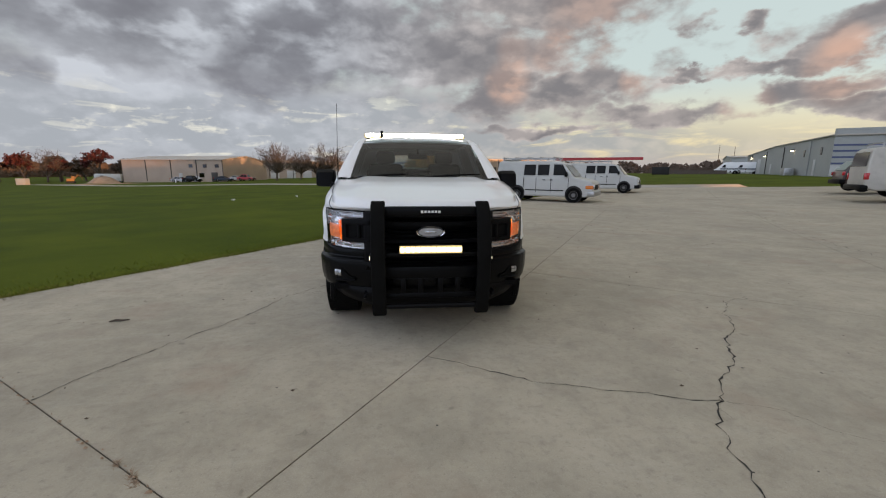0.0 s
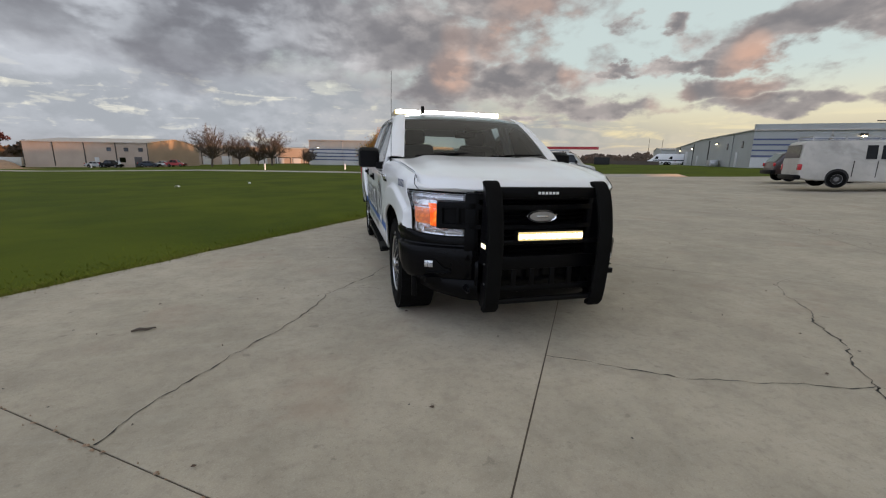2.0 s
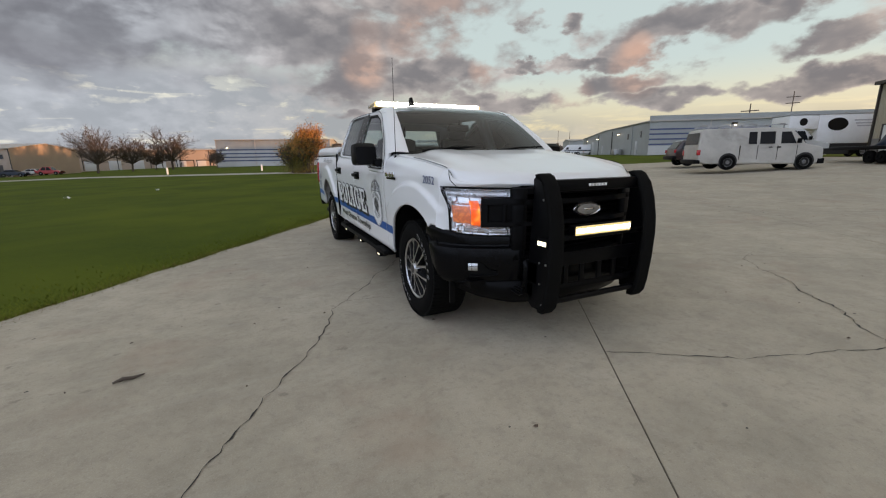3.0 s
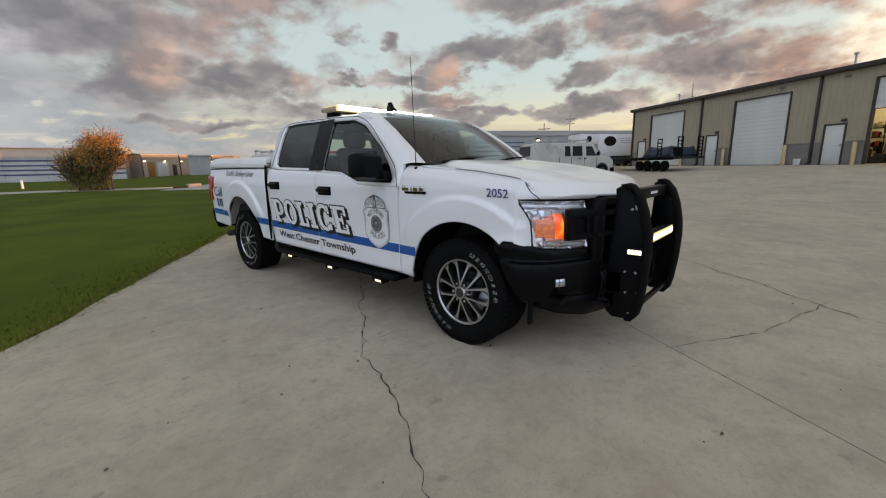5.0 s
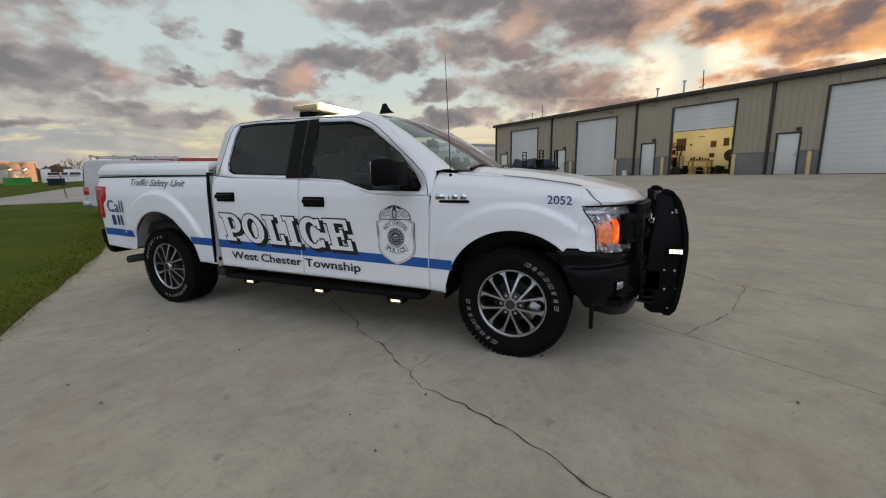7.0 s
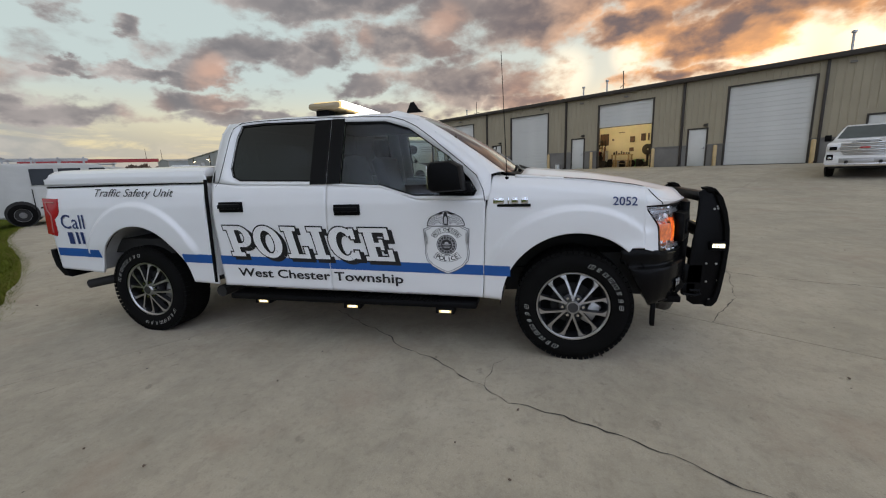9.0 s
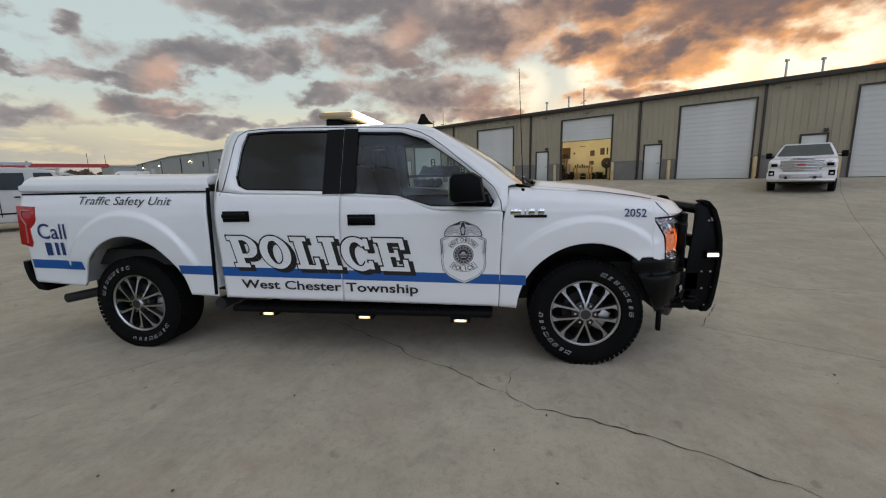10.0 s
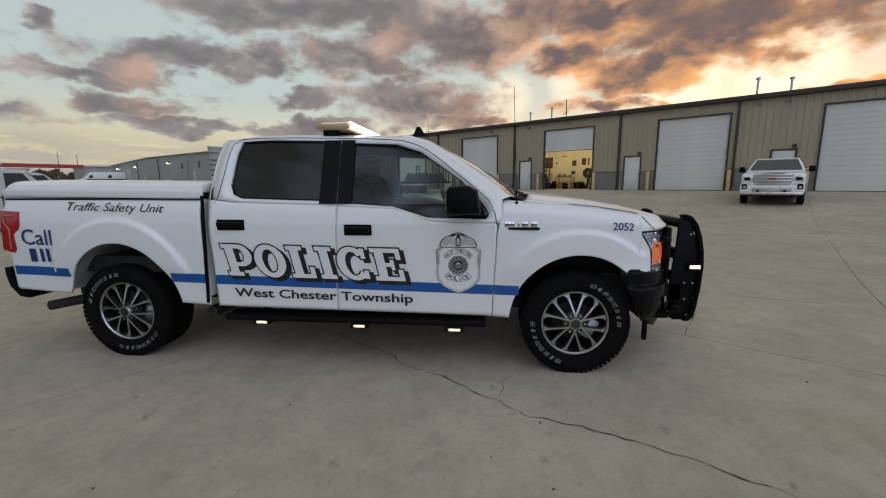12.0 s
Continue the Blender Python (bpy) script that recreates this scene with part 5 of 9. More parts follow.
# grille
bm = bmesh.new()
us = [(u, -1) for u in steps(plan_u(0.70), 1, 16)] + [(u, 1) for u in steps(1, plan_u(0.70), 16)[1:]]
sheet(bm, lambda p, z: (*plan(p[0], p[1], -0.09), z), us, [0.56, 1.06])
grille = part("grille", bm, BLACK_PLASTIC, truck, "black mesh grille")


def grille_bar(z0, z1, x, out, depth, name="grille_bar", material=BLACK_PLASTIC):
    bm = bmesh.new()
    us = [(u, -1) for u in steps(plan_u(x), 1, 16)] + [(u, 1) for u in steps(1, plan_u(x), 16)[1:]]
    prof = [(out - depth, z0), (out, z0 + 0.008), (out, z1 - 0.008), (out - depth, z1)]
    sheet(bm, lambda p, k: (*plan(p[0], p[1], prof[k][0]), prof[k][1]), us, range(4))
    part(name, bm, material, grille)


grille_bar(0.965, 1.015, 0.56, 0.034, 0.09)
grille_bar(0.825, 0.870, 0.56, 0.034, 0.09)
grille_bar(1.035, 1.090, 0.52, 0.026, 0.08)
grille_bar(0.585, 0.640, 0.50, 0.020, 0.08)
for z in (0.665, 0.70, 0.735, 0.77, 0.80, 0.89, 0.92, 1.02):
    grille_bar(z, z + 0.016, 0.62 if 0.85 < z < 0.95 else 0.50, -0.01, 0.05)
for s in (-1, 1):
    bm = bmesh.new()
    for x0, z0, z1 in ((0.47, 0.60, 1.08),):
        ua = plan_u(x0)
        sheet(bm, lambda u, v: (*plan(u, s, 0.032), z0 + (z1 - z0) * v), steps(ua - 0.035, ua + 0.02, 3), steps(0, 1, 3))
    solid(facing(part("grille_post", bm, BLACK_PLASTIC, grille), (0, 1.8, 0.8)), 0.05)
bm = bmesh.new()
lathe(bm, [(0.0, 0.0005), (-0.012, 0.10), (-0.018, 0.115), (-0.004, 0.122), (0.01, 0.122)], 32, "y")
for v in bm.verts:
    v.co.z *= 0.40
    v.co += Vector((0.005, -0.915, 0.930))
emblem = part("emblem", bm, CHROME, truck, "chrome oval maker's emblem, plain")
bm = bmesh.new()
lathe(bm, [(-0.021, 0.0005), (-0.021, 0.098)], 32, "y")
for v in bm.verts:
    v.co.z *= 0.36
    v.co += Vector((0.005, -0.917, 0.930))
part("emblem_field", bm, STEEL, emblem)
bm = boxes(((-0.040, -0.944, 0.924), (0.050, -0.937, 0.936)), bevel=0.003)
part("emblem_mark", bm, CHROME, emblem)

# push bumper
OUTLINE = [(-0.900, 1.145), (-0.945, 1.172), (-0.996, 1.160), (-1.048, 1.10), (-1.086, 1.00), (-1.112, 0.87), (-1.119, 0.75), (-1.110, 0.57), (-1.092, 0.40), (-1.076, 0.325), (-1.044, 0.288), (-0.925, 0.284), (-0.880, 0.315), (-0.868, 0.42), (-0.872, 0.58), (-0.885, 0.76), (-0.900, 0.92), (-0.905, 1.04), (-0.905, 1.09)]
PAD = [(-0.930, 1.175), (-0.970, 1.182), (-1.004, 1.168), (-1.056, 1.105), (-1.094, 1.00), (-1.120, 0.87), (-1.128, 0.75), (-1.119, 0.57), (-1.100, 0.40), (-1.082, 0.318), (-1.049, 0.278), (-1.006, 0.276), (-1.006, 0.31), (-1.048, 0.345), (-1.064, 0.42), (-1.082, 0.57), (-1.090, 0.75), (-1.082, 0.87), (-1.056, 0.99), (-1.018, 1.085), (-1.000, 1.13), (-0.955, 1.145)]
for s in (-1, 1):
    bm = bmesh.new()
    prism(bm, OUTLINE, "x", s * 0.440, s * 0.425, 0.003)
    up = part("push_bar_upright", bm, BLACK_STEEL, truck, "black steel push bumper upright")
    bm = bmesh.new()
    prism(bm, PAD, "x", s * 0.464, s * 0.355, 0.014)
    part("rubber_pad", bm, RUBBER, up, "black rubber wear strip")
    for y, z in ((-1.055, 0.61), (-1.075, 0.48), (-1.00, 0.47), (-1.03, 0.33), (-0.99, 0.61), (-1.01, 1.02)):
        bm = bmesh.new()
        tube(bm, [(s * 0.435, y, z), (s * 0.445, y, z)], 0.008, 8)
        part("bolt", bm, STEEL, up)
    # two bright steel plugs stand in for daylight through an open slot
    for y, z in ((-1.035, 1.03),):
        bm = bmesh.new()
        tube(bm, [(s * 0.422, y, z - 0.008), (s * 0.4425, y, z - 0.008)], 0.008, 10)
        tube(bm, [(s * 0.422, y + 0.004, z + 0.008), (s * 0.4425, y + 0.004, z + 0.008)], 0.008, 10)
        part("lightening_slot", bm, STEEL, up, "bright steel plug in place of daylight through a slot")
    bm = boxes(((min(s * 0.442, s * 0.474), -1.100, 0.716), (max(s * 0.442, s * 0.474), -0.995, 0.782)), bevel=0.008)
    sl = part("side_flasher", bm, BLACK_PLASTIC, truck)
    for k in range(4):
        y0 = -1.090 + 0.0215 * k
        bm = boxes(((min(s * 0.470, s * 0.477), y0, 0.736), (max(s * 0.470, s * 0.477), y0 + 0.0175, 0.766)), bevel=0.003)
        part("led_strip", bm, LED_WARM, sl, "lit white flasher")
    bm = boxes(((s * 0.418 - 0.022, -0.97, 0.455), (s * 0.418 + 0.022, -0.80, 0.60)), ((s * 0.418 - 0.022, -0.93, 0.36), (s * 0.418 + 0.022, -0.84, 0.455)), bevel=0.006)
    part("mount_arm", bm, BLACK_STEEL, truck)
    bm = bmesh.new()
    tube(bm, [(s * 0.53, -0.82, 0.395), (s * 0.53, -0.905, 0.385), (s * 0.53, -0.935, 0.40), (s * 0.53, -0.925, 0.425), (s * 0.53, -0.86, 0.425)], 0.011, 8)
    part("tow_hook", bm, BLACK_STEEL, truck)
part("push_bar_top_channel", boxes(((-0.425, -1.012, 1.065), (0.425, -0.945, 1.140)), bevel=0.008), BLACK_STEEL, truck, "black top channel with a small plain white mark")
bm = boxes(*[((-0.078 + 0.027 * k, -1.016, 1.092), (-0.060 + 0.027 * k, -1.012, 1.110)) for k in range(6)])
part("maker_mark", bm, WHITE_VINYL, truck)
bm = bmesh.new()
tube(bm, [(-0.425, -1.045, 0.352), (0.425, -1.045, 0.352)], 0.021, 12)
part("push_bar_lower_tube", bm, BLACK_STEEL, truck)
bm = boxes(((-0.425, -1.005, 0.565), (0.425, -0.985, 0.66)), bevel=0.006)
for x in (-0.22, -0.08, 0.08, 0.22):
    box(bm, (x - 0.02, -1.002, 0.44), (x + 0.02, -0.986, 0.565), 0.004)
box(bm, (-0.425, -1.005, 0.40), (0.425, -0.985, 0.445), 0.006)
part("push_bar_lattice", bm, BLACK_STEEL, truck)
part("push_bar_cross_rail", boxes(((-0.425, -1.060, 0.755), (0.425, -1.030, 0.785)), bevel=0.006), BLACK_STEEL, truck)
bar = part("bumper_light_bar", boxes(((-0.250, -1.095, 0.786), (0.240, -1.030, 0.850)), bevel=0.01), BLACK_PLASTIC, truck)
part("lens", boxes(((-0.247, -1.0985, 0.789), (0.237, -1.094, 0.847)), bevel=0.004), LED_HALO_LENS, bar, "lens glowing warm with the halo round the LEDs")
for k in range(12):
    x = -0.2245 + k * 0.0399
    bm = boxes(((x - 0.0165, -1.103, 0.803), (x + 0.0165, -1.094, 0.833)), bevel=0.006)
    part("led_cell", bm, LED_WHITE, bar, "lit white LED cell")

# running gear and underside
part("chassis", boxes(((-0.55, -0.55, 0.42), (-0.42, 4.5, 0.58)), ((0.42, -0.55, 0.42), (0.55, 4.5, 0.58)), ((-0.90, 0.62, 0.46), (0.90, 2.85, 0.60)), ((-0.75, -0.60, 0.45), (0.75, -0.2, 0.75)), ((-0.85, 2.95, 0.72), (0.85, 4.55, 0.85)), ((-0.86, -0.40, 0.95), (0.86, 0.45, 1.10))), DARK_METAL, truck)
for y, r in ((0.0, 0.05), (BASE, 0.06)):
    bm = bmesh.new()
    tube(bm, [(-0.78, y, HUB_Z), (0.78, y, HUB_Z)], r, 10)
    tube(bm, [(-0.12, y, HUB_Z), (0.12, y, HUB_Z)], 0.14, 12)
    part("axle", bm, DARK_METAL, truck)
for s in (-1, 1):
    for yc, high in ARCHES:
        bm = bmesh.new()
        sheet(bm, lambda a, x: (s * x, yc + 0.520 * math.cos(a), 0.40 + (high + 0.016) * math.sin(a)), steps(-0.05 if yc < 1 else 0.30, math.pi - (0.42 if yc < 1 else 0.22), 20), [0.50, 0.86, 0.925 if yc < 1 else 0.955])
        part("wheel_arch_liner", bm, BLACK_PLASTIC if yc < 1 else LINER_GREY, truck)
        bm = bmesh.new()
        sheet(bm, lambda a, r: (s * 0.50, yc + 0.515 * r * math.cos(a), 0.40 + (high + 0.012) * r * math.sin(a)), steps(-0.05 if yc < 1 else 0.30, math.pi - (0.42 if yc < 1 else 0.22), 14), [0.02, 1.0])
        part("wheel_arch_back", bm, DARK_METAL, truck)
    bm = boxes(((min(s * 0.99, s * 0.80), 0.67, 0.362), (max(s * 0.99, s * 0.80), 2.77, 0.415)), bevel=0.02)
    step = part("running_board", bm, BLACK_PLASTIC, truck, "black running board with three lit lamps")
    bm = boxes(*[((min(s * 0.985, s * 0.84), y, 0.414), (max(s * 0.985, s * 0.84), y + 0.02, 0.422)) for y in steps(0.95, 2.5, 44)])
    part("tread_ribs", bm, RUBBER, step)
    for y, z in ((2.462, 0.352), (1.660, 0.342), (0.911, 0.334)):
        bm = boxes(((min(s * 0.90, s * 0.985), y - 0.07, z + 0.012), (max(s * 0.90, s * 0.985), y + 0.07, 0.372)), ((min(s * 0.90, s * 0.984), y - 0.070, z - 0.016), (max(s * 0.90, s * 0.984), y - 0.048, z + 0.014)), ((min(s * 0.90, s * 0.984), y + 0.048, z - 0.016), (max(s * 0.90, s * 0.984), y + 0.070, z + 0.014)), bevel=0.004)
        part("lamp_housing", bm, BLACK_PLASTIC, step)
        bm = boxes(((min(s * 0.93, s * 0.976), y - 0.047, z - 0.013), (max(s * 0.93, s * 0.976), y + 0.047, z + 0.013)), bevel=0.006)
        part("step_lamp", bm, LED_HALO_LENS, step, "lit warm-white step lamp")
        bm = boxes(((min(s * 0.93, s * 0.979), y - 0.034, z - 0.008), (max(s * 0.93, s * 0.979), y + 0.034, z + 0.009)), bevel=0.006)
        part("step_led", bm, LED_WARM, step)
    for y in (0.9, 1.7, 2.5):
        bm = bmesh.new()
        tube(bm, [(s * 0.86, y, 0.38), (s * 0.60, y, 0.47)], 0.03, 6)
        part("bracket", bm, BLACK_STEEL, step)
bm = bmesh.new()
tube(bm, [(-0.60, 3.9, 0.46), (-0.75, 4.18, 0.455), (-0.86, 4.47, 0.405)], 0.042, 12)
part("exhaust_pipe", bm, DARK_METAL, truck)
bm = bmesh.new()
tube(bm, [(-0.90, 2.93, 0.40), (-0.60, 2.93, 0.40)], 0.05, 10)
part("frame_end", bm, DARK_METAL, truck)


# wheels
def shared_mesh(name, bm, material):
    me = bpy.data.meshes.new(name)
    bm.to_mesh(me)
    bm.free()
    me.materials.append(material)
    return me


def spoke_mesh():
    """One slim spoke, a little aslant, with a bright face and dark flanks."""
    bm = bmesh.new()
    rows = []
    for r, w, out, lean in ((0.040, 0.0085, 0.034, 0.016), (0.08, 0.0070, 0.030, 0.013), (0.15, 0.0075, 0.018, 0.007), (0.195, 0.0090, 0.009, 0.002), (0.216, 0.0150, 0.007, -0.004), (0.239, 0.0330, 0.004, -0.022)):
        rows.append([bm.verts.new((-out + dx, r, dw + lean)) for dw, dx in ((-w * 1.3, 0.045), (-w, 0.0), (w, 0.0), (w * 1.3, 0.045))])
    for a, b in zip(rows, rows[1:]):
        for j in range(3):
            f = bm.faces.new((a[j], a[j + 1], b[j + 1], b[j]))
            f.material_index = 0 if j == 1 else 1
    bmesh.ops.recalc_face_normals(bm, faces=bm.faces[:])
    me = shared_mesh("spoke", bm, ALLOY)
    me.materials.append(ALLOY_DARK)
    return me


def letter_mesh(kind):
    """A plain raised block, outlined in white, standing for one letter on the tyre wall."""
    bm = bmesh.new()
    w = (0.0185, 0.0150, 0.0095)[kind]
    bars = [(0.303, 0.3050, -w, w), (0.3280, 0.330, -w, w), (0.303, 0.330, -w, -w + 0.0022), (0.303, 0.330, w - 0.0022, w), ((0.315, 0.3172, -w * 0.5, w * 0.6) if kind == 1 else (0.309, 0.324, -0.0016, 0.0010))]
    for r0, r1, t0, t1 in bars:
        bm.faces.new([bm.verts.new((-0.0385, r, t + (r - 0.317) * 0.25)) for r, t in ((r0, t0), (r1, t0), (r1, t1), (r0, t1))])
    return shared_mesh("letter_block", bm, WHITE_WORN)


SPOKE = spoke_mesh()
LETTERS = [letter_mesh(k) for k in range(3)]


def wheel(name, x, y, flip, spin, marks):
    w = new(name)
    w.parent = truck
    w.matrix_local = pose(x, y, HUB_Z, 0, 0, 180 if flip else 0) @ pose(0, 0, 0, spin)
    bm = bmesh.new()
    lathe(bm, [(0.10, 0.252), (-0.015, 0.250), (-0.028, 0.258), (-0.034, 0.275), (-0.036, 0.29), (-0.038, 0.296), (-0.038, 0.338), (-0.035, 0.345), (-0.030, 0.362), (-0.012, 0.386), (0.02, 0.397), (0.12, 0.399), (0.22, 0.397), (0.25, 0.386), (0.262, 0.34), (0.255, 0.26)], 72)
    tyre = part("tyre", bm, RUBBER, w, "black all-terrain tyre with white outlined letters")
    bm = bmesh.new()
    for k in range(64):
        a = 2 * math.pi * k / 64
        for x0, x1, da in ((-0.024, 0.055, 0.0), (0.075, 0.155, 0.049), (0.175, 0.252, 0.0)):
            c, s2 = math.cos(a + da), math.sin(a + da)
            pts = []
            for r in (0.378, 0.4005):
                for dx in (x0, x1):
                    for dt in (-0.0155, 0.0155):
                        pts.append(bm.verts.new((dx, c * r - s2 * dt, s2 * r + c * dt)))
            for q in ((4, 5, 7, 6), (0, 4, 6, 2), (1, 3, 7, 5), (0, 1, 5, 4), (2, 6, 7, 3)):
                bm.faces.new([pts[i] for i in q])
    tagged(part("tread", bm, RUBBER, tyre), kind="stuff")
    bm = bmesh.new()
    lathe(bm, [(-0.012, 0.251), (-0.021, 0.248), (-0.021, 0.240), (-0.012, 0.233)], 56)
    part("rim", bm, ALLOY, w, "machined silver alloy rim")
    bm = bmesh.new()
    lathe(bm, [(-0.012, 0.2335), (0.04, 0.226), (0.16, 0.215), (0.20, 0.24)], 56)
    part("rim_barrel", bm, ALLOY_DARK, w)
    bm = bmesh.new()
    lathe(bm, [(0.095, 0.0005), (0.095, 0.222)], 40)
    part("backing_plate", bm, RUBBER, w)
    bm = bmesh.new()
    lathe(bm, [(0.07, 0.05), (0.07, 0.150), (0.09, 0.150)], 40)
    part("brake_disc", bm, DARK_METAL, w)
    bm = boxes(((0.045, -0.185, -0.07), (0.09, -0.105, 0.09)), bevel=0.012)
    part("brake_caliper", bm, STEEL, w)
    for k in range(12):
        o = new("spoke", SPOKE)
        o.parent = w
        o.matrix_local = pose(0, 0, 0, 60 * (k // 2) + (15 if k % 2 else -15)) @ Matrix.Diagonal((1, 1, 1 if k % 2 == 0 else -1, 1))
    bm = bmesh.new()
    lathe(bm, [(0.05, 0.092), (0.0, 0.088), (-0.004, 0.055)], 28)
    part("hub", bm, ALLOY_DARK, w)
    bm = bmesh.new()
    lathe(bm, [(0.0, 0.056), (-0.034, 0.050), (-0.044, 0.043), (-0.044, 0.034)], 28)
    part("hub_cap", bm, ALLOY, w, "silver hub cap with a dark badge")
    bm = bmesh.new()
    lathe(bm, [(-0.0445, 0.0005), (-0.044, 0.036)], 20)
    part("cap_badge", bm, ALLOY_DARK, w)
    for k in range(6):
        a = k * math.pi / 3 + math.pi / 6
        bm = bmesh.new()
        tube(bm, [(0.0, 0.070 * math.cos(a), 0.070 * math.sin(a)), (-0.030, 0.070 * math.cos(a), 0.070 * math.sin(a))], [0.013, 0.010], 6)
        part("lug_nut", bm, CHROME, w)
    # raised blocks in place of the maker's letters
    for a0, count in ((marks[0], 8), (marks[1], 8)):
        for k in range(count):
            o = new("letter_block", LETTERS[(k * 2 + k // 3) % 3])
            o.parent = w
            o.matrix_local = pose(0, 0, 0, a0 - spin + (k - 3.5) * 9.6)
    return w


for x, flip in ((-0.905, False), (0.905, True)):
    wheel("front_wheel", x, 0.0, flip, 30, (145, 325))
    wheel("rear_wheel", x, BASE, flip, 20, (50, 250))

# bed cover, tailgate, lamps and rear bumper
def cover_at(k, v):
    y = 2.885 + v * 1.75
    lift = 1.337 + (y - 2.9) * 0.012
    edge = [(0.0, 0.0), (0.055, 0.0), (0.095, 0.018), (0.118, 0.06), (0.128, 0.14), (0.140, 0.45), (0.143, 0.945)]
    i = min(abs(k) * 6, 5.9999)
    a, b, f = edge[6 - int(i) - 1], edge[6 - int(i)], 1 - (i - int(i))
    dz, dx = a[0] + (b[0] - a[0]) * f, a[1] + (b[1] - a[1]) * f
    end = smooth01(v / 0.006) * smooth01((1 - v) / 0.035)
    sgn = 1 if k >= 0 else -1
    return (sgn * (0.948 - dx), y, lift + min(dz, 0.05) + max(0, dz - 0.05) * end)


bm = bmesh.new()
sheet(bm, cover_at, steps(-1, 1, 48), [0, 0.006, 0.012, 0.02, 0.028, 0.036, 0.1, 0.3, 0.5, 0.7, 0.9, 0.964, 0.972, 0.98, 0.988, 0.994, 1])
solid(facing(part("bed_cover", bm, WHITE_PAINT, truck, "white fibreglass bed cover"), (0, 1.8, 0.8)), 0.015)
for x in (-0.945, 0.925):
    part("bed_seal", boxes(((x, 2.895, 1.329), (x + 0.02, 4.62, 1.343))), BLACK_PLASTIC, truck)
part("bed_front_wall", boxes(((-0.93, 2.895, 0.55), (0.93, 2.92, 1.33))), WHITE_PAINT, truck)
for s in (-1, 1):
    bm = bmesh.new()
    tube(bm, [(s * 0.955, 2.880, 1.36), (s * 0.968, 2.880, 1.20), (s * 0.968, 2.895, 0.80), (s * 0.955, 2.915, 0.50)], 0.014, 6)
    part("bed_gap_seal", bm, BLACK_PLASTIC, truck)
    # tail lamp wrapped round the corner
    bm = bmesh.new()
    outline = [(4.475, 1.235), (4.64, 1.245), (4.66, 0.92), (4.565, 0.895), (4.545, 0.93), (4.545, 1.05), (4.495, 1.09), (4.475, 1.13)]
    prism(bm, outline, "x", s * 0.945, s * (half(4.5, 1.05) + 0.008), 0.006)
    tl = part("tail_lamp", bm, RED_LENS, truck, "red tail lamp")
    bm = bmesh.new()
    for a, b in (((4.50, 1.205), (4.60, 1.205)), ((4.60, 1.205), (4.60, 1.14)), ((4.60, 1.14), (4.568, 1.085)), ((4.568, 1.085), (4.580, 0.93))):
        tube(bm, [(s * (half(4.5, 1.05) + 0.011), a[0], a[1]), (s * (half(4.5, 1.05) + 0.011), b[0], b[1])], 0.006, 6)
    part("lamp_inlay", bm, RED_INLAY, tl)
    bm = bmesh.new()
    prism(bm, [(4.54, 0.50), (4.62, 0.51), (4.70, 0.60), (4.725, 0.70), (4.725, 0.765), (4.668, 0.765), (4.668, 0.68)], "x", s * 0.60, s * 0.965, 0.015)
    part("rear_bumper_corner", bm, BLACK_PLASTIC, truck)
part("tailgate", boxes(((-0.93, 4.605, 0.72), (0.93, 4.655, 1.385)), bevel=0.012), WHITE_PAINT, truck)
part("rear_bumper", boxes(((-0.60, 4.66, 0.56), (0.60, 4.74, 0.76)), bevel=0.02), BLACK_PLASTIC, truck)

# mirrors, handles, aerials
for s in (-1, 1):
    bm = bmesh.new()
    pts = [(0.715, 1.235), (0.74, 1.395), (0.80, 1.43), (0.93, 1.425), (0.955, 1.38), (0.955, 1.25), (0.92, 1.225)]
    prism(bm, pts, "x", s * 0.990, s * 1.195, 0.035)
    mirror = part("door_mirror", bm, BLACK_PLASTIC, truck, "black plastic door mirror")
    bm = bmesh.new()
    prism(bm, [(0.68, 1.215), (0.80, 1.215), (0.80, 1.29), (0.70, 1.28)], "x", s * 0.93, s * 1.03, 0.012)
    part("mirror_arm", bm, BLACK_PLASTIC, mirror)
    part("mirror_glass", boxes(((min(s * 1.015, s * 1.17), 0.952, 1.255), (max(s * 1.015, s * 1.17), 0.958, 1.40))), CHROME, mirror)
    for ya, yb, za, zb in ((2.535, 2.755, 1.095, 1.178), (1.530, 1.742, 1.062, 1.144)):
        x = half(2, 1.12)
        bm = boxes(((min(s * (x - 0.005), s * (x + 0.012)), ya, za), (max(s * (x - 0.005), s * (x + 0.012)), yb, zb)), bevel=0.006)
        hd = part("handle_pocket", bm, BLACK_PLASTIC, truck)
        bm = boxes(((min(s * (x + 0.012), s * (x + 0.045)), ya + 0.01, za + 0.028), (max(s * (x + 0.012), s * (x + 0.045)), yb - 0.012, zb - 0.016)), bevel=0.012)
        part("door_handle", bm, BLACK_PLASTIC, hd)
bm = bmesh.new()
tube(bm, [(-0.905, 0.455, 1.26), (-0.905, 0.455, 1.31)], [0.016, 0.012], 8)
tube(bm, [(-0.905, 0.455, 1.31), (-0.893, 0.49, 2.12)], [0.0035, 0.002], 5)
part("whip_aerial", bm, BLACK_PLASTIC, truck)
bm = bmesh.new()
prism(bm, [(1.16, 1.835), (1.30, 1.835), (1.285, 1.865), (1.262, 1.915), (1.235, 1.918), (1.20, 1.865)], "x", -0.462, -0.428, 0.008)
part("shark_fin_aerial", bm, BLACK_PLASTIC, truck)

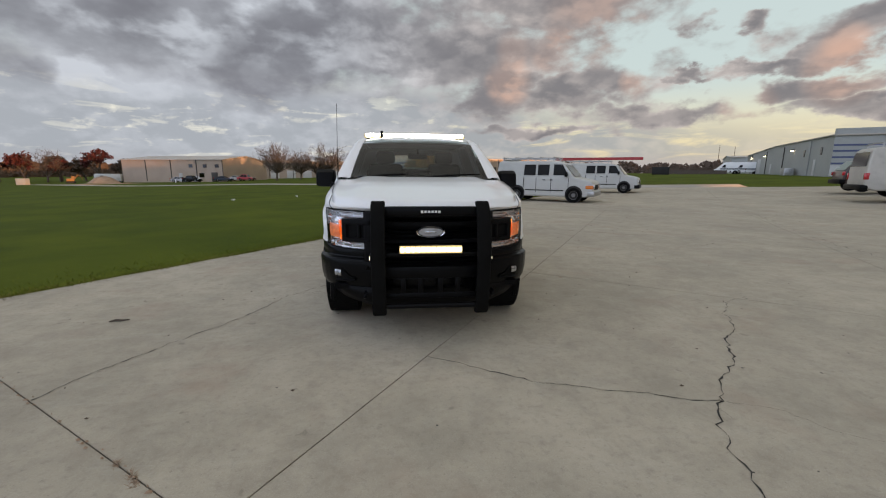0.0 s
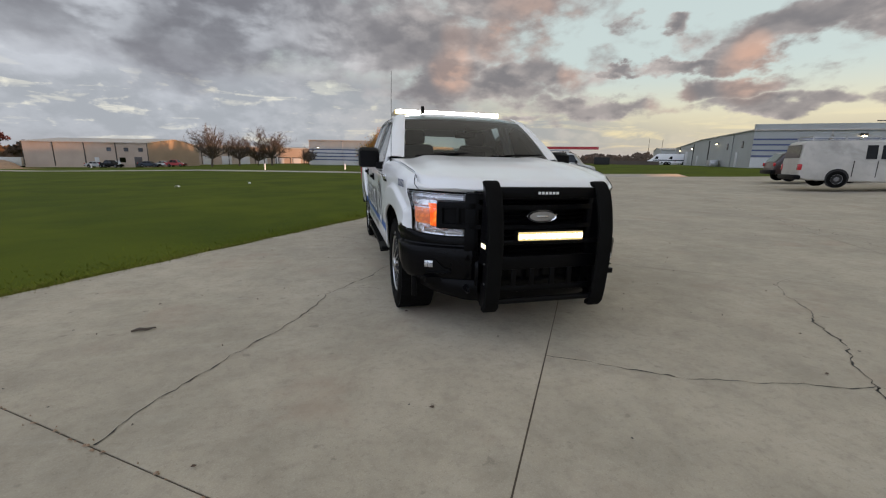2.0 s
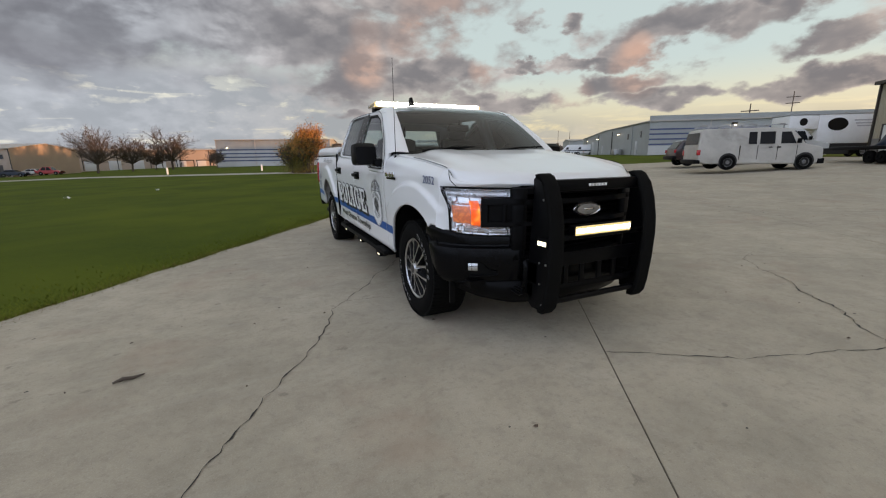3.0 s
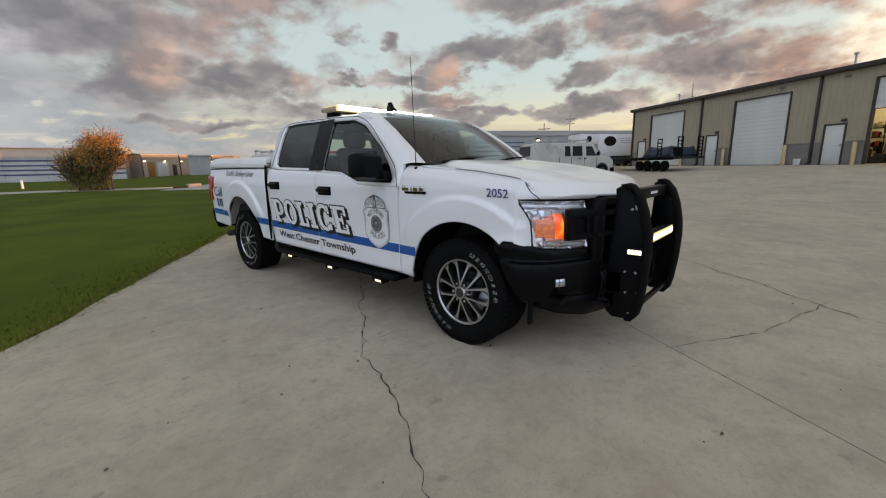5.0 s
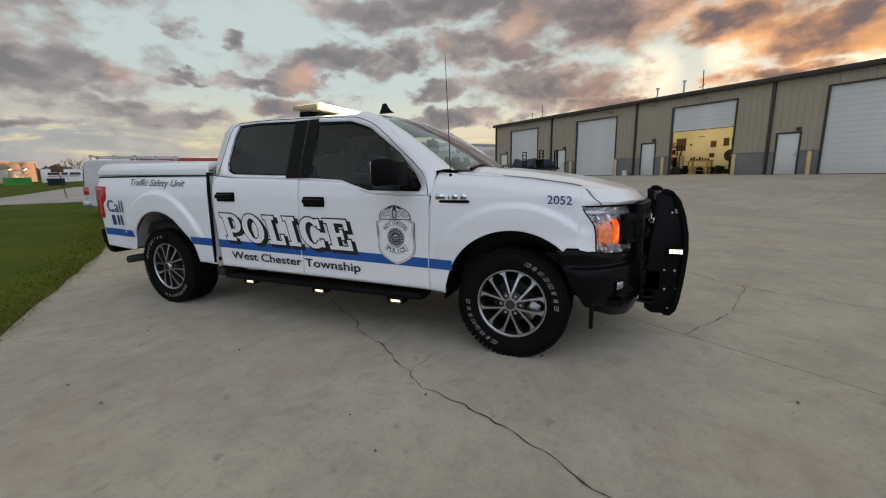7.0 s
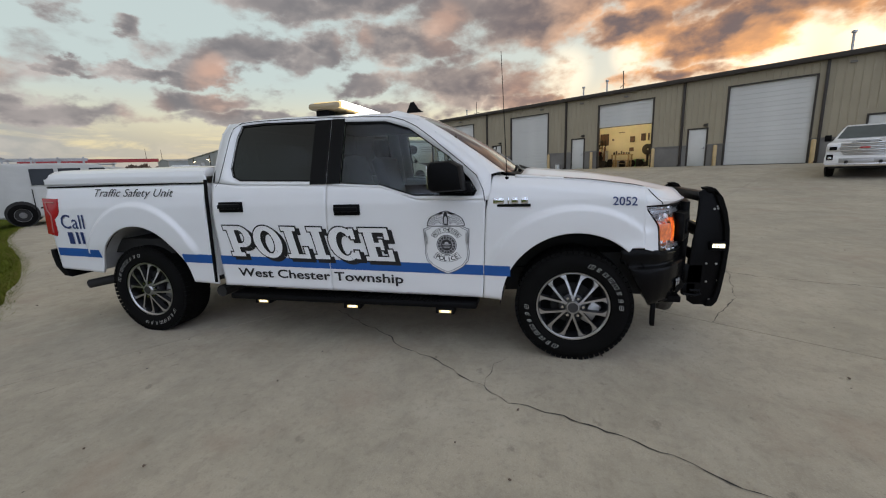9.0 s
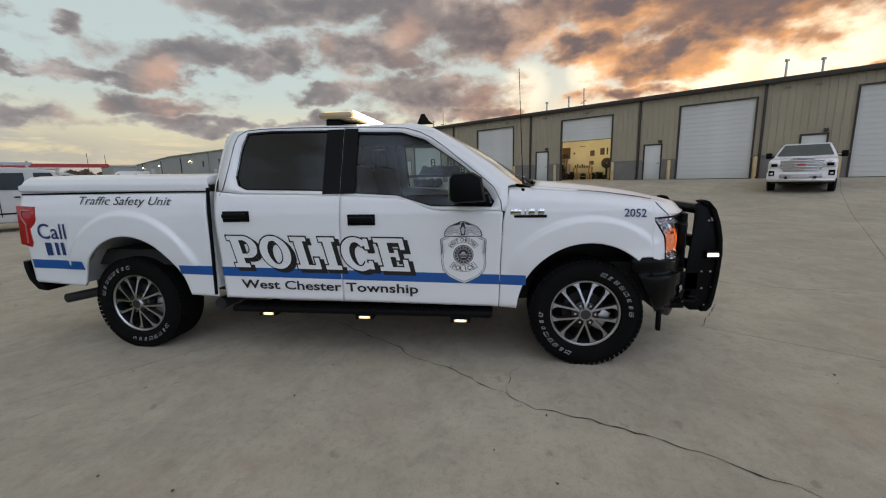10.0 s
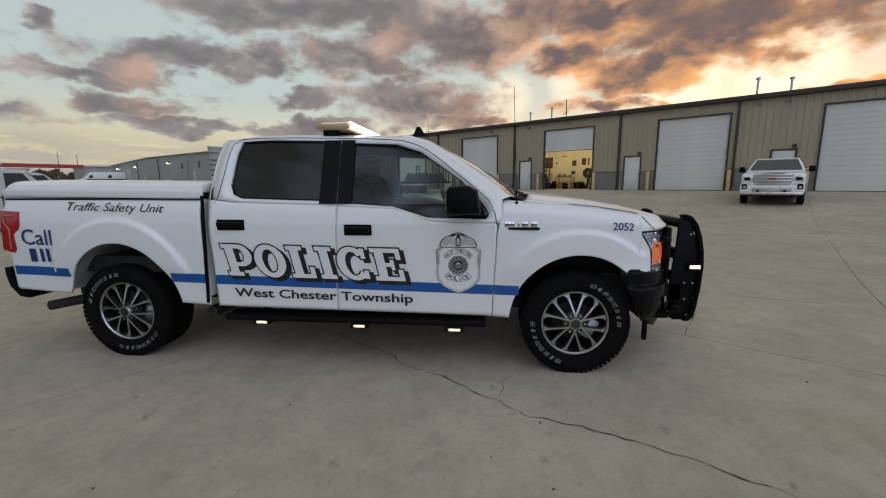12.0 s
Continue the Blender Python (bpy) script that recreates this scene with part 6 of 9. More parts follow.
# roof light bar
LB_Y, LB_Z = 1.935, 1.872
bm = boxes(((-0.71, LB_Y - 0.175, LB_Z), (0.71, LB_Y + 0.105, LB_Z + 0.052)), bevel=0.022)
lb = part("roof_light_bar", bm, mat("light_bar_dome", (0.42, 0.33, 0.20), 0.25, var=0.1, coat=0.5, bump=0), truck, "roof light bar with lit white LEDs")
# the upper strip glows in place of the glare over the bar
part("lens", boxes(((-0.700, LB_Y - 0.180, LB_Z + 0.003), (0.700, LB_Y - 0.150, LB_Z + 0.056)), ((-0.690, LB_Y - 0.150, LB_Z + 0.040), (0.690, LB_Y + 0.060, LB_Z + 0.057)), bevel=0.006), LED_HALO_LENS, lb, "lens glowing warm with the halo round the LEDs")
for k in range(14):
    x = -0.637 + k * 0.098
    bm = boxes(((x - 0.044, LB_Y - 0.185, LB_Z + 0.011), (x + 0.044, LB_Y - 0.160, LB_Z + 0.060)), bevel=0.004)
    part("led_cell", bm, LED_WHITE, lb, "lit white LED cell")
for s in (-1, 1):
    bm = boxes(((s * 0.62 - 0.05, LB_Y - 0.06, 1.80), (s * 0.62 + 0.05, LB_Y + 0.06, LB_Z)), bevel=0.01)
    part("mount_foot", bm, BLACK_PLASTIC, lb)

# cabin
part("dashboard", boxes(((-0.80, 0.50, 0.95), (0.80, 0.95, 1.26)), bevel=0.05), BLACK_PLASTIC, truck)
part("cabin_floor", boxes(((-0.88, 0.6, 0.60), (0.88, 2.82, 0.66))), DARK_METAL, truck)
for x in (-0.935, 0.91):
    part("door_lining", boxes(((x, 0.7, 0.66), (x + 0.025, 2.78, 1.20))), BLACK_PLASTIC, truck)
part("headliner", boxes(((-0.66, 1.28, 1.765), (0.66, 2.62, 1.78))), SEAT, truck)
for x in (-0.42, 0.42):
    bm = boxes(((x - 0.25, 1.18, 0.78), (x + 0.25, 1.70, 0.96)), bevel=0.05)
    seat = part("front_seat", bm, SEAT, truck, "dark grey cloth front seat")
    bm = bmesh.new()
    prism(bm, [(1.62, 0.90), (1.76, 0.90), (1.92, 1.48), (1.86, 1.52), (1.78, 1.50)], "x", x - 0.24, x + 0.24, 0.05)
    part("backrest", bm, SEAT, seat)
    bm = boxes(((x - 0.13, 1.83, 1.52), (x + 0.13, 1.93, 1.70)), bevel=0.04)
    part("headrest", bm, SEAT, seat)
bm = boxes(((-0.75, 2.20, 0.80), (0.75, 2.62, 0.98)), ((-0.75, 2.60, 0.95), (0.75, 2.76, 1.45)), bevel=0.05)
part("rear_bench", bm, SEAT, truck)
bm = bmesh.new()
lathe(bm, [(0.0, 0.175), (-0.014, 0.19), (0.0, 0.205), (0.014, 0.19), (0.0, 0.175)], 32, "y")
box(bm, (-0.18, -0.01, -0.02), (0.18, 0.01, 0.02))
for v in bm.verts:
    v.co = Matrix.Rotation(radians(-25), 3, "X") @ v.co + Vector((0.42, 1.06, 1.20))
part("steering_wheel", bm, BLACK_PLASTIC, truck)
bm = bmesh.new()
tube(bm, [(0.0, 0.98, 1.68), (0.0, 1.0, 1.60)], [0.012, 0.012], 6)
box(bm, (-0.12, 0.985, 1.56), (0.12, 1.01, 1.63), 0.015)
part("inside_mirror", bm, BLACK_PLASTIC, truck)
bm = boxes(((-0.16, 0.70, 1.26), (0.16, 0.95, 1.42)), bevel=0.03)
part("console_computer", bm, BLACK_PLASTIC, truck)

# ---------- the truck's lettering and stripe ----------
def decal(name, pts, faces, material, y0, y1, z0, z1, out=0.004, tilt=0.014, label="", fit=None, s=-1):
    """Lays flat writing on the flank: along from y0 back to y1 ahead, from z0 up to z1 at its first end."""
    xs, zs = [p[0] for p in fit or pts], [p[1] for p in fit or pts]
    ax, bx, az, bz = min(xs), max(xs), min(zs), max(zs)
    bm = bmesh.new()
    vs = []
    for px, pz in pts:
        u, v = (px - ax) / (bx - ax), (pz - az) / (bz - az)
        if s > 0:
            u = 1 - u
        y = y0 + (y1 - y0) * u
        z = z0 + (z1 - z0) * v + tilt * (y - y0)
        vs.append(bm.verts.new((s * (half(y, z) + out), y, z)))
    for f in faces:
        try:
            bm.faces.new([vs[i] for i in f])
        except ValueError:
            pass
    bmesh.ops.triangulate(bm, faces=bm.faces[:])
    for _ in range(2):
        long = [e for e in bm.edges if e.calc_length() > 0.06]
        if long:
            bmesh.ops.subdivide_edges(bm, edges=long, cuts=1)
            bmesh.ops.triangulate(bm, faces=[f for f in bm.faces if len(f.verts) > 3])
    for v in bm.verts:
        v.co.x = s * (half(v.co.y, v.co.z) + out)
    bmesh.ops.recalc_face_normals(bm, faces=bm.faces[:])
    return part(name, bm, material, truck, label)


def stripe_z(y):
    return lerp_table(y, [(0.4, 0.614), (2.81, 0.660), (4.66, 0.713)])


def both_sides(fn):
    for s in (-1, 1):
        fn(s)


def stripes(s):
    for y0, y1 in ((0.430, 0.648), (0.656, 1.797), (1.804, 2.822), (2.90, 3.196), (4.090, 4.60)):
        bm = bmesh.new()
        sheet(bm, lambda y, v: (s * (half(y, stripe_z(y) + 0.075 * v) + 0.0035), y + seam(y, stripe_z(y)), stripe_z(y) + 0.075 * v), steps(y0, y1, 10), steps(0, 1, 3))
        part("blue_stripe", bm, BLUE_VINYL, truck)


both_sides(stripes)


def slab_letters(grow):
    """The word POLICE in slab-serif capitals one unit high: points and faces; grow widens every stroke."""
    pts, faces = [], []

    def quad(corners):
        faces.append(tuple(range(len(pts), len(pts) + 4)))
        pts.extend(corners)

    def bar(x0, z0, x1, z1):
        quad([(x0 - grow, z0 - grow), (x1 + grow, z0 - grow), (x1 + grow, z1 + grow), (x0 - grow, z1 + grow)])

    def arc(cx, cz, rx, rz, tx, tz, a0, a1, n=24):
        for k in range(n):
            a, b = (radians(a0 + (a1 - a0) * i / n) for i in (k, k + 1))
            o, q = (rx + grow, rz + grow), (rx - tx - grow, rz - tz - grow)
            quad([(cx + o[0] * math.cos(a), cz + o[1] * math.sin(a)), (cx + q[0] * math.cos(a), cz + q[1] * math.sin(a)), (cx + q[0] * math.cos(b), cz + q[1] * math.sin(b)), (cx + o[0] * math.cos(b), cz + o[1] * math.sin(b))])

    def foot(x0, x1, z):
        bar(x0, z, x1, z + 0.13)

    # P
    bar(0.10, 0.13, 0.36, 0.87)
    foot(0.0, 0.48, 0.0)
    foot(0.0, 0.55, 0.87)
    arc(0.52, 0.655, 0.36, 0.345, 0.24, 0.15, -90, 90)
    bar(0.36, 0.31, 0.52, 0.44)
    # O
    arc(1.42, 0.5, 0.47, 0.52, 0.25, 0.15, 0, 360, 40)
    # L
    bar(2.10, 0.13, 2.36, 0.87)
    foot(2.0, 2.72, 0.0)
    foot(2.0, 2.48, 0.87)
    bar(2.58, 0.13, 2.72, 0.36)
    # I
    bar(2.98, 0.13, 3.24, 0.87)
    foot(2.87, 3.35, 0.0)
    foot(2.87, 3.35, 0.87)
    # C
    arc(3.93, 0.5, 0.47, 0.52, 0.25, 0.15, 38, 322, 34)
    bar(4.20, 0.66, 4.33, 0.98)
    bar(4.20, 0.04, 4.33, 0.30)
    # E
    bar(4.62, 0.13, 4.88, 0.87)
    foot(4.50, 5.36, 0.0)
    foot(4.50, 5.36, 0.87)
    bar(5.22, 0.13, 5.36, 0.36)
    bar(5.22, 0.66, 5.36, 0.87)
    bar(4.88, 0.44, 5.08, 0.56)
    bar(5.03, 0.34, 5.14, 0.66)
    return [(x - 0.20 * (z - 0.5), z) for x, z in pts], faces


PW, PB = slab_letters(0.0), slab_letters(0.042)


def layered(name, letters, material, out, label, s):
    """Lays the letters in thin layers, so that no two strokes share one plane."""
    pts, faces = letters
    bm = bmesh.new()
    xs, zs = [p[0] for p in PW[0]], [p[1] for p in PW[0]]
    ax, bx = min(xs), max(xs)
    for i, f in enumerate(faces):
        vs = []
        for q in f:
            u = (pts[q][0] - ax) / (bx - ax)
            u = u if s < 0 else 1 - u
            y = 2.748 + (1.278 - 2.748) * u
            z = 0.735 + 0.252 * pts[q][1] + 0.017 * (y - 2.748)
            vs.append(bm.verts.new((s * (half(y, z) + out + 0.00025 * (i % 7)), y, z)))
        bm.faces.new(vs)
    bmesh.ops.recalc_face_normals(bm, faces=bm.faces[:])
    return part(name, bm, material, truck, label)


def police(s):
    low = [(x + 0.11, z - 0.085) for x, z in PB[0]]
    layered("police_lettering_shadow", (low, PB[1]), BLACK_VINYL, 0.0040, "black drop shadow of the lettering", s)
    layered("police_lettering_edge", PB, BLACK_VINYL, 0.0065, "", s)
    layered("police_lettering", PW, WHITE_VINYL, 0.0090, "white slab lettering POLICE", s)


both_sides(police)
both_sides(lambda s: decal("township_lettering", *words("West Chester Township", 1.0, 0.0, 0.018), BLACK_VINYL, 2.672, 1.228, 0.536, 0.632, 0.006, 0.016, "black lettering West Chester Township", None, s))
both_sides(lambda s: decal("unit_lettering", *words("Traffic Safety Unit", 1.0, 0.25, 0.0), BLACK_VINYL, 4.045, 3.20, 1.226, 1.312, 0.006, 0.020, "black italic lettering Traffic Safety Unit", None, s))
both_sides(lambda s: decal("call_lettering", *words("Call", 1.0, 0.0, 0.004), NAVY_VINYL, 4.475, 4.205, 0.965, 1.095, 0.006, 0.02, "navy lettering Call", None, s))


def number_bars(s):
    for y in (4.40, 4.318, 4.262):
        bm = bmesh.new()
        sheet(bm, lambda yy, z: (s * (half(yy, z) + 0.006), yy, z), steps(y - (0.03 if y > 4.35 else 0.016), y + (0.03 if y > 4.35 else 0.016), 2), steps(0.822, 0.932, 3))
        part("number_bar", bm, NAVY_VINYL, truck)


both_sides(number_bars)
both_sides(lambda s: decal("unit_number", *words("2052", 1.0, 0.0, 0.01), NAVY_VINYL, -0.232, -0.386, 1.106, 1.163, 0.006, 0.05, "navy unit number 2052", None, s))


def model_badge(s):
    x = half(0.42, 1.13)
    bm = boxes(((min(s * (x - 0.004), s * (x + 0.006)), 0.292, 1.108), (max(s * (x - 0.004), s * (x + 0.006)), 0.555, 1.128)), bevel=0.003)
    b = part("model_badge", bm, BLACK_GLOSS, truck, "chrome model badge, plain")
    for k, w in ((0.47, 0.075), (0.435, 0.012), (0.375, 0.045), (0.31, 0.045)):
        bm = boxes(((min(s * (x - 0.004), s * (x + 0.010)), k, 1.130), (max(s * (x - 0.004), s * (x + 0.010)), k + w, 1.172)), bevel=0.004)
        part("badge_block", bm, CHROME, b)


both_sides(model_badge)


# the shield on the front door
def shield(s):
    cy, cz = 0.880, 0.862
    right = [(0.0, -0.240), (0.055, -0.218), (0.115, -0.184), (0.155, -0.135), (0.166, -0.075), (0.156, -0.010), (0.147, 0.040), (0.152, 0.070), (0.168, 0.096), (0.130, 0.112), (0.108, 0.128)]
    pts = right + [(-x, z) for x, z in reversed(right[1:])]

    def raw(name, verts, faces, material, out, parent):
        """Lays flat shapes on the door; along runs in reading direction from the shield's middle."""
        bm = bmesh.new()
        vs = []
        for u, z in verts:
            y = cy + u * s
            vs.append(bm.verts.new((s * (half(y, cz + z) + out), y, cz + z)))
        for f in faces:
            try:
                bm.faces.new([vs[i] for i in f])
            except ValueError:
                pass
        bmesh.ops.recalc_face_normals(bm, faces=bm.faces[:])
        return part(name, bm, material, parent)

    def flat(name, outline, material, out, grow=1.0, label="", parent=truck):
        bm = bmesh.new()
        mz = -0.03
        vs = [bm.verts.new((0, cy + x * grow, cz + mz + (z - mz) * grow)) for x, z in outline]
        f = bm.faces.new(vs)
        bmesh.ops.triangulate(bm, faces=[f])
        for _ in range(2):
            bmesh.ops.subdivide_edges(bm, edges=[e for e in bm.edges if e.calc_length() > 0.05], cuts=1)
            bmesh.ops.triangulate(bm, faces=[q for q in bm.faces if len(q.verts) > 3])
        for v in bm.verts:
            v.co.x = s * (half(v.co.y, v.co.z) + out)
        return part(name, bm, material, parent, label)

    def arc_band(r0, r1, a0, a1, c=-0.02, n=18):
        verts, faces = [], []
        for a in steps(radians(a0), radians(a1), n):
            verts += [(r0 * math.cos(a), c + r0 * math.sin(a)), (r1 * math.cos(a), c + r1 * math.sin(a))]
        for i in range(n):
            faces.append((2 * i, 2 * i + 1, 2 * i + 3, 2 * i + 2))
        return verts, faces

    def arc_words(text, size, r, a0, a1, c, below):
        """Writing bent along a circle, letter by letter."""
        verts, faces = [], []
        for i, ch in enumerate(text):
            if ch == " ":
                continue
            pt, fc = words(ch, size, 0.0, size * 0.02)
            w = max(p[0] for p in pt) - min(p[0] for p in pt)
            lo = min(p[0] for p in pt)
            a = radians(a0 + (a1 - a0) * (i + 0.5) / len(text))
            t = a - math.pi / 2 if not below else a + math.pi / 2
            k = len(verts)
            for x, z in pt:
                x, z = x - lo - w / 2, z - size * 0.35
                verts.append((r * math.cos(a) + x * math.cos(t) - z * math.sin(t), c + r * math.sin(a) + x * math.sin(t) + z * math.cos(t)))
            faces += [tuple(k + j for j in f) for f in fc]
        return verts, faces

    base = flat("shield_edge", pts, SHIELD_LINE, 0.0050, 1.0, "silver and black police shield decal")
    flat("shield_field", pts, SHIELD_GREY, 0.0058, 0.975, "", base)
    flat("shield_line", pts, SHIELD_LINE, 0.0064, 0.925, "", base)
    flat("shield_inner", pts, WHITE_VINYL, 0.0070, 0.908, "", base)
    disc = [(0.074 * math.cos(a), -0.02 + 0.074 * math.sin(a)) for a in steps(0, 2 * math.pi, 30)[:-1]]
    for mt, out, g in ((BLACK_VINYL, 0.0080, 1.0), (GREY_VINYL, 0.0086, 0.93), (BLACK_VINYL, 0.0092, 0.86), (GREY_VINYL, 0.0098, 0.62), (BLACK_VINYL, 0.0104, 0.57)):
        flat("seal", [(x * g, -0.02 + (z + 0.02) * g) for x, z in disc], mt, out, 1.0, "", base)
    # a rising sun over fields inside the seal
    raw("seal_sun", *arc_band(0.001, 0.016, 0, 180, -0.012, 10), GREY_VINYL, 0.0110, base)
    for k, z in enumerate((-0.018, -0.030, -0.042)):
        w = 0.034 - 0.006 * k
        raw("seal_field", [(-w, z), (w, z), (w, z + 0.004), (-w, z + 0.004)], [(0, 1, 2, 3)], GREY_VINYL, 0.0110, base)
    for k in range(16):
        a = 2 * math.pi * k / 16
        c, d = math.cos(a), math.sin(a)
        raw("seal_dash", [(0.048 * c - 0.003 * d, -0.02 + 0.048 * d + 0.003 * c), (0.048 * c + 0.003 * d, -0.02 + 0.048 * d - 0.003 * c), (0.060 * c + 0.003 * d, -0.02 + 0.060 * d - 0.003 * c), (0.060 * c - 0.003 * d, -0.02 + 0.060 * d + 0.003 * c)], [(0, 1, 2, 3)], GREY_VINYL, 0.0100, base)
    # bent ribbons with their writing
    for (r0, r1, a0, a1, c) in ((0.092, 0.132, 32, 148, -0.02), (0.118, 0.168, 232, 308, 0.02)):
        raw("ribbon", *arc_band(r0, r1, a0, a1, c), BLACK_VINYL, 0.0088, base)
        raw("ribbon", *arc_band(r0 + 0.003, r1 - 0.003, a0 + 1.4, a1 - 1.4, c), WHITE_VINYL, 0.0096, base)
    raw("shield_lettering", *arc_words("WEST CHESTER", 0.034, 0.112, 145, 35, -0.02, False), BLACK_VINYL, 0.0106, base)
    raw("shield_lettering", *arc_words("POLICE", 0.047, 0.143, 236, 304, 0.02, True), BLACK_VINYL, 0.0106, base)
    # spread eagle over the shield
    wing = [(0.0, 0.116), (0.100, 0.114), (0.138, 0.118), (0.136, 0.140), (0.124, 0.168), (0.100, 0.190), (0.068, 0.202), (0.040, 0.200), (0.022, 0.206), (0.014, 0.226)]
    bird = wing + [(-x, z) for x, z in reversed(wing[1:])]
    flat("bird", bird, BLACK_VINYL, 0.0076, 1.0, "", base)
    flat("bird_field", [(x * 0.95, 0.175 + (z - 0.175) * 0.90) for x, z in bird], SHIELD_GREY, 0.0082, 1.0, "", base)
    for k in (-1, 1):
        for i, r in enumerate((0.024, 0.036, 0.048, 0.060, 0.071)):
            verts, faces = arc_band(r, r + 0.0026, 8, 168, 0.122)
            raw("feather", [(k * (0.058 - x), z) for x, z in verts], faces, BLACK_VINYL, 0.0088, base)
        for i in range(9):
            t = radians(12 + 18 * i)
            c, d = math.cos(t), math.sin(t)
            raw("feather", [(k * (0.058 + 0.022 * c - 0.001 * d), 0.122 + 0.022 * d + 0.001 * c), (k * (0.058 + 0.022 * c + 0.001 * d), 0.122 + 0.022 * d - 0.001 * c), (k * (0.058 + 0.070 * c + 0.001 * d), 0.122 + 0.070 * d - 0.001 * c), (k * (0.058 + 0.070 * c - 0.001 * d), 0.122 + 0.070 * d + 0.001 * c)], [(0, 1, 2, 3)], SHIELD_LINE, 0.0086, base)
    raw("bird_body", [(-0.016, 0.125), (0.016, 0.125), (0.020, 0.175), (0.009, 0.218), (-0.009, 0.218), (-0.020, 0.175)], [(0, 1, 2, 3, 4, 5)], BLACK_VINYL, 0.0090, base)
    raw("bird_breast", [(-0.009, 0.135), (0.009, 0.135), (0.012, 0.175), (0.0, 0.190), (-0.012, 0.175)], [(0, 1, 2, 3, 4)], GREY_VINYL, 0.0096, base)


both_sides(shield)


# ---------- halls round the yard ----------
# pale hall with blue bands, north-east of the yard
hc = hall("warehouse", pose(49.6, 38.2, 1.30, 0, 0, -35.5), 46.0, 62.0, 4.6, GREY_WALL, "long grey metal warehouse with dark blue bands", 0.5,
          roof=ROOF_METAL)
part("parapet", boxes(((-0.1, -0.12, 1.2), (46.1, 0.0, 5.35)), ((-0.1, 0.0, 4.4), (46.1, 0.25, 5.35))), GREY_WALL, hc)
part("pale_base", boxes(((-0.1, -0.14, 0.0), (46.1, -0.12, 1.25))), LIGHT_WALL, hc)
for z in (1.35, 2.05, 2.75, 3.40):
    part("band", boxes(((-0.1, -0.15, z), (46.1, -0.12, z + 0.20))), BLUE_BAND, hc)
for y in (9.0, 24.0, 38.0, 55.0):
    part("downspout", boxes(((-0.12, y, 0), (-0.01, y + 0.18, 4.6))), DARK_TRIM if y > 20 else GREY_WALL, hc)
for y in (18.0, 39.0, 54.0):
    lm = part("wall_lamp", boxes(((-0.40, y - 0.18, 3.75), (0.0, y + 0.18, 3.95)), bevel=0.03), DARK_TRIM, hc)
    part("bulb", boxes(((-0.40, y - 0.15, 3.66), (-0.10, y + 0.15, 3.74)), bevel=0.02), LAMP_WARM, lm)
lm = part("wall_lamp", boxes(((10.2, -0.5, 3.9), (10.8, -0.14, 4.2)), bevel=0.03), DARK_TRIM, hc)
part("bulb", boxes(((10.32, -0.60, 3.70), (10.68, -0.25, 3.86)), bevel=0.04), LAMP_WARM, lm)
for y, w, h in ((44.0, 3.2, 3.3), (33.0, 1.0, 2.1), (6.0, 1.0, 2.1)):
    part("side_door", boxes(((-0.06, y, 0), (0.0, y + w, h)), bevel=0.01), LIGHT_WALL, hc)
for y in (4.0, 11.5):
    win = part("window", boxes(((-0.06, y, 2.6), (0.0, y + 0.7, 3.5)), bevel=0.01), DARK_TRIM, hc)
    part("pane", boxes(((-0.075, y + 0.08, 2.7), (-0.06, y + 0.62, 3.4))), GLASS_DARK, win)
part("air_unit", boxes(((-1.6, 14.0, -0.2), (-0.4, 16.5, 1.1)), bevel=0.05), STEEL, hc)

hall("warehouse", pose(101.5, 112.0, 2.2, 0, 0, -35.5), 40.0, 22.0, 4.4, GREY_WALL, "low grey warehouse far behind the yard", 0.8)
# beige two-storey hall over the lawn, its top in the last sun
hall("office_hall", pose(-80.0, 125.2, -1.55, 0, 0, -16.8), 33.2, 20.0, 6.0, BEIGE_WALL, "beige metal hall with a shallow gable across the lawn", 1.3,
     doors=((19.0, 1.2, 2.3, LIGHT_WALL), (29.5, 2.0, 2.6, DARK_TRIM), (24.0, 1.8, 1.6, LIGHT_WALL)), windows=((22.5, 3.9, 1.2, 0.9), (27.0, 3.9, 1.2, 0.9), (30.8, 3.9, 1.2, 0.9), (25.6, 1.2, 1.6, 1.2)))
# long hall far behind the bare trees
hall("warehouse", pose(-58.0, 160.0, -1.2, 0, 0, 8.0), 52.0, 25.0, 6.4, BEIGE_WALL, "long beige warehouse far behind bare trees", 0.8, doors=[(3.0 + 6 * k, 3.2, 3.0, LIGHT_WALL) for k in range(8)])
for k in range(5):
    sh = thing("carport", pose(-27.0 + 4.6 * k, 150.0 + 0.6 * k, -0.8, 0, 0, 8.0), "low dark open carport before the warehouse", "carport", "carports")
    part("canopy", boxes(((0, 0, 2.3), (4.2, 2.0, 2.6))), DARK_TRIM, sh)
    for x in (0.1, 3.9):
        part("post", boxes(((x, 0.1, -0.6), (x + 0.25, 0.4, 2.3))), DARK_TRIM, sh)
# banded hall behind the orange tree
hb = hall("warehouse", pose(-9.2, 111.5, 0.0, 0, 0, -15.0), 26.8, 24.0, 6.2, GREY_WALL, "grey warehouse with blue bands behind the autumn tree", 0.5, lamps=((2.5, 0.0, 4.4),))
part("pale_base", boxes(((-0.05, -0.08, 0.0), (26.85, -0.0, 4.0))), LIGHT_WALL, hb)
for z in (1.15, 2.0, 2.85, 3.75):
    part("band", boxes(((-0.05, -0.16, z), (26.85, -0.08, z + 0.26))), BLUE_BAND, hb)
part("air_unit", boxes(((17.5, -1.6, -0.3), (19.2, -0.5, 1.2)), bevel=0.08), DARK_TRIM, hb)
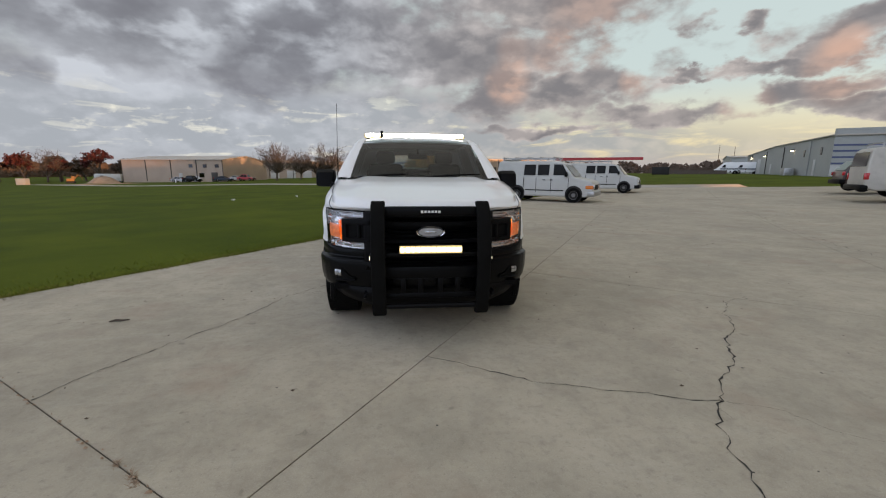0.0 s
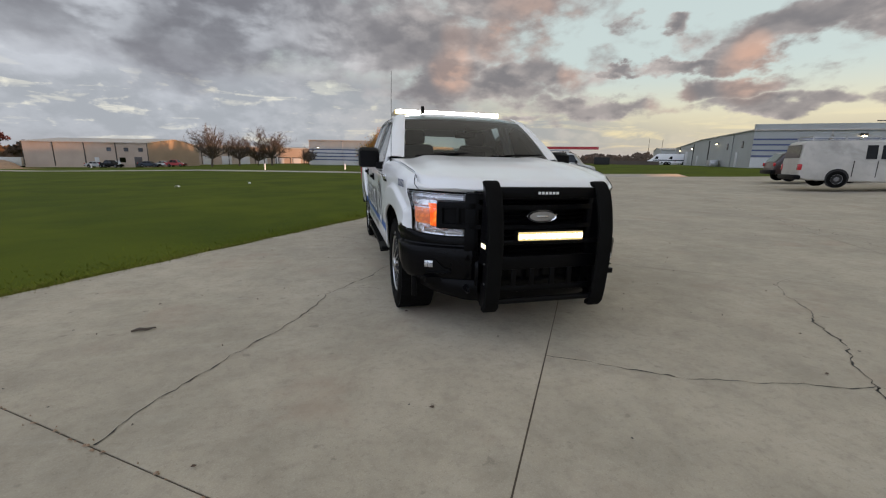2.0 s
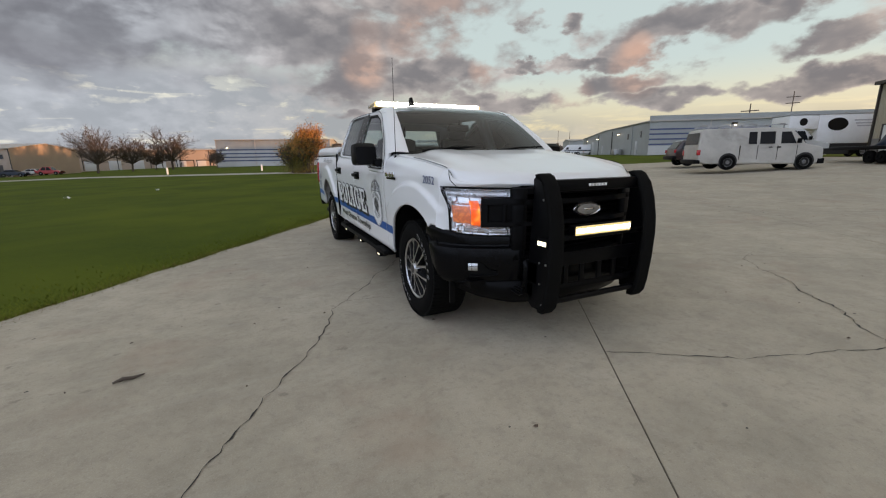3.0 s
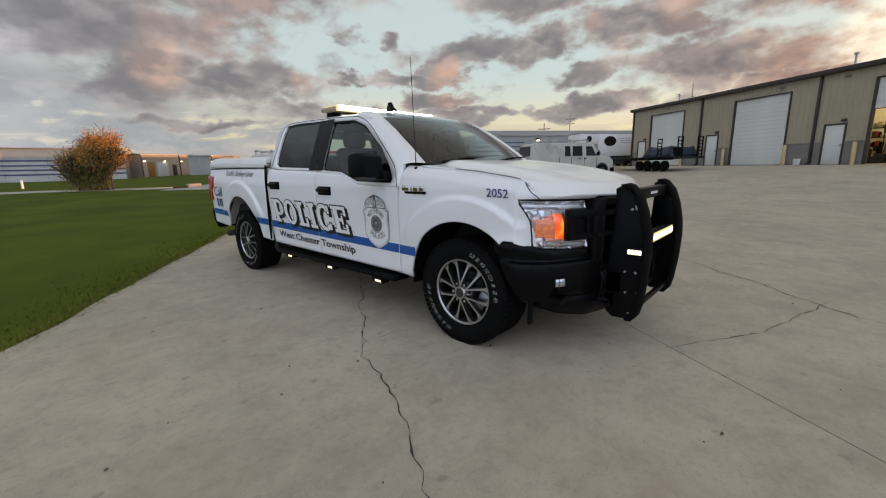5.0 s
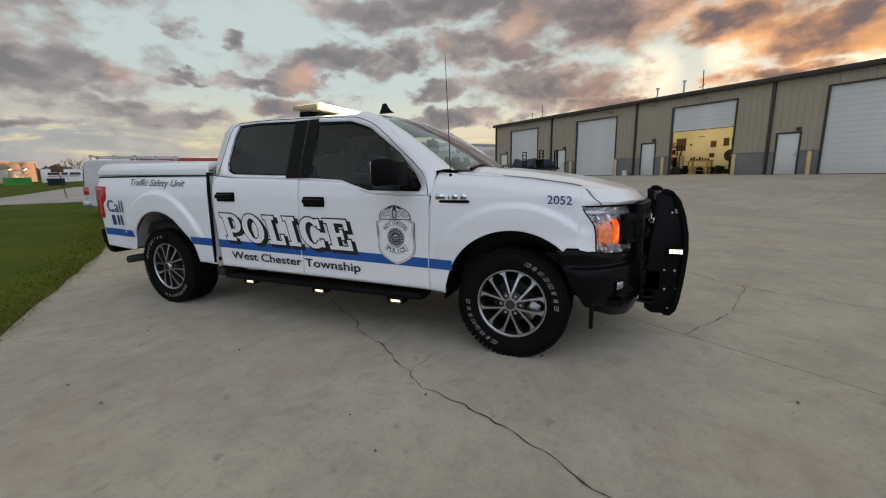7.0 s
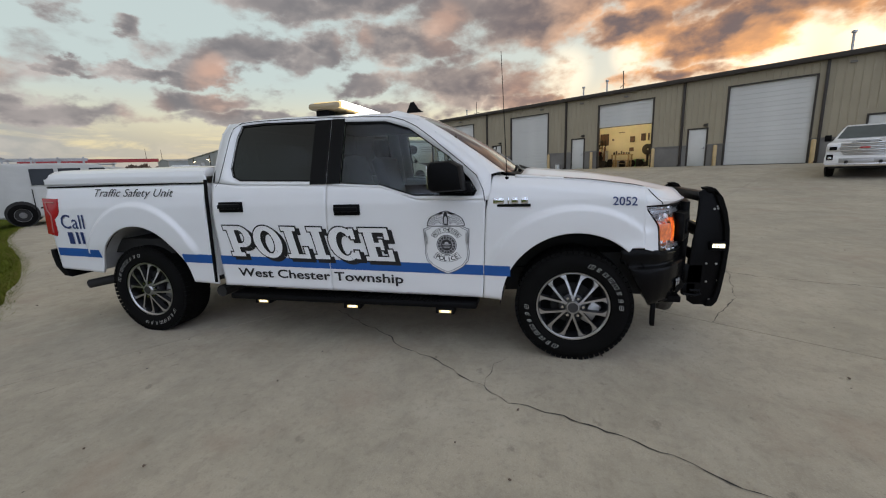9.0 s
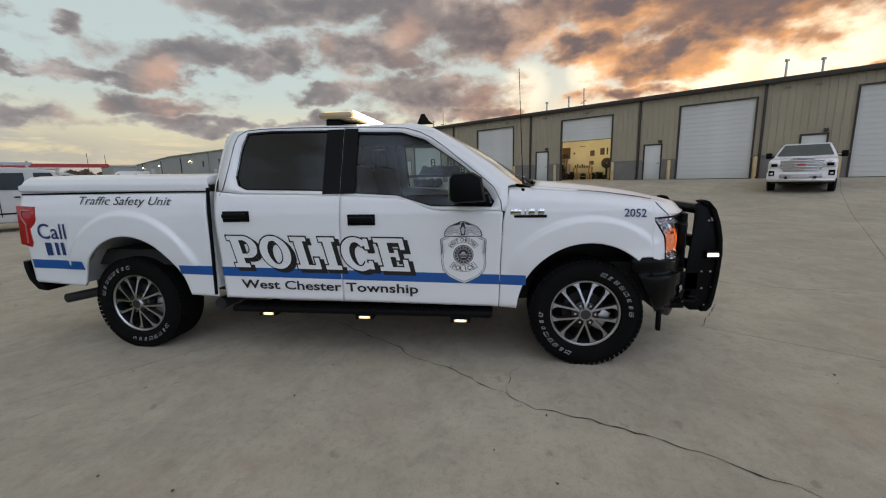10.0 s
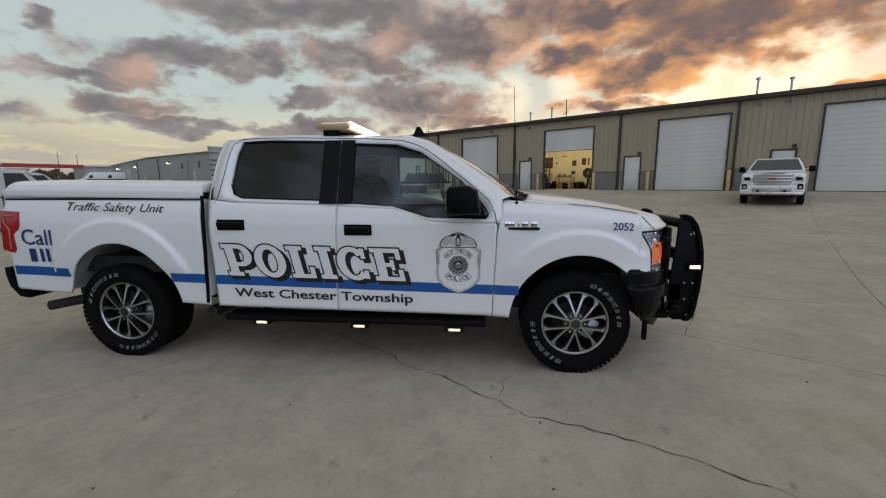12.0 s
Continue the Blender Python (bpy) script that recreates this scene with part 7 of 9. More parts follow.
# lamp-lit hall past the tail of the truck
hall("workshop_hall", pose(20.46, 108.59, 0.30, 0, 0, 22.0), 27.0, 4.0, 4.9, BEIGE_WALL, "low beige hall with warm wall lamps", 0.2, lamps=((0.6, 0, 3.5), (5.2, 0, 3.5), (9.5, 0, 3.5), (18.0, 0, 3.5), (21.5, 0, 3.5), (24.5, 0, 3.5)),
          doors=((1.2, 1.6, 3.2, YELLOW_PAINT), (3.4, 2.6, 3.3, LIGHT_WALL), (7.0, 1.1, 2.7, DARK_TRIM), (14.4, 2.6, 3.2, LIGHT_WALL), (19.0, 1.9, 3.2, LIGHT_WALL), (22.2, 1.6, 3.0, LIGHT_WALL)))
hall("storage_hall", pose(27.1, 99.5, 0.55, 0, 0, -18.0), 4.1, 5.0, 4.1, GREY_WALL, "small grey metal store beside the beige hall", 0.2)
wall_end = thing("culvert_wall", on_land(8.2, 37.0, 24), "low concrete culvert wall at the lawn's edge", "culvert")
part("head", boxes(((0, 0, -0.1), (1.25, 0.30, 0.30)), bevel=0.03), ROAD, wall_end)
# the near-black block stands in for the shaded hole beside the wall
part("wing", boxes(((-1.2, 0.12, -0.1), (0, 0.34, 0.16)), bevel=0.03), DARK_METAL, wall_end)


# ---------- container, bins and posts along the drive ----------
cont = thing("storage_container", pose(38.7, 101.0, 0.80, 0, 0, -25.0), "long white storage container with unreadable dark lettering", "container")
part("body", boxes(((0, 0, 0), (12.2, 2.4, 2.60)), bevel=0.03), WHITE_VINYL, cont)
part("roof", boxes(((-0.04, -0.04, 2.60), (12.24, 2.44, 2.68)), bevel=0.01), LIGHT_WALL, cont)
for x in (0.0, 6.0, 12.06):
    part("side_post", boxes(((x, -0.06, 0.0), (x + 0.14, 0.0, 2.60))), LIGHT_WALL, cont)
for x0, x1, z0, z1, mt in ((1.0, 2.7, 1.55, 2.0, BLACK_VINYL), (2.95, 3.9, 1.55, 2.0, BLACK_VINYL), (4.15, 5.8, 1.55, 2.0, BLACK_VINYL), (1.0, 5.6, 1.24, 1.38, RED_PAINT)):
    part("lettering_bar", boxes(((x0, -0.05, z0), (x1, -0.01, z1))), mt, cont)


def skip(m, w, d, h, material, label):
    t = thing("waste_container", m, label, "container", "waste containers")
    bm = bmesh.new()
    prism(bm, [(-0.1, 0.0), (d + 0.1, 0.0), (d + 0.3, h), (-0.3, h)], "x", 0, w, 0.03)
    part("body", bm, material, t)
    part("rim", boxes(((-0.06, -0.34, h - 0.08), (w + 0.06, -0.28, h + 0.06)), ((-0.06, d + 0.28, h - 0.08), (w + 0.06, d + 0.34, h + 0.06))), material, t)
    for x in steps(0.3, w - 0.4, 4):
        bm = bmesh.new()
        prism(bm, [(-0.16, 0.0), (-0.36, h - 0.08), (-0.28, h - 0.08), (-0.1, 0.0)], "x", x, x + 0.1)
        part("rib", bm, material, t)


skip(pose(30.5, 93.3, 0.55, 0, 0, -21.0), 3.4, 1.8, 1.25, GREEN_BIN, "bright green steel waste container by the hall")
skip(pose(29.6, 77.6, 0.55, 0, 0, -22.0), 1.95, 1.3, 0.98, BLUE_PAINT, "dark blue steel waste container near the white container")
sp = thing("road_sign", on_land(12.8, 35.83, 0), "small dark sign on a thin post beside the drive", "sign")
bm = bmesh.new()
tube(bm, [(-0.02, 0, 0), (-0.26, 0, 2.25)], 0.028, 8)
part("post", bm, DARK_METAL, sp)
part("plate", boxes(((-0.66, -0.05, 1.83), (0.06, -0.03, 2.25)), bevel=0.006), DARK_METAL, sp)

for x, y in ((-59.0, 112.0), (-11.7, 59.0), (-0.7, 58.5)):
    bm = bmesh.new()
    tube(bm, [(0, 0, -0.2), (0, 0, 0.75), (0, 0, 0.82)], [0.11, 0.11, 0.07], 10)
    ob = part("marker_post", bm, WHITE_VINYL)
    ob.matrix_world = on_land(x, y)
    tagged(ob, "short white marker post in the lawn", "post", "marker posts")


def utility_pole(x, y, h, arms=1):
    t = thing("utility_pole", on_land(x, y, -60), "tall wooden utility pole with crossarm far off", "pole", "utility poles")
    bm = bmesh.new()
    tube(bm, [(0, 0, -0.5), (0, 0, h)], [0.16, 0.10], 8)
    part("pole", bm, BARK, t)
    for k in range(arms):
        part("crossarm", boxes(((-1.5, -0.1, h - 1.5 - 1.6 * k), (1.5, 0.1, h - 1.32 - 1.6 * k))), BARK, t)


utility_pole(133.4, 61.4, 15.5, 2)
utility_pole(160.5, 187.2, 13.5, 0)
utility_pole(168.0, 186.0, 13.0, 0)
utility_pole(92.0, 49.0, 9.5, 2)

# dark bins behind the lawn
part("waste_container_far", boxes(((0, 0, 0), (3.0, 2, 1.5)), bevel=0.05), DARK_METAL).matrix_world = on_land(49.8, 72.0, -35)
tagged(bpy.data.objects["waste_container_far"], "dark steel container behind the lawn", "container")
fen = thing("fence", on_land(60.0, 84.0, -35.0), "long dark fence at the far side of the lawn", "fence")
for k in range(5):
    part("panel", boxes(((k * 2.5, 0, 0), (k * 2.5 + 2.45, 0.06, 0.9))), BARK, fen)


# ---------- vehicles ----------
WORN_RIM = mat("worn_steel_rim", (0.16, 0.155, 0.15), 0.6, 0.5, var=0.3, scale=8)

def road_wheel(parent, x, y, r, flip, rim_mat=STEEL, w=0.22):
    wh = new("wheel")
    wh.parent = parent
    wh.matrix_local = pose(x, y, r, 0, 0, 180 if flip else 0)
    bm = bmesh.new()
    lathe(bm, [(0.03, r * 0.56), (-0.01, r * 0.58), (-0.02, r * 0.82), (0.0, r * 0.96), (0.04, r), (w - 0.03, r), (w, r * 0.9), (w, r * 0.5)], 28)
    part("tyre", bm, RUBBER, wh)
    bm = bmesh.new()
    lathe(bm, [(-0.014, r * 0.585), (0.02, r * 0.52), (0.03, r * 0.30), (-0.01, r * 0.24), (-0.02, r * 0.12), (-0.02, 0.001)], 20)
    part("rim", bm, WORN_RIM if rim_mat == STEEL else rim_mat, wh)


def motor_vehicle(name, m, label, cat, side, w, belt, top, tuck, paint, wheels, panes, screen, nose, tail, group="", rims=STEEL, bumpers=BLACK_PLASTIC, lamps=True, amber=False):
    """A parked vehicle from its side outline (y back, z up; nose at low y), its wheels and its panes."""
    t = thing(name, m, label, cat, group)

    def width(z):
        return w * (1 - tuck * max(0.0, (z - belt) / (top - belt)))

    bm = bmesh.new()
    prism(bm, side, "x", -1, 1)
    bmesh.ops.bevel(bm, geom=[e for e in bm.edges if abs(e.verts[0].co.x - e.verts[1].co.x) > 1], offset=0.07, segments=3, affect="EDGES", profile=0.5)
    bmesh.ops.bevel(bm, geom=[e for e in bm.edges if abs(e.verts[0].co.x - e.verts[1].co.x) < 0.01], offset=0.085, segments=4, affect="EDGES", profile=0.55)
    for v in bm.verts:
        k = abs(v.co.x)
        v.co.x = math.copysign(width(v.co.z) * (1 if k > 0.999 else 1 - (1 - k) / w), v.co.x)
    part("body", bm, paint, t)
    for y, r in wheels:
        for s in (-1, 1):
            # flat dark disc painted in place of the shaded wheel opening
            bm = bmesh.new()
            lathe(bm, [(0.0, 0.001), (0.0, r * 1.14), (0.04, r * 1.14)], 28)
            arch = part("wheel_arch", bm, DARK_METAL, t)
            arch.matrix_local = pose(s * (width(r) + 0.006), y, r + 0.04, 0, 0, 0 if s < 0 else 180)
            road_wheel(t, s * (width(r) + 0.012), y, r, s > 0, rims)
    for pane in panes:
        for s in (-1, 1):
            bm = bmesh.new()
            lo = [bm.verts.new((s * (width(z) + 0.010), y, z)) for y, z in pane]
            hi = [bm.verts.new((s * (width(z) - 0.02), y, z)) for y, z in pane]
            bm.faces.new(lo)
            for i in range(len(lo)):
                bm.faces.new((lo[i], lo[(i + 1) % len(lo)], hi[(i + 1) % len(lo)], hi[i]))
            bmesh.ops.recalc_face_normals(bm, faces=bm.faces[:])
            part("side_window", bm, CAR_GLASS, t)
    for nm, ((y0, z0), (y1, z1)) in (("windscreen", screen[0]), ("rear_window", screen[1])):
        dy, dz = y1 - y0, z1 - z0
        n = Vector((0, -dz, dy)).normalized() * (0.035 if nm == "windscreen" else -0.014)
        if nm == "rear_window" and n.y < 0:
            n = -n
        if nm == "windscreen" and n.y > 0:
            n = -n
        bm = bmesh.new()
        vs = [bm.verts.new((sx * (width(z) - 0.10), y + n.y, z + n.z)) for sx, y, z in ((-1, y0, z0), (1, y0, z0), (1, y1, z1), (-1, y1, z1))]
        bm.faces.new(vs)
        part(nm, bm, CAR_GLASS if nm == "rear_window" else SKYLIT_GLASS if rims == CHROME else SCREEN_GLASS, t)
    y, z0, z1 = nose
    part("front_bumper", boxes(((-w - 0.01, y - 0.10, z0), (w + 0.01, y + 0.25, z1)), bevel=0.05), bumpers, t)
    y2, z2, z3 = tail
    part("rear_bumper", boxes(((-w - 0.01, y2 - 0.15, z2), (w + 0.01, y2 + 0.12, z3)), bevel=0.05), bumpers, t)
    if lamps:
        for s in (-1, 1):
            part("headlamp", boxes(((s * w * (0.62 if amber else 0.80) - 0.13, y - 0.035, z1 + 0.10), (s * w * (0.62 if amber else 0.80) + 0.13, y + 0.2, z1 + 0.30)), bevel=0.03), CHROME, t)
            if amber:
                part("turn_lamp", boxes(((s * (w - 0.10) - 0.12, y - 0.02, z1 + 0.10), (s * (w - 0.10) + 0.12, y + 0.34, z1 + 0.28)), bevel=0.03), AMBER_DULL, t)
            part("tail_lamp", boxes(((s * (w - 0.06) - 0.07, y2 - 0.12, z3 + 0.22), (s * (w - 0.06) + 0.07, y2 + 0.04, z3 + 0.50)), bevel=0.02), RED_LENS, t)
        part("grille", boxes(((-w * 0.58, y - 0.03, z1 + 0.05), (w * 0.58, y + 0.1, z1 + 0.30)), bevel=0.02), BLACK_PLASTIC, t)
    return t


SCREEN_GLASS = mat("vehicle_windscreen", (0.030, 0.036, 0.040), 0.06, var=0.15, bump=0, spec=0.22)
# paler base colour stands in for the sky mirrored in this windscreen
SKYLIT_GLASS = mat("sky_paled_windscreen", (0.060, 0.075, 0.078), 0.05, var=0.15, bump=0, spec=0.6)
CAR_GLASS = mat("dark_vehicle_glass", (0.012, 0.014, 0.016), 0.06, var=0.1, bump=0, spec=0.2)
TO_B = math.degrees(math.atan2(DIR_B.y, DIR_B.x)) + 90  # turns a nose at -y towards B
VAN_SIDE = [(-0.85, 0.30), (-0.90, 0.62), (-0.86, 1.02), (-0.55, 1.13), (-0.02, 1.22), (0.52, 1.86), (0.80, 1.98), (1.5, 2.04), (4.05, 2.04), (4.18, 1.95), (4.24, 1.10), (4.24, 0.36), (3.9, 0.28), (-0.5, 0.28)]


def door_lines(t, w, ys, z0, z1, material=BLACK_PLASTIC):
    for y in ys:
        for s in (-1, 1):
            part("door_line", boxes(((s * w - 0.006, y - 0.012, z0), (s * w + 0.006, y + 0.012, z1))), material, t)


def side_mirrors(t, w, y, z, material=BLACK_PLASTIC):
    for s in (-1, 1):
        bm = boxes(((s * (w + 0.20) - 0.10, y - 0.06, z), (s * (w + 0.20) + 0.10, y + 0.06, z + 0.24)), bevel=0.03)
        box(bm, (s * (w + 0.05) - 0.07, y - 0.02, z + 0.03), (s * (w + 0.05) + 0.07, y + 0.02, z + 0.08))
        part("door_mirror", bm, material, t)


def roof_rack(t, y0, y1, w, z, n, material):
    rack = part("roof_rack", boxes(((-w, y0, z + 0.12), (-w + 0.05, y1, z + 0.17)), ((w - 0.05, y0, z + 0.12), (w, y1, z + 0.17))), material, t)
    for y in steps(y0 + 0.1, y1 - 0.1, n):
        bm = boxes(((-w, y, z + 0.17), (w, y + 0.05, z + 0.21)), ((-w, y, z - 0.06), (-w + 0.05, y + 0.05, z + 0.17)), ((w - 0.05, y, z - 0.06), (w, y + 0.05, z + 0.17)))
        part("crossbar", bm, material, rack)
    return rack


def old_van(x, y, label, paint, amber=True, ladder=False, group="parked white vans"):
    back = 3.15 if ladder else 2.90
    t = motor_vehicle("passenger_van", on_land(x, y, TO_B), label, "van", VAN_SIDE if ladder else [(min(a, a * 0.955), b) for a, b in VAN_SIDE], 0.98, 1.18, 2.05, 0.13, paint, [(0.0, 0.37), (back, 0.37)],
                      [[(0.30, 1.33), (1.04, 1.33), (1.04, 1.86), (0.62, 1.86)], [(1.26, 1.33), (1.84, 1.33), (1.84, 1.86), (1.26, 1.86)], [(1.95, 1.33), (2.55, 1.33), (2.55, 1.86), (1.95, 1.86)]],
                      [((0.02, 1.26), (0.50, 1.84)), ((4.245 if ladder else 4.055, 1.25), (4.195 if ladder else 4.005, 1.80))], (-0.88, 0.32, 0.58), (4.24 if ladder else 4.05, 0.34, 0.56), group, STEEL, STEEL if not ladder else BLACK_PLASTIC, True, amber)
    door_lines(t, 0.982, (0.28, 1.14, 1.90, 2.56), 0.48, 1.20)
    side_mirrors(t, 0.92, 0.38, 1.25)
    part("side_trim", boxes(((-0.99, 0.5, 0.56), (-0.982, 2.45, 0.61)), ((0.982, 0.5, 0.56), (0.99, 2.45, 0.61))), BLACK_PLASTIC, t)
    for yy in (1.05, 1.42):
        part("door_handle", boxes(((-1.0, yy, 1.08), (-0.978, yy + 0.14, 1.12))), BLACK_PLASTIC, t)
    roof_rack(t, 1.0, 3.85, 0.72, 2.03, 4, STEEL)
    return t


old_van(8.9, 15.8, "old white passenger van with a roof rack", OLD_WHITE)
old_van(15.8, 23.2, "old white work van with a red ladder on its rack", OLD_WHITE, False, True)
ladder = thing("ladder", on_land(15.8, 23.2, TO_B), "long red fibreglass ladder lying on a van rack", "ladder")
part("rail", boxes(((-0.50, -1.0, 2.26), (-0.45, 4.9, 2.44))), RED_PAINT, ladder)
part("rail", boxes(((-0.05, -1.0, 2.26), (0.0, 4.9, 2.44))), RED_PAINT, ladder)
for y in steps(-0.9, 4.8, 18):
    bm = bmesh.new()
    tube(bm, [(-0.45, y, 2.35), (-0.05, y, 2.35)], 0.018, 6)
    part("rung", bm, STEEL, ladder)

v3 = motor_vehicle("cargo_van", on_land(24.0, 9.0, TO_B), "dirty white cargo van with a ladder rack", "van",
                   [(-0.76, 0.32), (-0.82, 0.60), (-0.80, 1.02), (-0.66, 1.13), (-0.02, 1.26), (0.52, 1.90), (0.80, 2.04), (1.6, 2.12), (4.72, 2.10), (4.86, 2.0), (4.96, 1.20), (4.96, 0.42), (4.6, 0.30), (-0.5, 0.27)],
                   1.0, 1.2, 2.1, 0.12, DIRTY_WHITE, [(0.0, 0.38), (3.5, 0.38)],
                   [[(0.46, 1.30), (1.15, 1.30), (1.15, 1.88), (0.72, 1.88)], [(1.42, 1.30), (2.10, 1.30), (2.10, 1.90), (1.42, 1.90)], [(2.25, 1.30), (2.62, 1.30), (2.62, 1.90), (2.25, 1.90)]],
                   [((0.0, 1.30), (0.50, 1.90)), ((4.955, 1.32), (4.885, 1.92))], (-0.80, 0.28, 0.56), (4.96, 0.32, 0.54), "parked white vans", STEEL, BLACK_PLASTIC)
door_lines(v3, 1.002, (0.40, 1.28, 2.18, 3.0), 0.50, 1.22)
side_mirrors(v3, 0.95, 0.42, 1.30)
roof_rack(v3, 0.9, 4.6, 0.80, 2.10, 3, STEEL)
for yy in (1.14, 1.52):
    part("door_handle", boxes(((-1.02, yy, 1.10), (-0.998, yy + 0.16, 1.15))), BLACK_PLASTIC, v3)
v4 = motor_vehicle("cargo_van", on_land(32.5, 12.3, TO_B), "white cutaway van parked behind the others", "van",
                   VAN_SIDE, 0.98, 1.2, 2.05, 0.12, OLD_WHITE, [(0.0, 0.37), (3.3, 0.37)], [[(0.42, 1.26), (1.08, 1.26), (1.08, 1.84), (0.66, 1.84)]], [((0.02, 1.26), (0.50, 1.84)), ((4.245, 1.25), (4.195, 1.80))], (-0.88, 0.42, 0.66), (4.24, 0.45, 0.66), "parked white vans")
side_mirrors(v4, 0.92, 0.38, 1.25)
suv = motor_vehicle("sport_utility", on_land(27.1, 14.1, TO_B), "dark maroon sport utility vehicle beside the vans", "car",
              [(-0.80, 0.40), (-0.84, 0.80), (-0.70, 0.98), (0.15, 1.06), (0.70, 1.56), (1.0, 1.66), (3.1, 1.66), (3.55, 1.10), (3.60, 0.45), (3.2, 0.38), (-0.4, 0.36)],
              0.92, 1.05, 1.66, 0.18, mat("maroon_paint", (0.030, 0.016, 0.015), 0.3, var=0.1, coat=0.4, bump=0), [(0.0, 0.36), (2.75, 0.36)], [[(0.55, 1.12), (1.45, 1.12), (1.45, 1.56), (0.85, 1.56)], [(1.55, 1.12), (2.4, 1.12), (2.4, 1.56), (1.55, 1.56)], [(2.5, 1.12), (3.2, 1.14), (3.0, 1.54), (2.5, 1.56)]],
              [((0.22, 1.10), (0.68, 1.54)), ((3.54, 1.12), (3.16, 1.60))], (-0.82, 0.38, 0.62), (3.6, 0.40, 0.65), lamps=False)

for s in (-1, 1):
    part("tail_lamp", boxes(((s * 0.86 - 0.05, 3.50, 0.86), (s * 0.86 + 0.05, 3.63, 1.06)), bevel=0.02), RED_LENS, suv)

# chrome-nosed white pickup before the workshop, nose to the yard
TO_N = math.degrees(math.atan2(WALL_N.y, WALL_N.x)) + 90
gm = motor_vehicle("pickup_truck", on_land(14.15, -11.2, TO_N), "white pickup truck with a chrome grille facing the yard", "truck",
                   [(-0.80, 0.50), (-0.88, 0.80), (-0.86, 1.10), (-0.70, 1.22), (0.55, 1.32), (1.15, 1.80), (1.5, 1.90), (2.7, 1.90), (3.0, 1.36), (4.75, 1.36), (4.78, 0.62), (4.3, 0.50), (-0.4, 0.46)],
                   1.0, 1.28, 1.92, 0.27, WHITE_PAINT, [(0.0, 0.41), (3.75, 0.41)], [[(0.85, 1.36), (1.75, 1.36), (1.75, 1.80), (1.22, 1.80)], [(1.85, 1.36), (2.75, 1.36), (2.62, 1.80), (1.85, 1.80)]],
                   [((0.62, 1.36), (1.16, 1.80)), ((2.98, 1.40), (2.74, 1.84))], (-0.84, 0.46, 0.76), (4.78, 0.55, 0.78), rims=CHROME, bumpers=WHITE_PAINT, lamps=False)
side_mirrors(gm, 0.96, 0.95, 1.30, BLACK_PLASTIC)
bm = bmesh.new()
prism(bm, [(-0.50, 0.74), (0.50, 0.74), (0.66, 0.98), (0.62, 1.19), (-0.62, 1.19), (-0.66, 0.98)], "y", -0.90, -0.80, 0.02)
part("grille_back", bm, STEEL, gm)
for z, w, h in ((0.775, 0.51, 0.010), (0.825, 0.54, 0.014), (0.875, 0.56, 0.010), (0.93, 0.60, 0.018), (0.985, 0.62, 0.010), (1.045, 0.63, 0.018), (1.10, 0.62, 0.010), (1.16, 0.60, 0.020)):
    part("grille_bar", boxes(((-w, -0.935, z - h), (w, -0.895, z + h)), bevel=0.012), CHROME, gm)
part("chin_guard", boxes(((-0.62, -0.95, 0.50), (0.62, -0.90, 0.66)), bevel=0.02), STEEL, gm)
part("number_plate", boxes(((-0.26, -0.965, 0.52), (0.26, -0.950, 0.63)), bevel=0.005), GREY_VINYL, gm)
part("grille_mark", boxes(((-0.13, -0.955, 0.985), (0.13, -0.945, 1.035)), bevel=0.004), RED_LENS, gm)
part("hood_slit", boxes(((-0.36, -0.80, 1.195), (0.36, -0.74, 1.215)), bevel=0.004), BLACK_PLASTIC, gm)
for s in (-1, 1):
    part("headlamp", boxes(((s * 0.78 - 0.19, -0.90, 0.90), (s * 0.78 + 0.19, -0.72, 1.13)), bevel=0.03), LAMP_CHROME, gm)
    part("lamp_core", boxes(((s * 0.80 - 0.10, -0.91, 0.95), (s * 0.80 + 0.10, -0.89, 1.07)), bevel=0.01), BLACK_GLOSS, gm)
    part("fog_pocket", boxes(((s * 0.86 - 0.09, -0.96, 0.60), (s * 0.86 + 0.09, -0.93, 0.80)), bevel=0.02), BLACK_PLASTIC, gm)
    part("fog_lamp", boxes(((s * 0.86 - 0.05, -0.97, 0.64), (s * 0.86 + 0.05, -0.955, 0.72)), bevel=0.02), CHROME, gm)
    bm = bmesh.new()
    tube(bm, [(s * 0.42, -0.97, 0.50), (s * 0.42, -0.94, 0.56)], 0.05, 8)
    part("tow_ring", bm, DARK_METAL, gm)
part("chin", boxes(((-0.98, -0.93, 0.38), (0.98, -0.7, 0.50)), bevel=0.02), CHROME, gm)
part("underside", boxes(((-0.9, -0.6, 0.30), (0.9, 4.4, 0.50))), DARK_METAL, gm)
part("hood_scoop", boxes(((-0.30, -0.50, 1.255), (0.30, 0.10, 1.30)), bevel=0.02), WHITE_PAINT, gm)

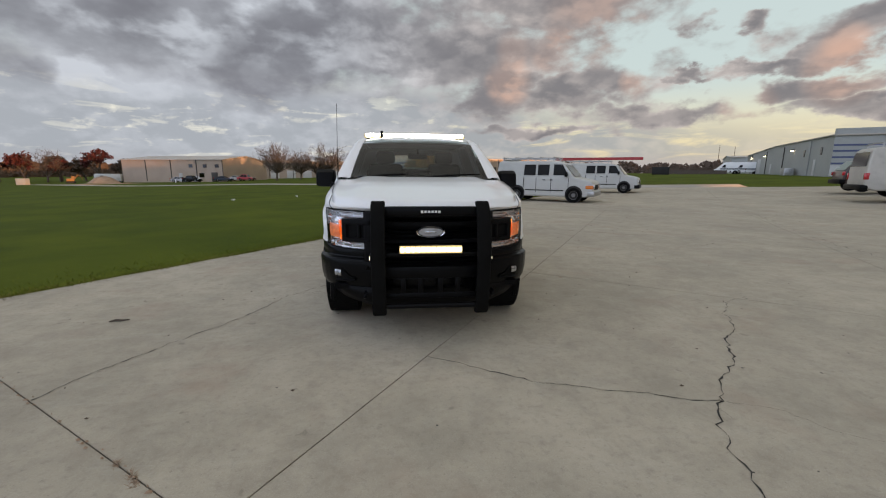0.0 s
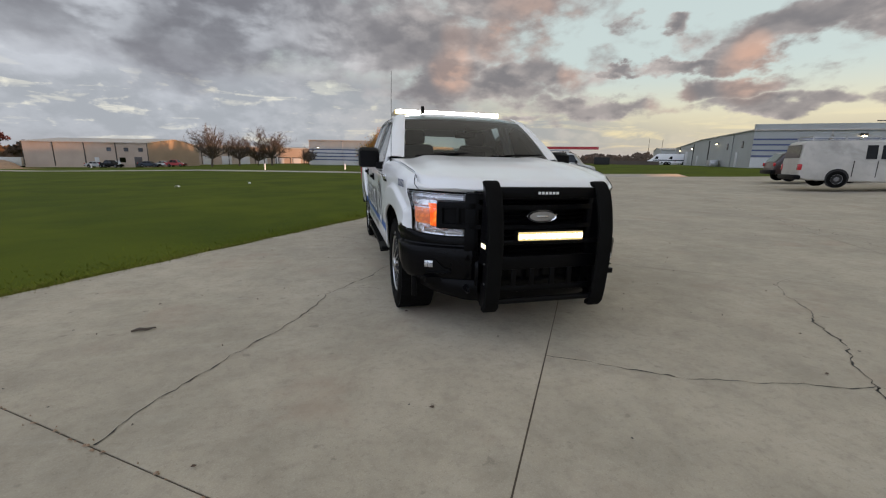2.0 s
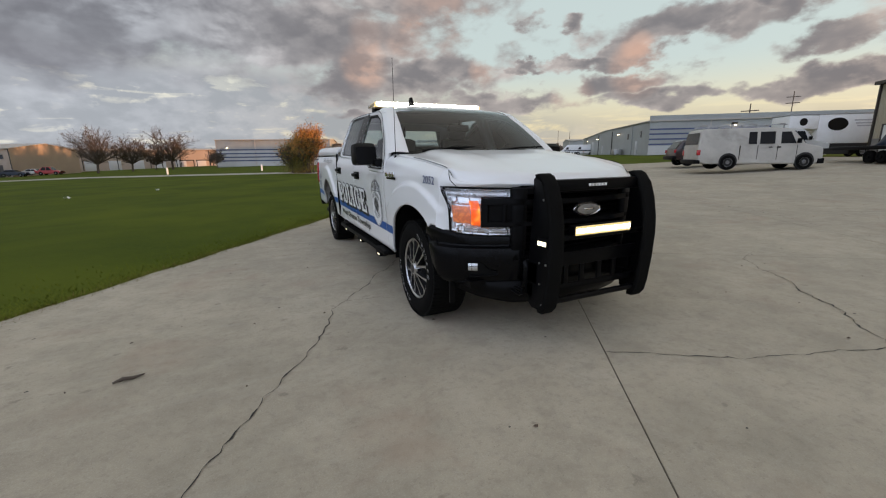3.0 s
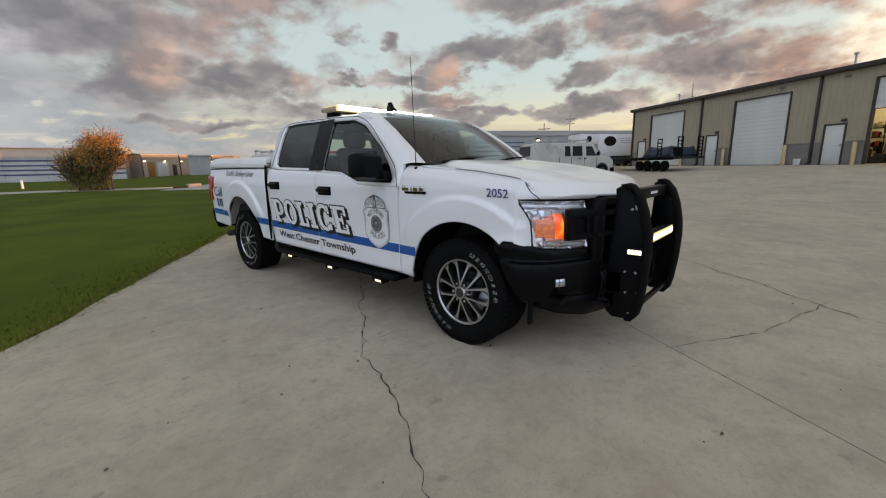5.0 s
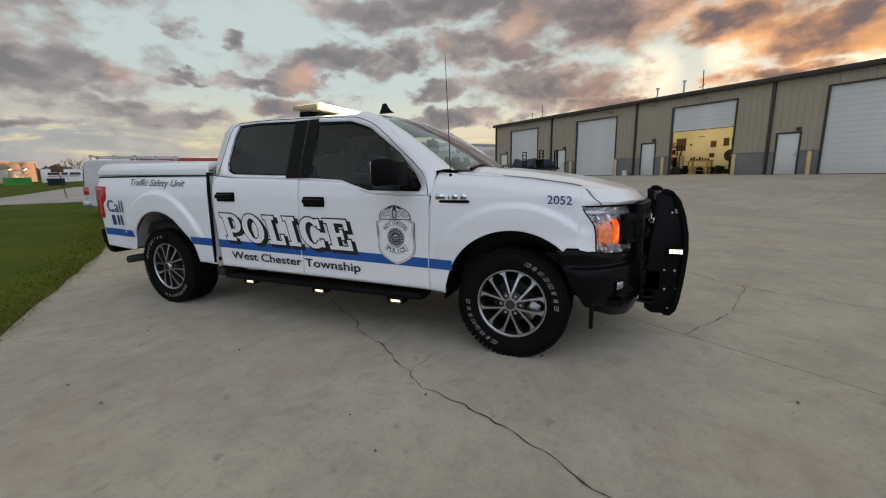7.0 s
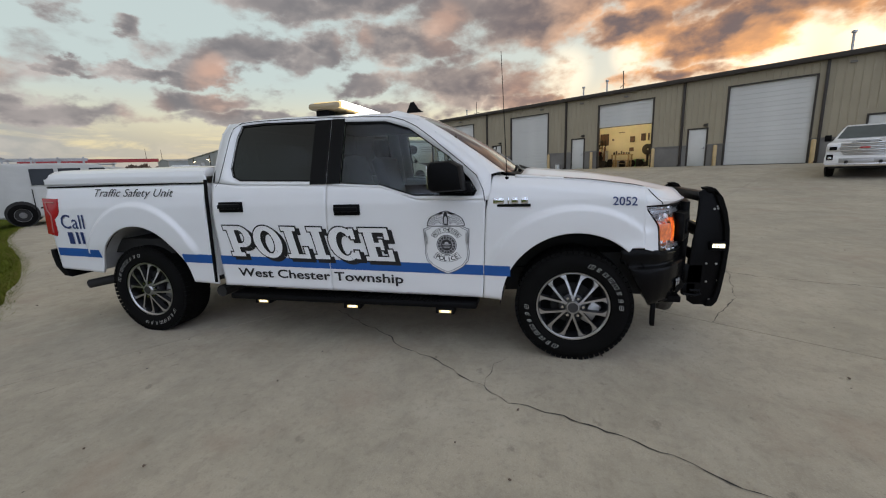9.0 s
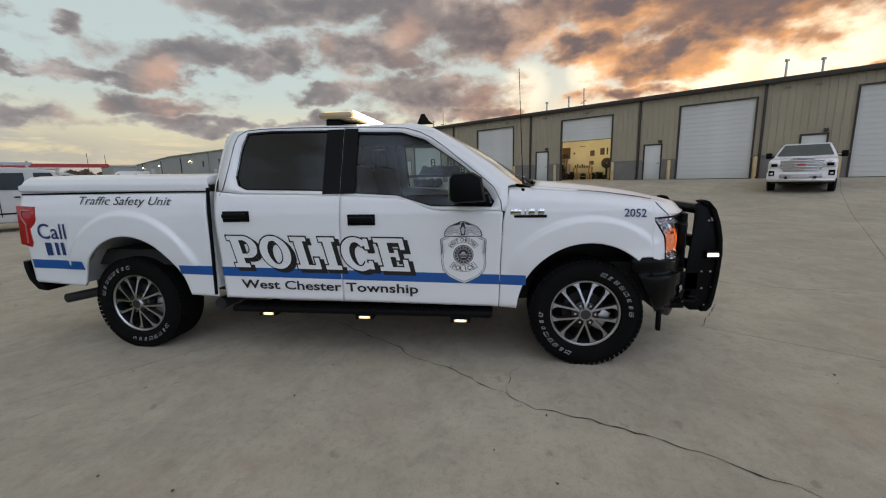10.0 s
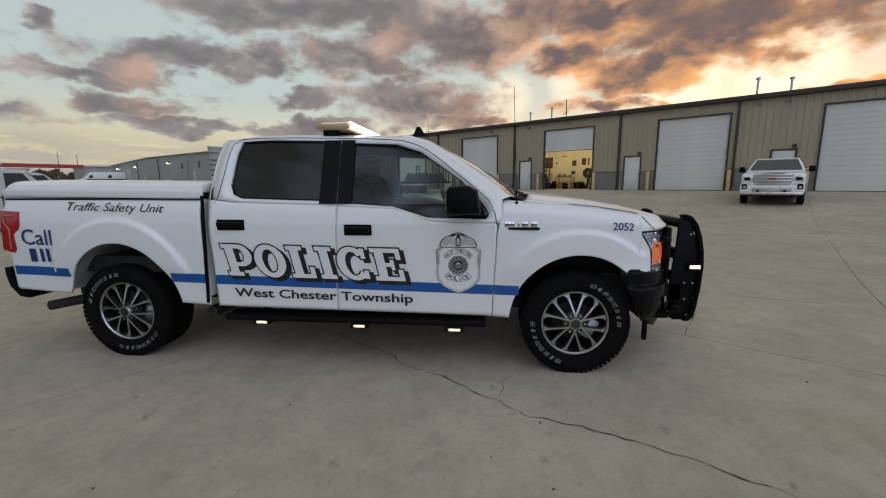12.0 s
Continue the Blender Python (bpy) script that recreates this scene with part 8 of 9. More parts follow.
# far white delivery vans beside the warehouse
for x, y in ((75.5, 80.8), (73.0, 82.6)):
    t = motor_vehicle("delivery_van", pose(x, y, 1.55, 0, 0, TO_B + 180), "tall white delivery van with a teal stripe, far off", "van",
                      [(-0.9, 0.35), (-0.95, 0.9), (-0.3, 1.25), (0.7, 2.3), (1.2, 2.6), (4.9, 2.6), (5.0, 0.45), (-0.5, 0.35)], 1.03, 1.3, 2.6, 0.10, WHITE_PAINT, [(0.0, 0.36), (3.75, 0.36)],
                      [[(0.5, 1.4), (1.25, 1.4), (1.25, 2.0), (0.85, 2.0)]], [((-0.2, 1.35), (0.66, 2.24)), ((5.0, 1.4), (4.95, 2.1))], (-0.93, 0.35, 0.7), (5.0, 0.4, 0.65), "far delivery vans")
    part("stripe", boxes(((-1.05, 0.2, 1.0), (-1.04, 4.9, 1.22)), ((1.04, 0.2, 1.0), (1.05, 4.9, 1.22))), BLUE_PAINT, t)


def sedan(x, y, rz, label, paint, high=1.42, cat="car"):
    return motor_vehicle("parked_car", on_land(x, y, rz), label, cat,
                         [(-0.80, 0.30), (-0.85, 0.62), (-0.70, 0.80), (0.45, 0.92), (1.05, high - 0.06), (1.5, high), (2.35, high), (3.05, 0.98), (3.65, 0.92), (3.70, 0.45), (3.3, 0.30), (-0.4, 0.26)],
                         0.88, 0.95, high, 0.22, paint, [(0.0, 0.33), (2.70, 0.33)], [[(0.75, 0.98), (1.65, 0.98), (1.65, high - 0.08), (1.15, high - 0.10)], [(1.75, 0.98), (2.7, 0.98), (2.35, high - 0.08), (1.75, high - 0.08)]],
                         [((0.52, 0.95), (1.05, high - 0.10)), ((3.0, 1.0), (2.42, high - 0.06))], (-0.82, 0.30, 0.52), (3.70, 0.34, 0.55), "cars by the beige hall", rims=ALLOY)


sedan(-57.0, 113.0, 80, "silver car parked by the beige hall", mat("silver_paint", (0.35, 0.35, 0.36), 0.3, 0.4, var=0.05, bump=0))
sedan(-53.5, 112.0, 78, "tall dark car parked by the beige hall", BLACK_GLOSS, 1.75)
sedan(-46.0, 113.5, 85, "dark grey car parked by the beige hall", BLUE_PAINT)
sedan(-40.5, 114.5, 80, "red pickup parked by the beige hall", RED_PAINT, 1.7)
sedan(-43.5, 116.0, 80, "white car parked by the beige hall", OLD_WHITE)

# gooseneck box trailer
gt = thing("box_trailer", on_land(40.5, 15.85, math.degrees(math.atan2(DIR_B.y, DIR_B.x))) @ Matrix.Diagonal((0.84, 1, 1, 1)), "white gooseneck box trailer with dark oval emblems", "trailer")
part("body", boxes(((0, -1.25, 1.05), (6.6, 1.25, 3.35)), bevel=0.05), WHITE_VINYL, gt)
part("nose", boxes(((-2.5, -1.25, 2.20), (0, 1.25, 3.30)), bevel=0.08), WHITE_VINYL, gt)
part("roof_edge", boxes(((-2.5, -1.28, 3.30), (6.65, 1.28, 3.42)), bevel=0.02), GREY_WALL, gt)
part("skirt", boxes(((-0.1, -1.27, 0.55), (6.65, 1.27, 1.05)), bevel=0.02), DARK_METAL, gt)
part("neck", boxes(((-2.3, -0.2, 1.2), (-2.0, 0.2, 2.2))), DARK_METAL, gt)
for cx, cz, rx, rz in ((1.6, 2.55, 0.85, 0.50), (-1.3, 2.78, 0.34, 0.30)):
    bm = bmesh.new()
    vs = [bm.verts.new((cx + rx * math.cos(a), -1.262, cz + rz * math.sin(a))) for a in steps(0, 2 * math.pi, 28)[:-1]]
    f = bm.faces.new(vs)
    bmesh.ops.solidify(bm, geom=[f], thickness=0.008)
    part("emblem", bm, BLACK_VINYL, gt)
for k, z in enumerate((2.78, 2.55, 2.34)):
    part("lettering_bar", boxes(((2.9 + 0.15 * k, -1.262, z), (5.9, -1.25, z + 0.10))), GREY_VINYL, gt)
for x in (3.0, 4.0, 5.0):
    road_wheel(gt, x, 0, 0.40, False)
for o in [c for c in gt.children if c.name.startswith("wheel")]:
    o.matrix_local = pose(o.location.x, -1.28, 0.40, 0, 0, 90)

# flatbed trailer with a covered load by the workshop
FT = on_land(25.52, 3.94, math.degrees(math.atan2(DIR_A.y, DIR_A.x)))
ft = thing("flatbed_trailer", FT, "black flatbed trailer parked before the workshop", "trailer")
part("deck", boxes(((-0.3, -1.1, 0.72), (5.4, 1.1, 0.86)), bevel=0.02), DARK_METAL, ft)
part("side_rail", boxes(((-0.3, 1.1, 0.66), (5.4, 1.16, 0.84)), bevel=0.01), BLACK_STEEL, ft)
part("drawbar", boxes(((5.4, -0.18, 0.45), (9.6, 0.18, 0.80)), bevel=0.02), DARK_METAL, ft)
for y in (-0.85, 0.55):
    ramp = part("ramp", boxes(((-0.36, y, 0.80), (-0.30, y + 0.05, 2.02)), ((-0.36, y + 0.33, 0.80), (-0.30, y + 0.38, 2.02))), BLACK_STEEL, ft)
    for z in steps(0.95, 1.95, 5):
        part("rung", boxes(((-0.355, y + 0.05, z), (-0.305, y + 0.33, z + 0.05))), BLACK_STEEL, ramp)
gate = part("rack_ladder", boxes(((0.75, 1.06, 0.86), (0.80, 1.10, 1.95)), ((1.10, 1.06, 0.86), (1.15, 1.10, 1.95))), BLACK_STEEL, ft)
for z in steps(1.0, 1.88, 4):
    part("rung", boxes(((0.80, 1.06, z), (1.10, 1.10, z + 0.06))), BLACK_STEEL, gate)
for x in (0.55, 1.30, 2.05, 2.80):
    road_wheel(ft, x, 0, 0.31, False, RUBBER)
for o in [c for c in ft.children if c.name.startswith("wheel")]:
    o.matrix_local = pose(o.location.x, 1.06, 0.31, 0, 0, -90)
load = thing("covered_load", FT, "load under a dark blue tarpaulin on the trailer", "load")
bm = bmesh.new()
sheet(bm, lambda u, v: (0.0 + 2.75 * u, -0.95 + 1.9 * v, 0.865 + (0.48 + 0.10 * math.sin(9 * u + 1) + 0.09 * math.sin(19 * u + 5 * v) + 0.05 * math.sin(37 * u + 9 * v)) * smooth01(min(v, 1 - v) / 0.14) * smooth01(min(u, 1 - u) / 0.06)), steps(0, 1, 44), steps(0, 1, 16))
solid(part("tarpaulin", bm, BLUE_PAINT, load), 0.02)
bm = bmesh.new()
tube(bm, [(0.10, 0.55, 0.86), (0.10, 0.55, 1.38), (0.10, 0.55, 1.42)], [0.24, 0.24, 0.20], 16)
ob = part("oil_drum", bm, BLACK_PLASTIC)
ob.matrix_world = FT
tagged(ob, "black drum standing at the trailer's end", "drum")

# digger, earth heap and site cabin far over the lawn
dg = thing("excavator", on_land(-91.0, 121.0, 30) @ Matrix.Diagonal((0.62, 0.62, 0.68, 1)), "yellow excavator at the edge of the lawn", "machine")
part("track", boxes(((-1.6, -1.3, 0), (1.6, -0.7, 0.8)), bevel=0.2), DARK_METAL, dg)
part("track", boxes(((-1.6, 0.7, 0), (1.6, 1.3, 0.8)), bevel=0.2), DARK_METAL, dg)
part("house", boxes(((-1.4, -1.2, 0.9), (1.2, 1.2, 2.0)), bevel=0.15), YELLOW_PAINT, dg)
part("cab", boxes(((0.2, 0.2, 2.0), (1.3, 1.2, 3.0)), bevel=0.1), YELLOW_PAINT, dg)
bm = bmesh.new()
tube(bm, [(1.1, -0.3, 1.6), (2.6, -0.3, 3.4), (3.6, -0.3, 2.9), (4.2, -0.3, 1.3)], [0.25, 0.25, 0.2, 0.15], 6)
part("boom", bm, YELLOW_PAINT, dg)
heap_bm = bmesh.new()
sheet(heap_bm, lambda u, v: (9 * (u - 0.5), 6 * (v - 0.5), 2.0 * max(0.0, 1 - (4 * (u - 0.5) ** 2 + 4 * (v - 0.5) ** 2)) + 0.2 * noise.noise((u * 6, v * 6, 0)) - 0.15), steps(0, 1, 18), steps(0, 1, 14))
ob = part("earth_heap", heap_bm, DIRT)
ob.matrix_world = on_land(-80.5, 118.0, -15)
tagged(ob, "heap of bare brown earth", "earth heap")
sc = thing("site_trailer", on_land(-89.0, 127.0, -15), "long white site trailer behind the earth heap", "trailer")
part("body", boxes(((0, 0, 0.5), (9, 2.5, 2.6)), bevel=0.05), OLD_WHITE, sc)
part("underside", boxes(((0.2, 0.2, 0), (8.8, 2.3, 0.5))), DARK_METAL, sc)
part("window", boxes(((2, -0.03, 1.4), (3.2, 0, 2.1))), DARK_TRIM, sc)
bm = boxes(((0, 0, 0), (2.0, 1.6, 1.6)), bevel=0.1)
ob = part("portable_cabin", bm, GREY_WALL)
ob.matrix_world = on_land(-92.5, 106.0, 10)
tagged(ob, "small grey cabin on the lawn's edge", "cabin")
strip("bare_earth", DIRT, ((38.5, -150.0), (52.0, -118.0)), "strip of bare earth beyond the lawn", -0.02, cat="earth")


# ---------- trees ----------
def mesh_of(name, verts, faces, material, parent, label=""):
    me = bpy.data.meshes.new(name)
    me.from_pydata(verts, [], faces)
    me.materials.append(material)
    ob = new(name, me)
    ob.parent = parent
    if label:
        tagged(ob, label)
    return ob


def limb(verts, faces, a, b, ra, rb, n):
    d = (b - a).normalized()
    s = d.cross(Vector((0.3, 0.2, 0.9))).normalized()
    t = d.cross(s)
    k = len(verts)
    for p, r in ((a, ra), (b, rb)):
        for j in range(n):
            c = 2 * math.pi * j / n
            verts.append(tuple(p + (s * math.cos(c) + t * math.sin(c)) * r))
    for j in range(n):
        faces.append((k + j, k + (j + 1) % n, k + n + (j + 1) % n, k + n + j))


def grow(out, rng, p, d, length, r, level, depth, tips, spread):
    """Branches out from p along d, level by level."""
    verts, faces = out[min(level, 2)]
    q = p
    for i in range(2):
        d2 = (d + Vector((rng.uniform(-1, 1), rng.uniform(-1, 1), rng.uniform(-0.4, 0.8))) * 0.16).normalized()
        e = q + d2 * length / 2
        limb(verts, faces, q, e, r * (1 - 0.2 * i), r * (0.8 - 0.15 * i), 6 if level < 2 else 3)
        q, d = e, d2
    if level >= depth:
        tips.append(q)
        return
    for k in range(rng.choice((3, 3, 4)) if level < 3 else rng.choice((2, 3))):
        side = Vector((rng.uniform(-1, 1), rng.uniform(-1, 1), rng.uniform(-0.25, 0.7)))
        d3 = (d * (1.0 - 0.35 * spread) + side * spread).normalized()
        grow(out, rng, p.lerp(q, rng.uniform(0.55, 1.0)), d3, length * rng.uniform(0.62, 0.84), max(r * 0.60, 0.016), level + 1, depth, tips, spread)


def tree(name, m, h, label, depth=5, spread=0.75, leaves=0, leaf=None, leaf_size=0.3, seed=1, stems=1, group="", reach=0.0):
    rng = random.Random(seed)
    t = thing(name, m, label, "tree", group)
    out = [([], []), ([], []), ([], [])]
    tips = []
    for k in range(stems):
        lean = Vector((rng.uniform(-0.5, 0.5), rng.uniform(-0.5, 0.5), 1)).normalized() if stems > 1 else Vector((0.03, 0.02, 1))
        grow(out, rng, Vector((rng.uniform(-0.3, 0.3), rng.uniform(-0.3, 0.3), -0.2)) if stems > 1 else Vector((0, 0, -0.2)), lean, h * (0.24 if stems == 1 else 0.17), h * (0.034 if stems == 1 else 0.012), 0, depth, tips, spread)
    if reach:
        far = sorted(math.hypot(p.x, p.y) for p in tips)[int(len(tips) * 0.9)] * h / max(p.z for p in tips)
        squeeze = Matrix.Diagonal((reach / far, reach / far, 1))
        tips = [squeeze @ p for p in tips]
        out = [([tuple(squeeze @ Vector(v)) for v in verts], faces) for verts, faces in out]
    top = max(p.z for p in tips)
    k = h / top
    for verts, faces in out:
        verts[:] = [(x * k, y * k, z * k) for x, y, z in verts]
    mesh_of("trunk", *out[0], BARK, t)
    mesh_of("limbs", *out[1], BARK, t)
    mesh_of("crown", *out[2], BARK, t)
    for mt, share, lo, hi in leaf or ():
        verts, faces = [], []
        for _ in range(int(leaves * share)):
            p = rng.choice(tips) * k
            if stems > 1 and lo == 0 and rng.random() < 0.55:
                p = Vector((p.x * 0.85, p.y * 0.85, p.z * rng.uniform(0.05, 0.8)))
            if not lo * h <= p.z <= hi * h:
                continue
            p = p + Vector((rng.gauss(0, 0.22), rng.gauss(0, 0.22), rng.gauss(0, 0.22)))
            a, b = Vector((rng.gauss(0, 1), rng.gauss(0, 1), rng.gauss(0, 1))).normalized(), Vector((rng.gauss(0, 1), rng.gauss(0, 1), rng.gauss(0, 1))).normalized()
            s = leaf_size * rng.uniform(0.5, 1.2)
            i = len(verts)
            verts += [tuple(p), tuple(p + a * s), tuple(p + (a + b) * s * 0.8)]
            faces.append((i, i + 1, i + 2))
        mesh_of("leaves", verts, faces, mt, t)
    return t


def bare_tree(m, h, label, seed, limbs=12):
    """A leafless tree: short trunk, limbs fanning out, and three orders of ever finer twigs."""
    rng = random.Random(seed)
    t = thing("bare_tree", m, label, "tree", "bare lawn trees")
    trunk, boughs, twigs = ([], []), ([], []), ([], [])
    fork = Vector((0.02 * h, 0.0, 0.21 * h))
    limb(*trunk, Vector((0, 0, -0.3)), fork, 0.028 * h, 0.022 * h, 8)

    def branch(p, d, length, r, order):
        q = p
        for i in range(3):
            d = (d + Vector((rng.uniform(-1, 1), rng.uniform(-1, 1), rng.uniform(-0.2, 0.7))) * 0.17).normalized()
            e = q + d * length / 3
            limb(*(boughs if order == 0 else twigs), q, e, r * (1 - 0.22 * i), r * (0.78 - 0.22 * i), 5 if order == 0 else 3)
            if order < 3:
                for _ in range((2, 2, 2)[order] if i else (1, 1, 2)[order]):
                    side = Vector((rng.uniform(-1, 1), rng.uniform(-1, 1), rng.uniform(-0.35, 0.75))).normalized()
                    branch(q.lerp(e, rng.random()), (d * 0.75 + side * 0.8).normalized(), length * rng.uniform(0.42, 0.62), max(r * 0.52, 0.019), order + 1)
            q = e

    for k in range(limbs):
        a, up = 2 * math.pi * (k + rng.uniform(-0.3, 0.3)) / limbs * 2, (0.50, 0.95, 1.6, 3.2)[k % 4]
        d = Vector((math.cos(a), math.sin(a), up)).normalized()
        branch(fork * rng.uniform(0.85, 1.05), d, h * (0.45 + 0.055 * (k % 4)) * rng.uniform(0.92, 1.06), 0.011 * h, 0)
    top = max(v[2] for v in twigs[0])
    for verts, faces in (trunk, boughs, twigs):
        verts[:] = [(x * 1.08 * h / top, y * 1.08 * h / top, z * h / top) for x, y, z in verts]
    mesh_of("trunk", *trunk, BARK, t)
    mesh_of("limbs", *boughs, BARK, t)
    mesh_of("crown", *twigs, BARK, t)


for i, (x, y, h) in enumerate(((-30.6, 103.5, 10.0), (-25.6, 107.6, 8.4), (-21.8, 111.0, 6.0), (-18.6, 111.8, 10.0), (-9.0, 105.5, 5.0))):
    bare_tree(on_land(x, y, 40 * i), h, "bare grey-brown tree in late autumn on the lawn", 11 + i, 22)
tree("autumn_tree", on_land(3.35, 41.2, 20), 5.3, "bushy multi-stemmed tree with thinning orange leaves", 4, 0.70, 15000, [(LEAF_ORANGE, 0.75, 0.22, 1.0), (LEAF_OLIVE, 0.25, 0.10, 0.7)], 0.13, 5, stems=10, reach=1.55)
tree("shrub", on_land(2.35, 41.6, 70), 3.2, "dense olive-green shrub beside the orange tree", 4, 0.80, 15000, [(LEAF_OLIVE, 0.80, 0.0, 1.0), (LEAF_ORANGE, 0.20, 0.35, 1.0)], 0.13, 6, stems=12, reach=1.75)
bare_tree(on_land(49.5, 112.6, 0), 5.6, "small bare tree behind the white container", 31, 6)
for i, (x, y, h, mt) in enumerate(((-118, 140, 9, LEAF_RED), (-112, 146, 7, LEAF_RED), (-100.5, 145.5, 10.5, LEAF_RED), (-92, 146, 7, LEAF_BROWN), (-126, 150, 8, LEAF_BROWN), (-107, 150, 7.5, LEAF_BROWN), (-134, 150, 9, LEAF_RED), (-88, 150, 7, LEAF_BROWN), (-122, 160, 9, LEAF_BROWN), (-98, 156, 7, LEAF_BROWN))):
    tree("autumn_tree", on_land(x, y, 30 * i), h, ("red" if mt == LEAF_RED else "brown") + " autumn tree at the wood's edge far off", 4, 0.75, 1700, [(mt, 1.0, 0.05, 1.0)], 0.75, 50 + i, group="trees at the wood's edge")
bare_tree(on_land(-110.0, 138.0, 0), 11.0, "tall bare tree at the wood's edge", 77, 8)


def far_woods():
    """A ragged belt of far trees on the horizon, as many small leaf clumps."""
    rng = random.Random(9)
    verts, faces = [], []
    for k in range(900):
        az = rng.uniform(-75, 62)
        d = rng.uniform(300, 420)
        x, y = d * math.sin(radians(az)), d * math.cos(radians(az))
        z = land(x * 160 / d, y * 160 / d) - 0.5
        h, w = rng.uniform(4, 8.5), rng.uniform(5, 9)
        for _ in range(42):
            u, v = rng.gauss(0, 0.4), rng.random() ** 0.8
            px, pz = u * w * (1.1 - 0.7 * v), v * h
            s = rng.uniform(0.6, 1.6)
            i = len(verts)
            cx, cy = math.cos(radians(az)), -math.sin(radians(az))
            for dx, dz in ((-s, 0), (s * 0.8, -0.3 * s), (0.2 * s, 1.2 * s)):
                verts.append((x + cx * (px + dx), y + cy * (px + dx) + rng.uniform(-1, 1), z + pz + dz))
            faces.append((i, i + 1, i + 2))
    me = bpy.data.meshes.new("far_woods")
    me.from_pydata(verts, [], faces)
    me.materials.append(LEAF_BROWN)
    tagged(new("far_woods", me), "belt of brown autumn woods on the horizon", "woods", kind="stuff")


far_woods()


# ---------- cracks, litter and grass ----------
def crack(pts, w0, w1, seed, wander=0.03):
    """A jagged crack through the points (x, y), w0 to w1 wide."""
    rng = random.Random(seed)
    path = []
    for a, b in zip(pts, pts[1:]):
        n = max(2, int(math.hypot(b[0] - a[0], b[1] - a[1]) / 0.045))
        for k in range(n):
            path.append((a[0] + (b[0] - a[0]) * k / n, a[1] + (b[1] - a[1]) * k / n))
    path.append(pts[-1])
    wob = [0.0]
    for _ in path[1:]:
        wob.append(wob[-1] * 0.86 + rng.uniform(-1, 1) * wander * 0.55)
    bm = bmesh.new()
    prev = None
    for i, (x, y) in enumerate(path):
        a, b = path[max(i - 1, 0)], path[min(i + 1, len(path) - 1)]
        d = Vector((b[0] - a[0], b[1] - a[1])).normalized()
        n = Vector((-d.y, d.x))
        w = (w0 + (w1 - w0) * i / len(path)) * rng.choice((0.25, 0.5, 0.8, 1.0, 1.2, 1.9))
        c = Vector((x, y)) + n * (wob[i] + rng.uniform(-1, 1) * wander * 0.42)
        row = [bm.verts.new((c.x + n.x * s, c.y + n.y * s, land(c.x, c.y) + 0.0035)) for s in (-w * 0.55, w * 0.55)]
        if prev:
            bm.faces.new((prev[0], row[0], row[1], prev[1]))
        prev = row
    bmesh.ops.recalc_face_normals(bm, faces=bm.faces[:])
    ob = part("crack", bm, CRACK)
    bmesh_fix(ob)
    tagged(ob, "dark jagged crack across the concrete", "crack", "cracks in the yard", "structure")


crack([(-2.52, -1.60), (-2.43, -1.33), (-2.28, -1.04), (-2.08, -0.70), (-1.89, -0.38), (-1.74, -0.06), (-1.63, 0.14), (-1.56, 0.40), (-1.39, 0.57), (-1.25, 0.77), (-1.06, 1.02), (-0.93, 1.28), (-0.68, 1.55), (-0.2, 2.2)], 0.0068, 0.0055, 1, 0.022)
crack([(-1.39, 0.57), (-1.21, 0.54), (-1.10, 0.53), (-1.0, 0.44)], 0.003, 0.0012, 2, 0.015)
crack([(-0.05, -1.23), (0.14, -1.33), (0.43, -1.53), (0.67, -1.70), (1.02, -1.81), (1.34, -1.92), (1.56, -2.03), (1.75, -2.03)], 0.0050, 0.0062, 3, 0.018)
crack([(1.76, -2.04), (2.06, -2.17), (2.14, -2.36), (2.5, -2.6)], 0.002, 0.001, 13, 0.02)
crack([(3.56, -0.11), (3.18, -0.43), (2.83, -0.90), (2.55, -1.14), (2.16, -1.62), (1.92, -1.84), (1.76, -2.04), (1.55, -2.27), (1.44, -2.51), (1.38, -2.72), (1.1, -3.4)], 0.0062, 0.0095, 4, 0.035)
crack([(1.75, -2.03), (1.66, -2.10), (1.66, -2.20)], 0.004, 0.0015, 5, 0.015)
crack([(3.56, -0.11), (3.9, -0.02), (4.35, -0.3), (4.6, -0.75)], 0.002, 0.001, 14, 0.02)
crack([(12.4, 8.9), (9.4, 4.2), (7.96, 1.7), (7.2, 0.5)], 0.010, 0.006, 6, 0.08)
crack([(6.65, 2.4), (5.9, 2.9), (5.6, 3.5)], 0.006, 0.003, 7, 0.06)
crack([(3.4, 5.8), (6.37, 4.13)], 0.006, 0.005, 8, 0.02)
crack([(1.2, 6.6), (2.6, 7.4), (3.8, 9.2)], 0.008, 0.004, 9, 0.06)
crack([(8.5, 6.2), (10.8, 5.0)], 0.006, 0.004, 10, 0.06)
crack([(-2.0, 3.5), (-0.73, 2.7)], 0.0015, 0.001, 11, 0.01)

twig = bmesh.new()
tube(twig, [(-0.07, 0, 0.012), (-0.02, 0.012, 0.018), (0.03, 0.0, 0.014), (0.085, 0.02, 0.012)], [0.006, 0.012, 0.010, 0.004], 6)
ob = part("twig", twig, BARK)
ob.matrix_world = pose(-2.88, -0.23, 0.0, 0, 0, 12)
tagged(ob, "short dark piece of bark lying on the concrete", "twig")
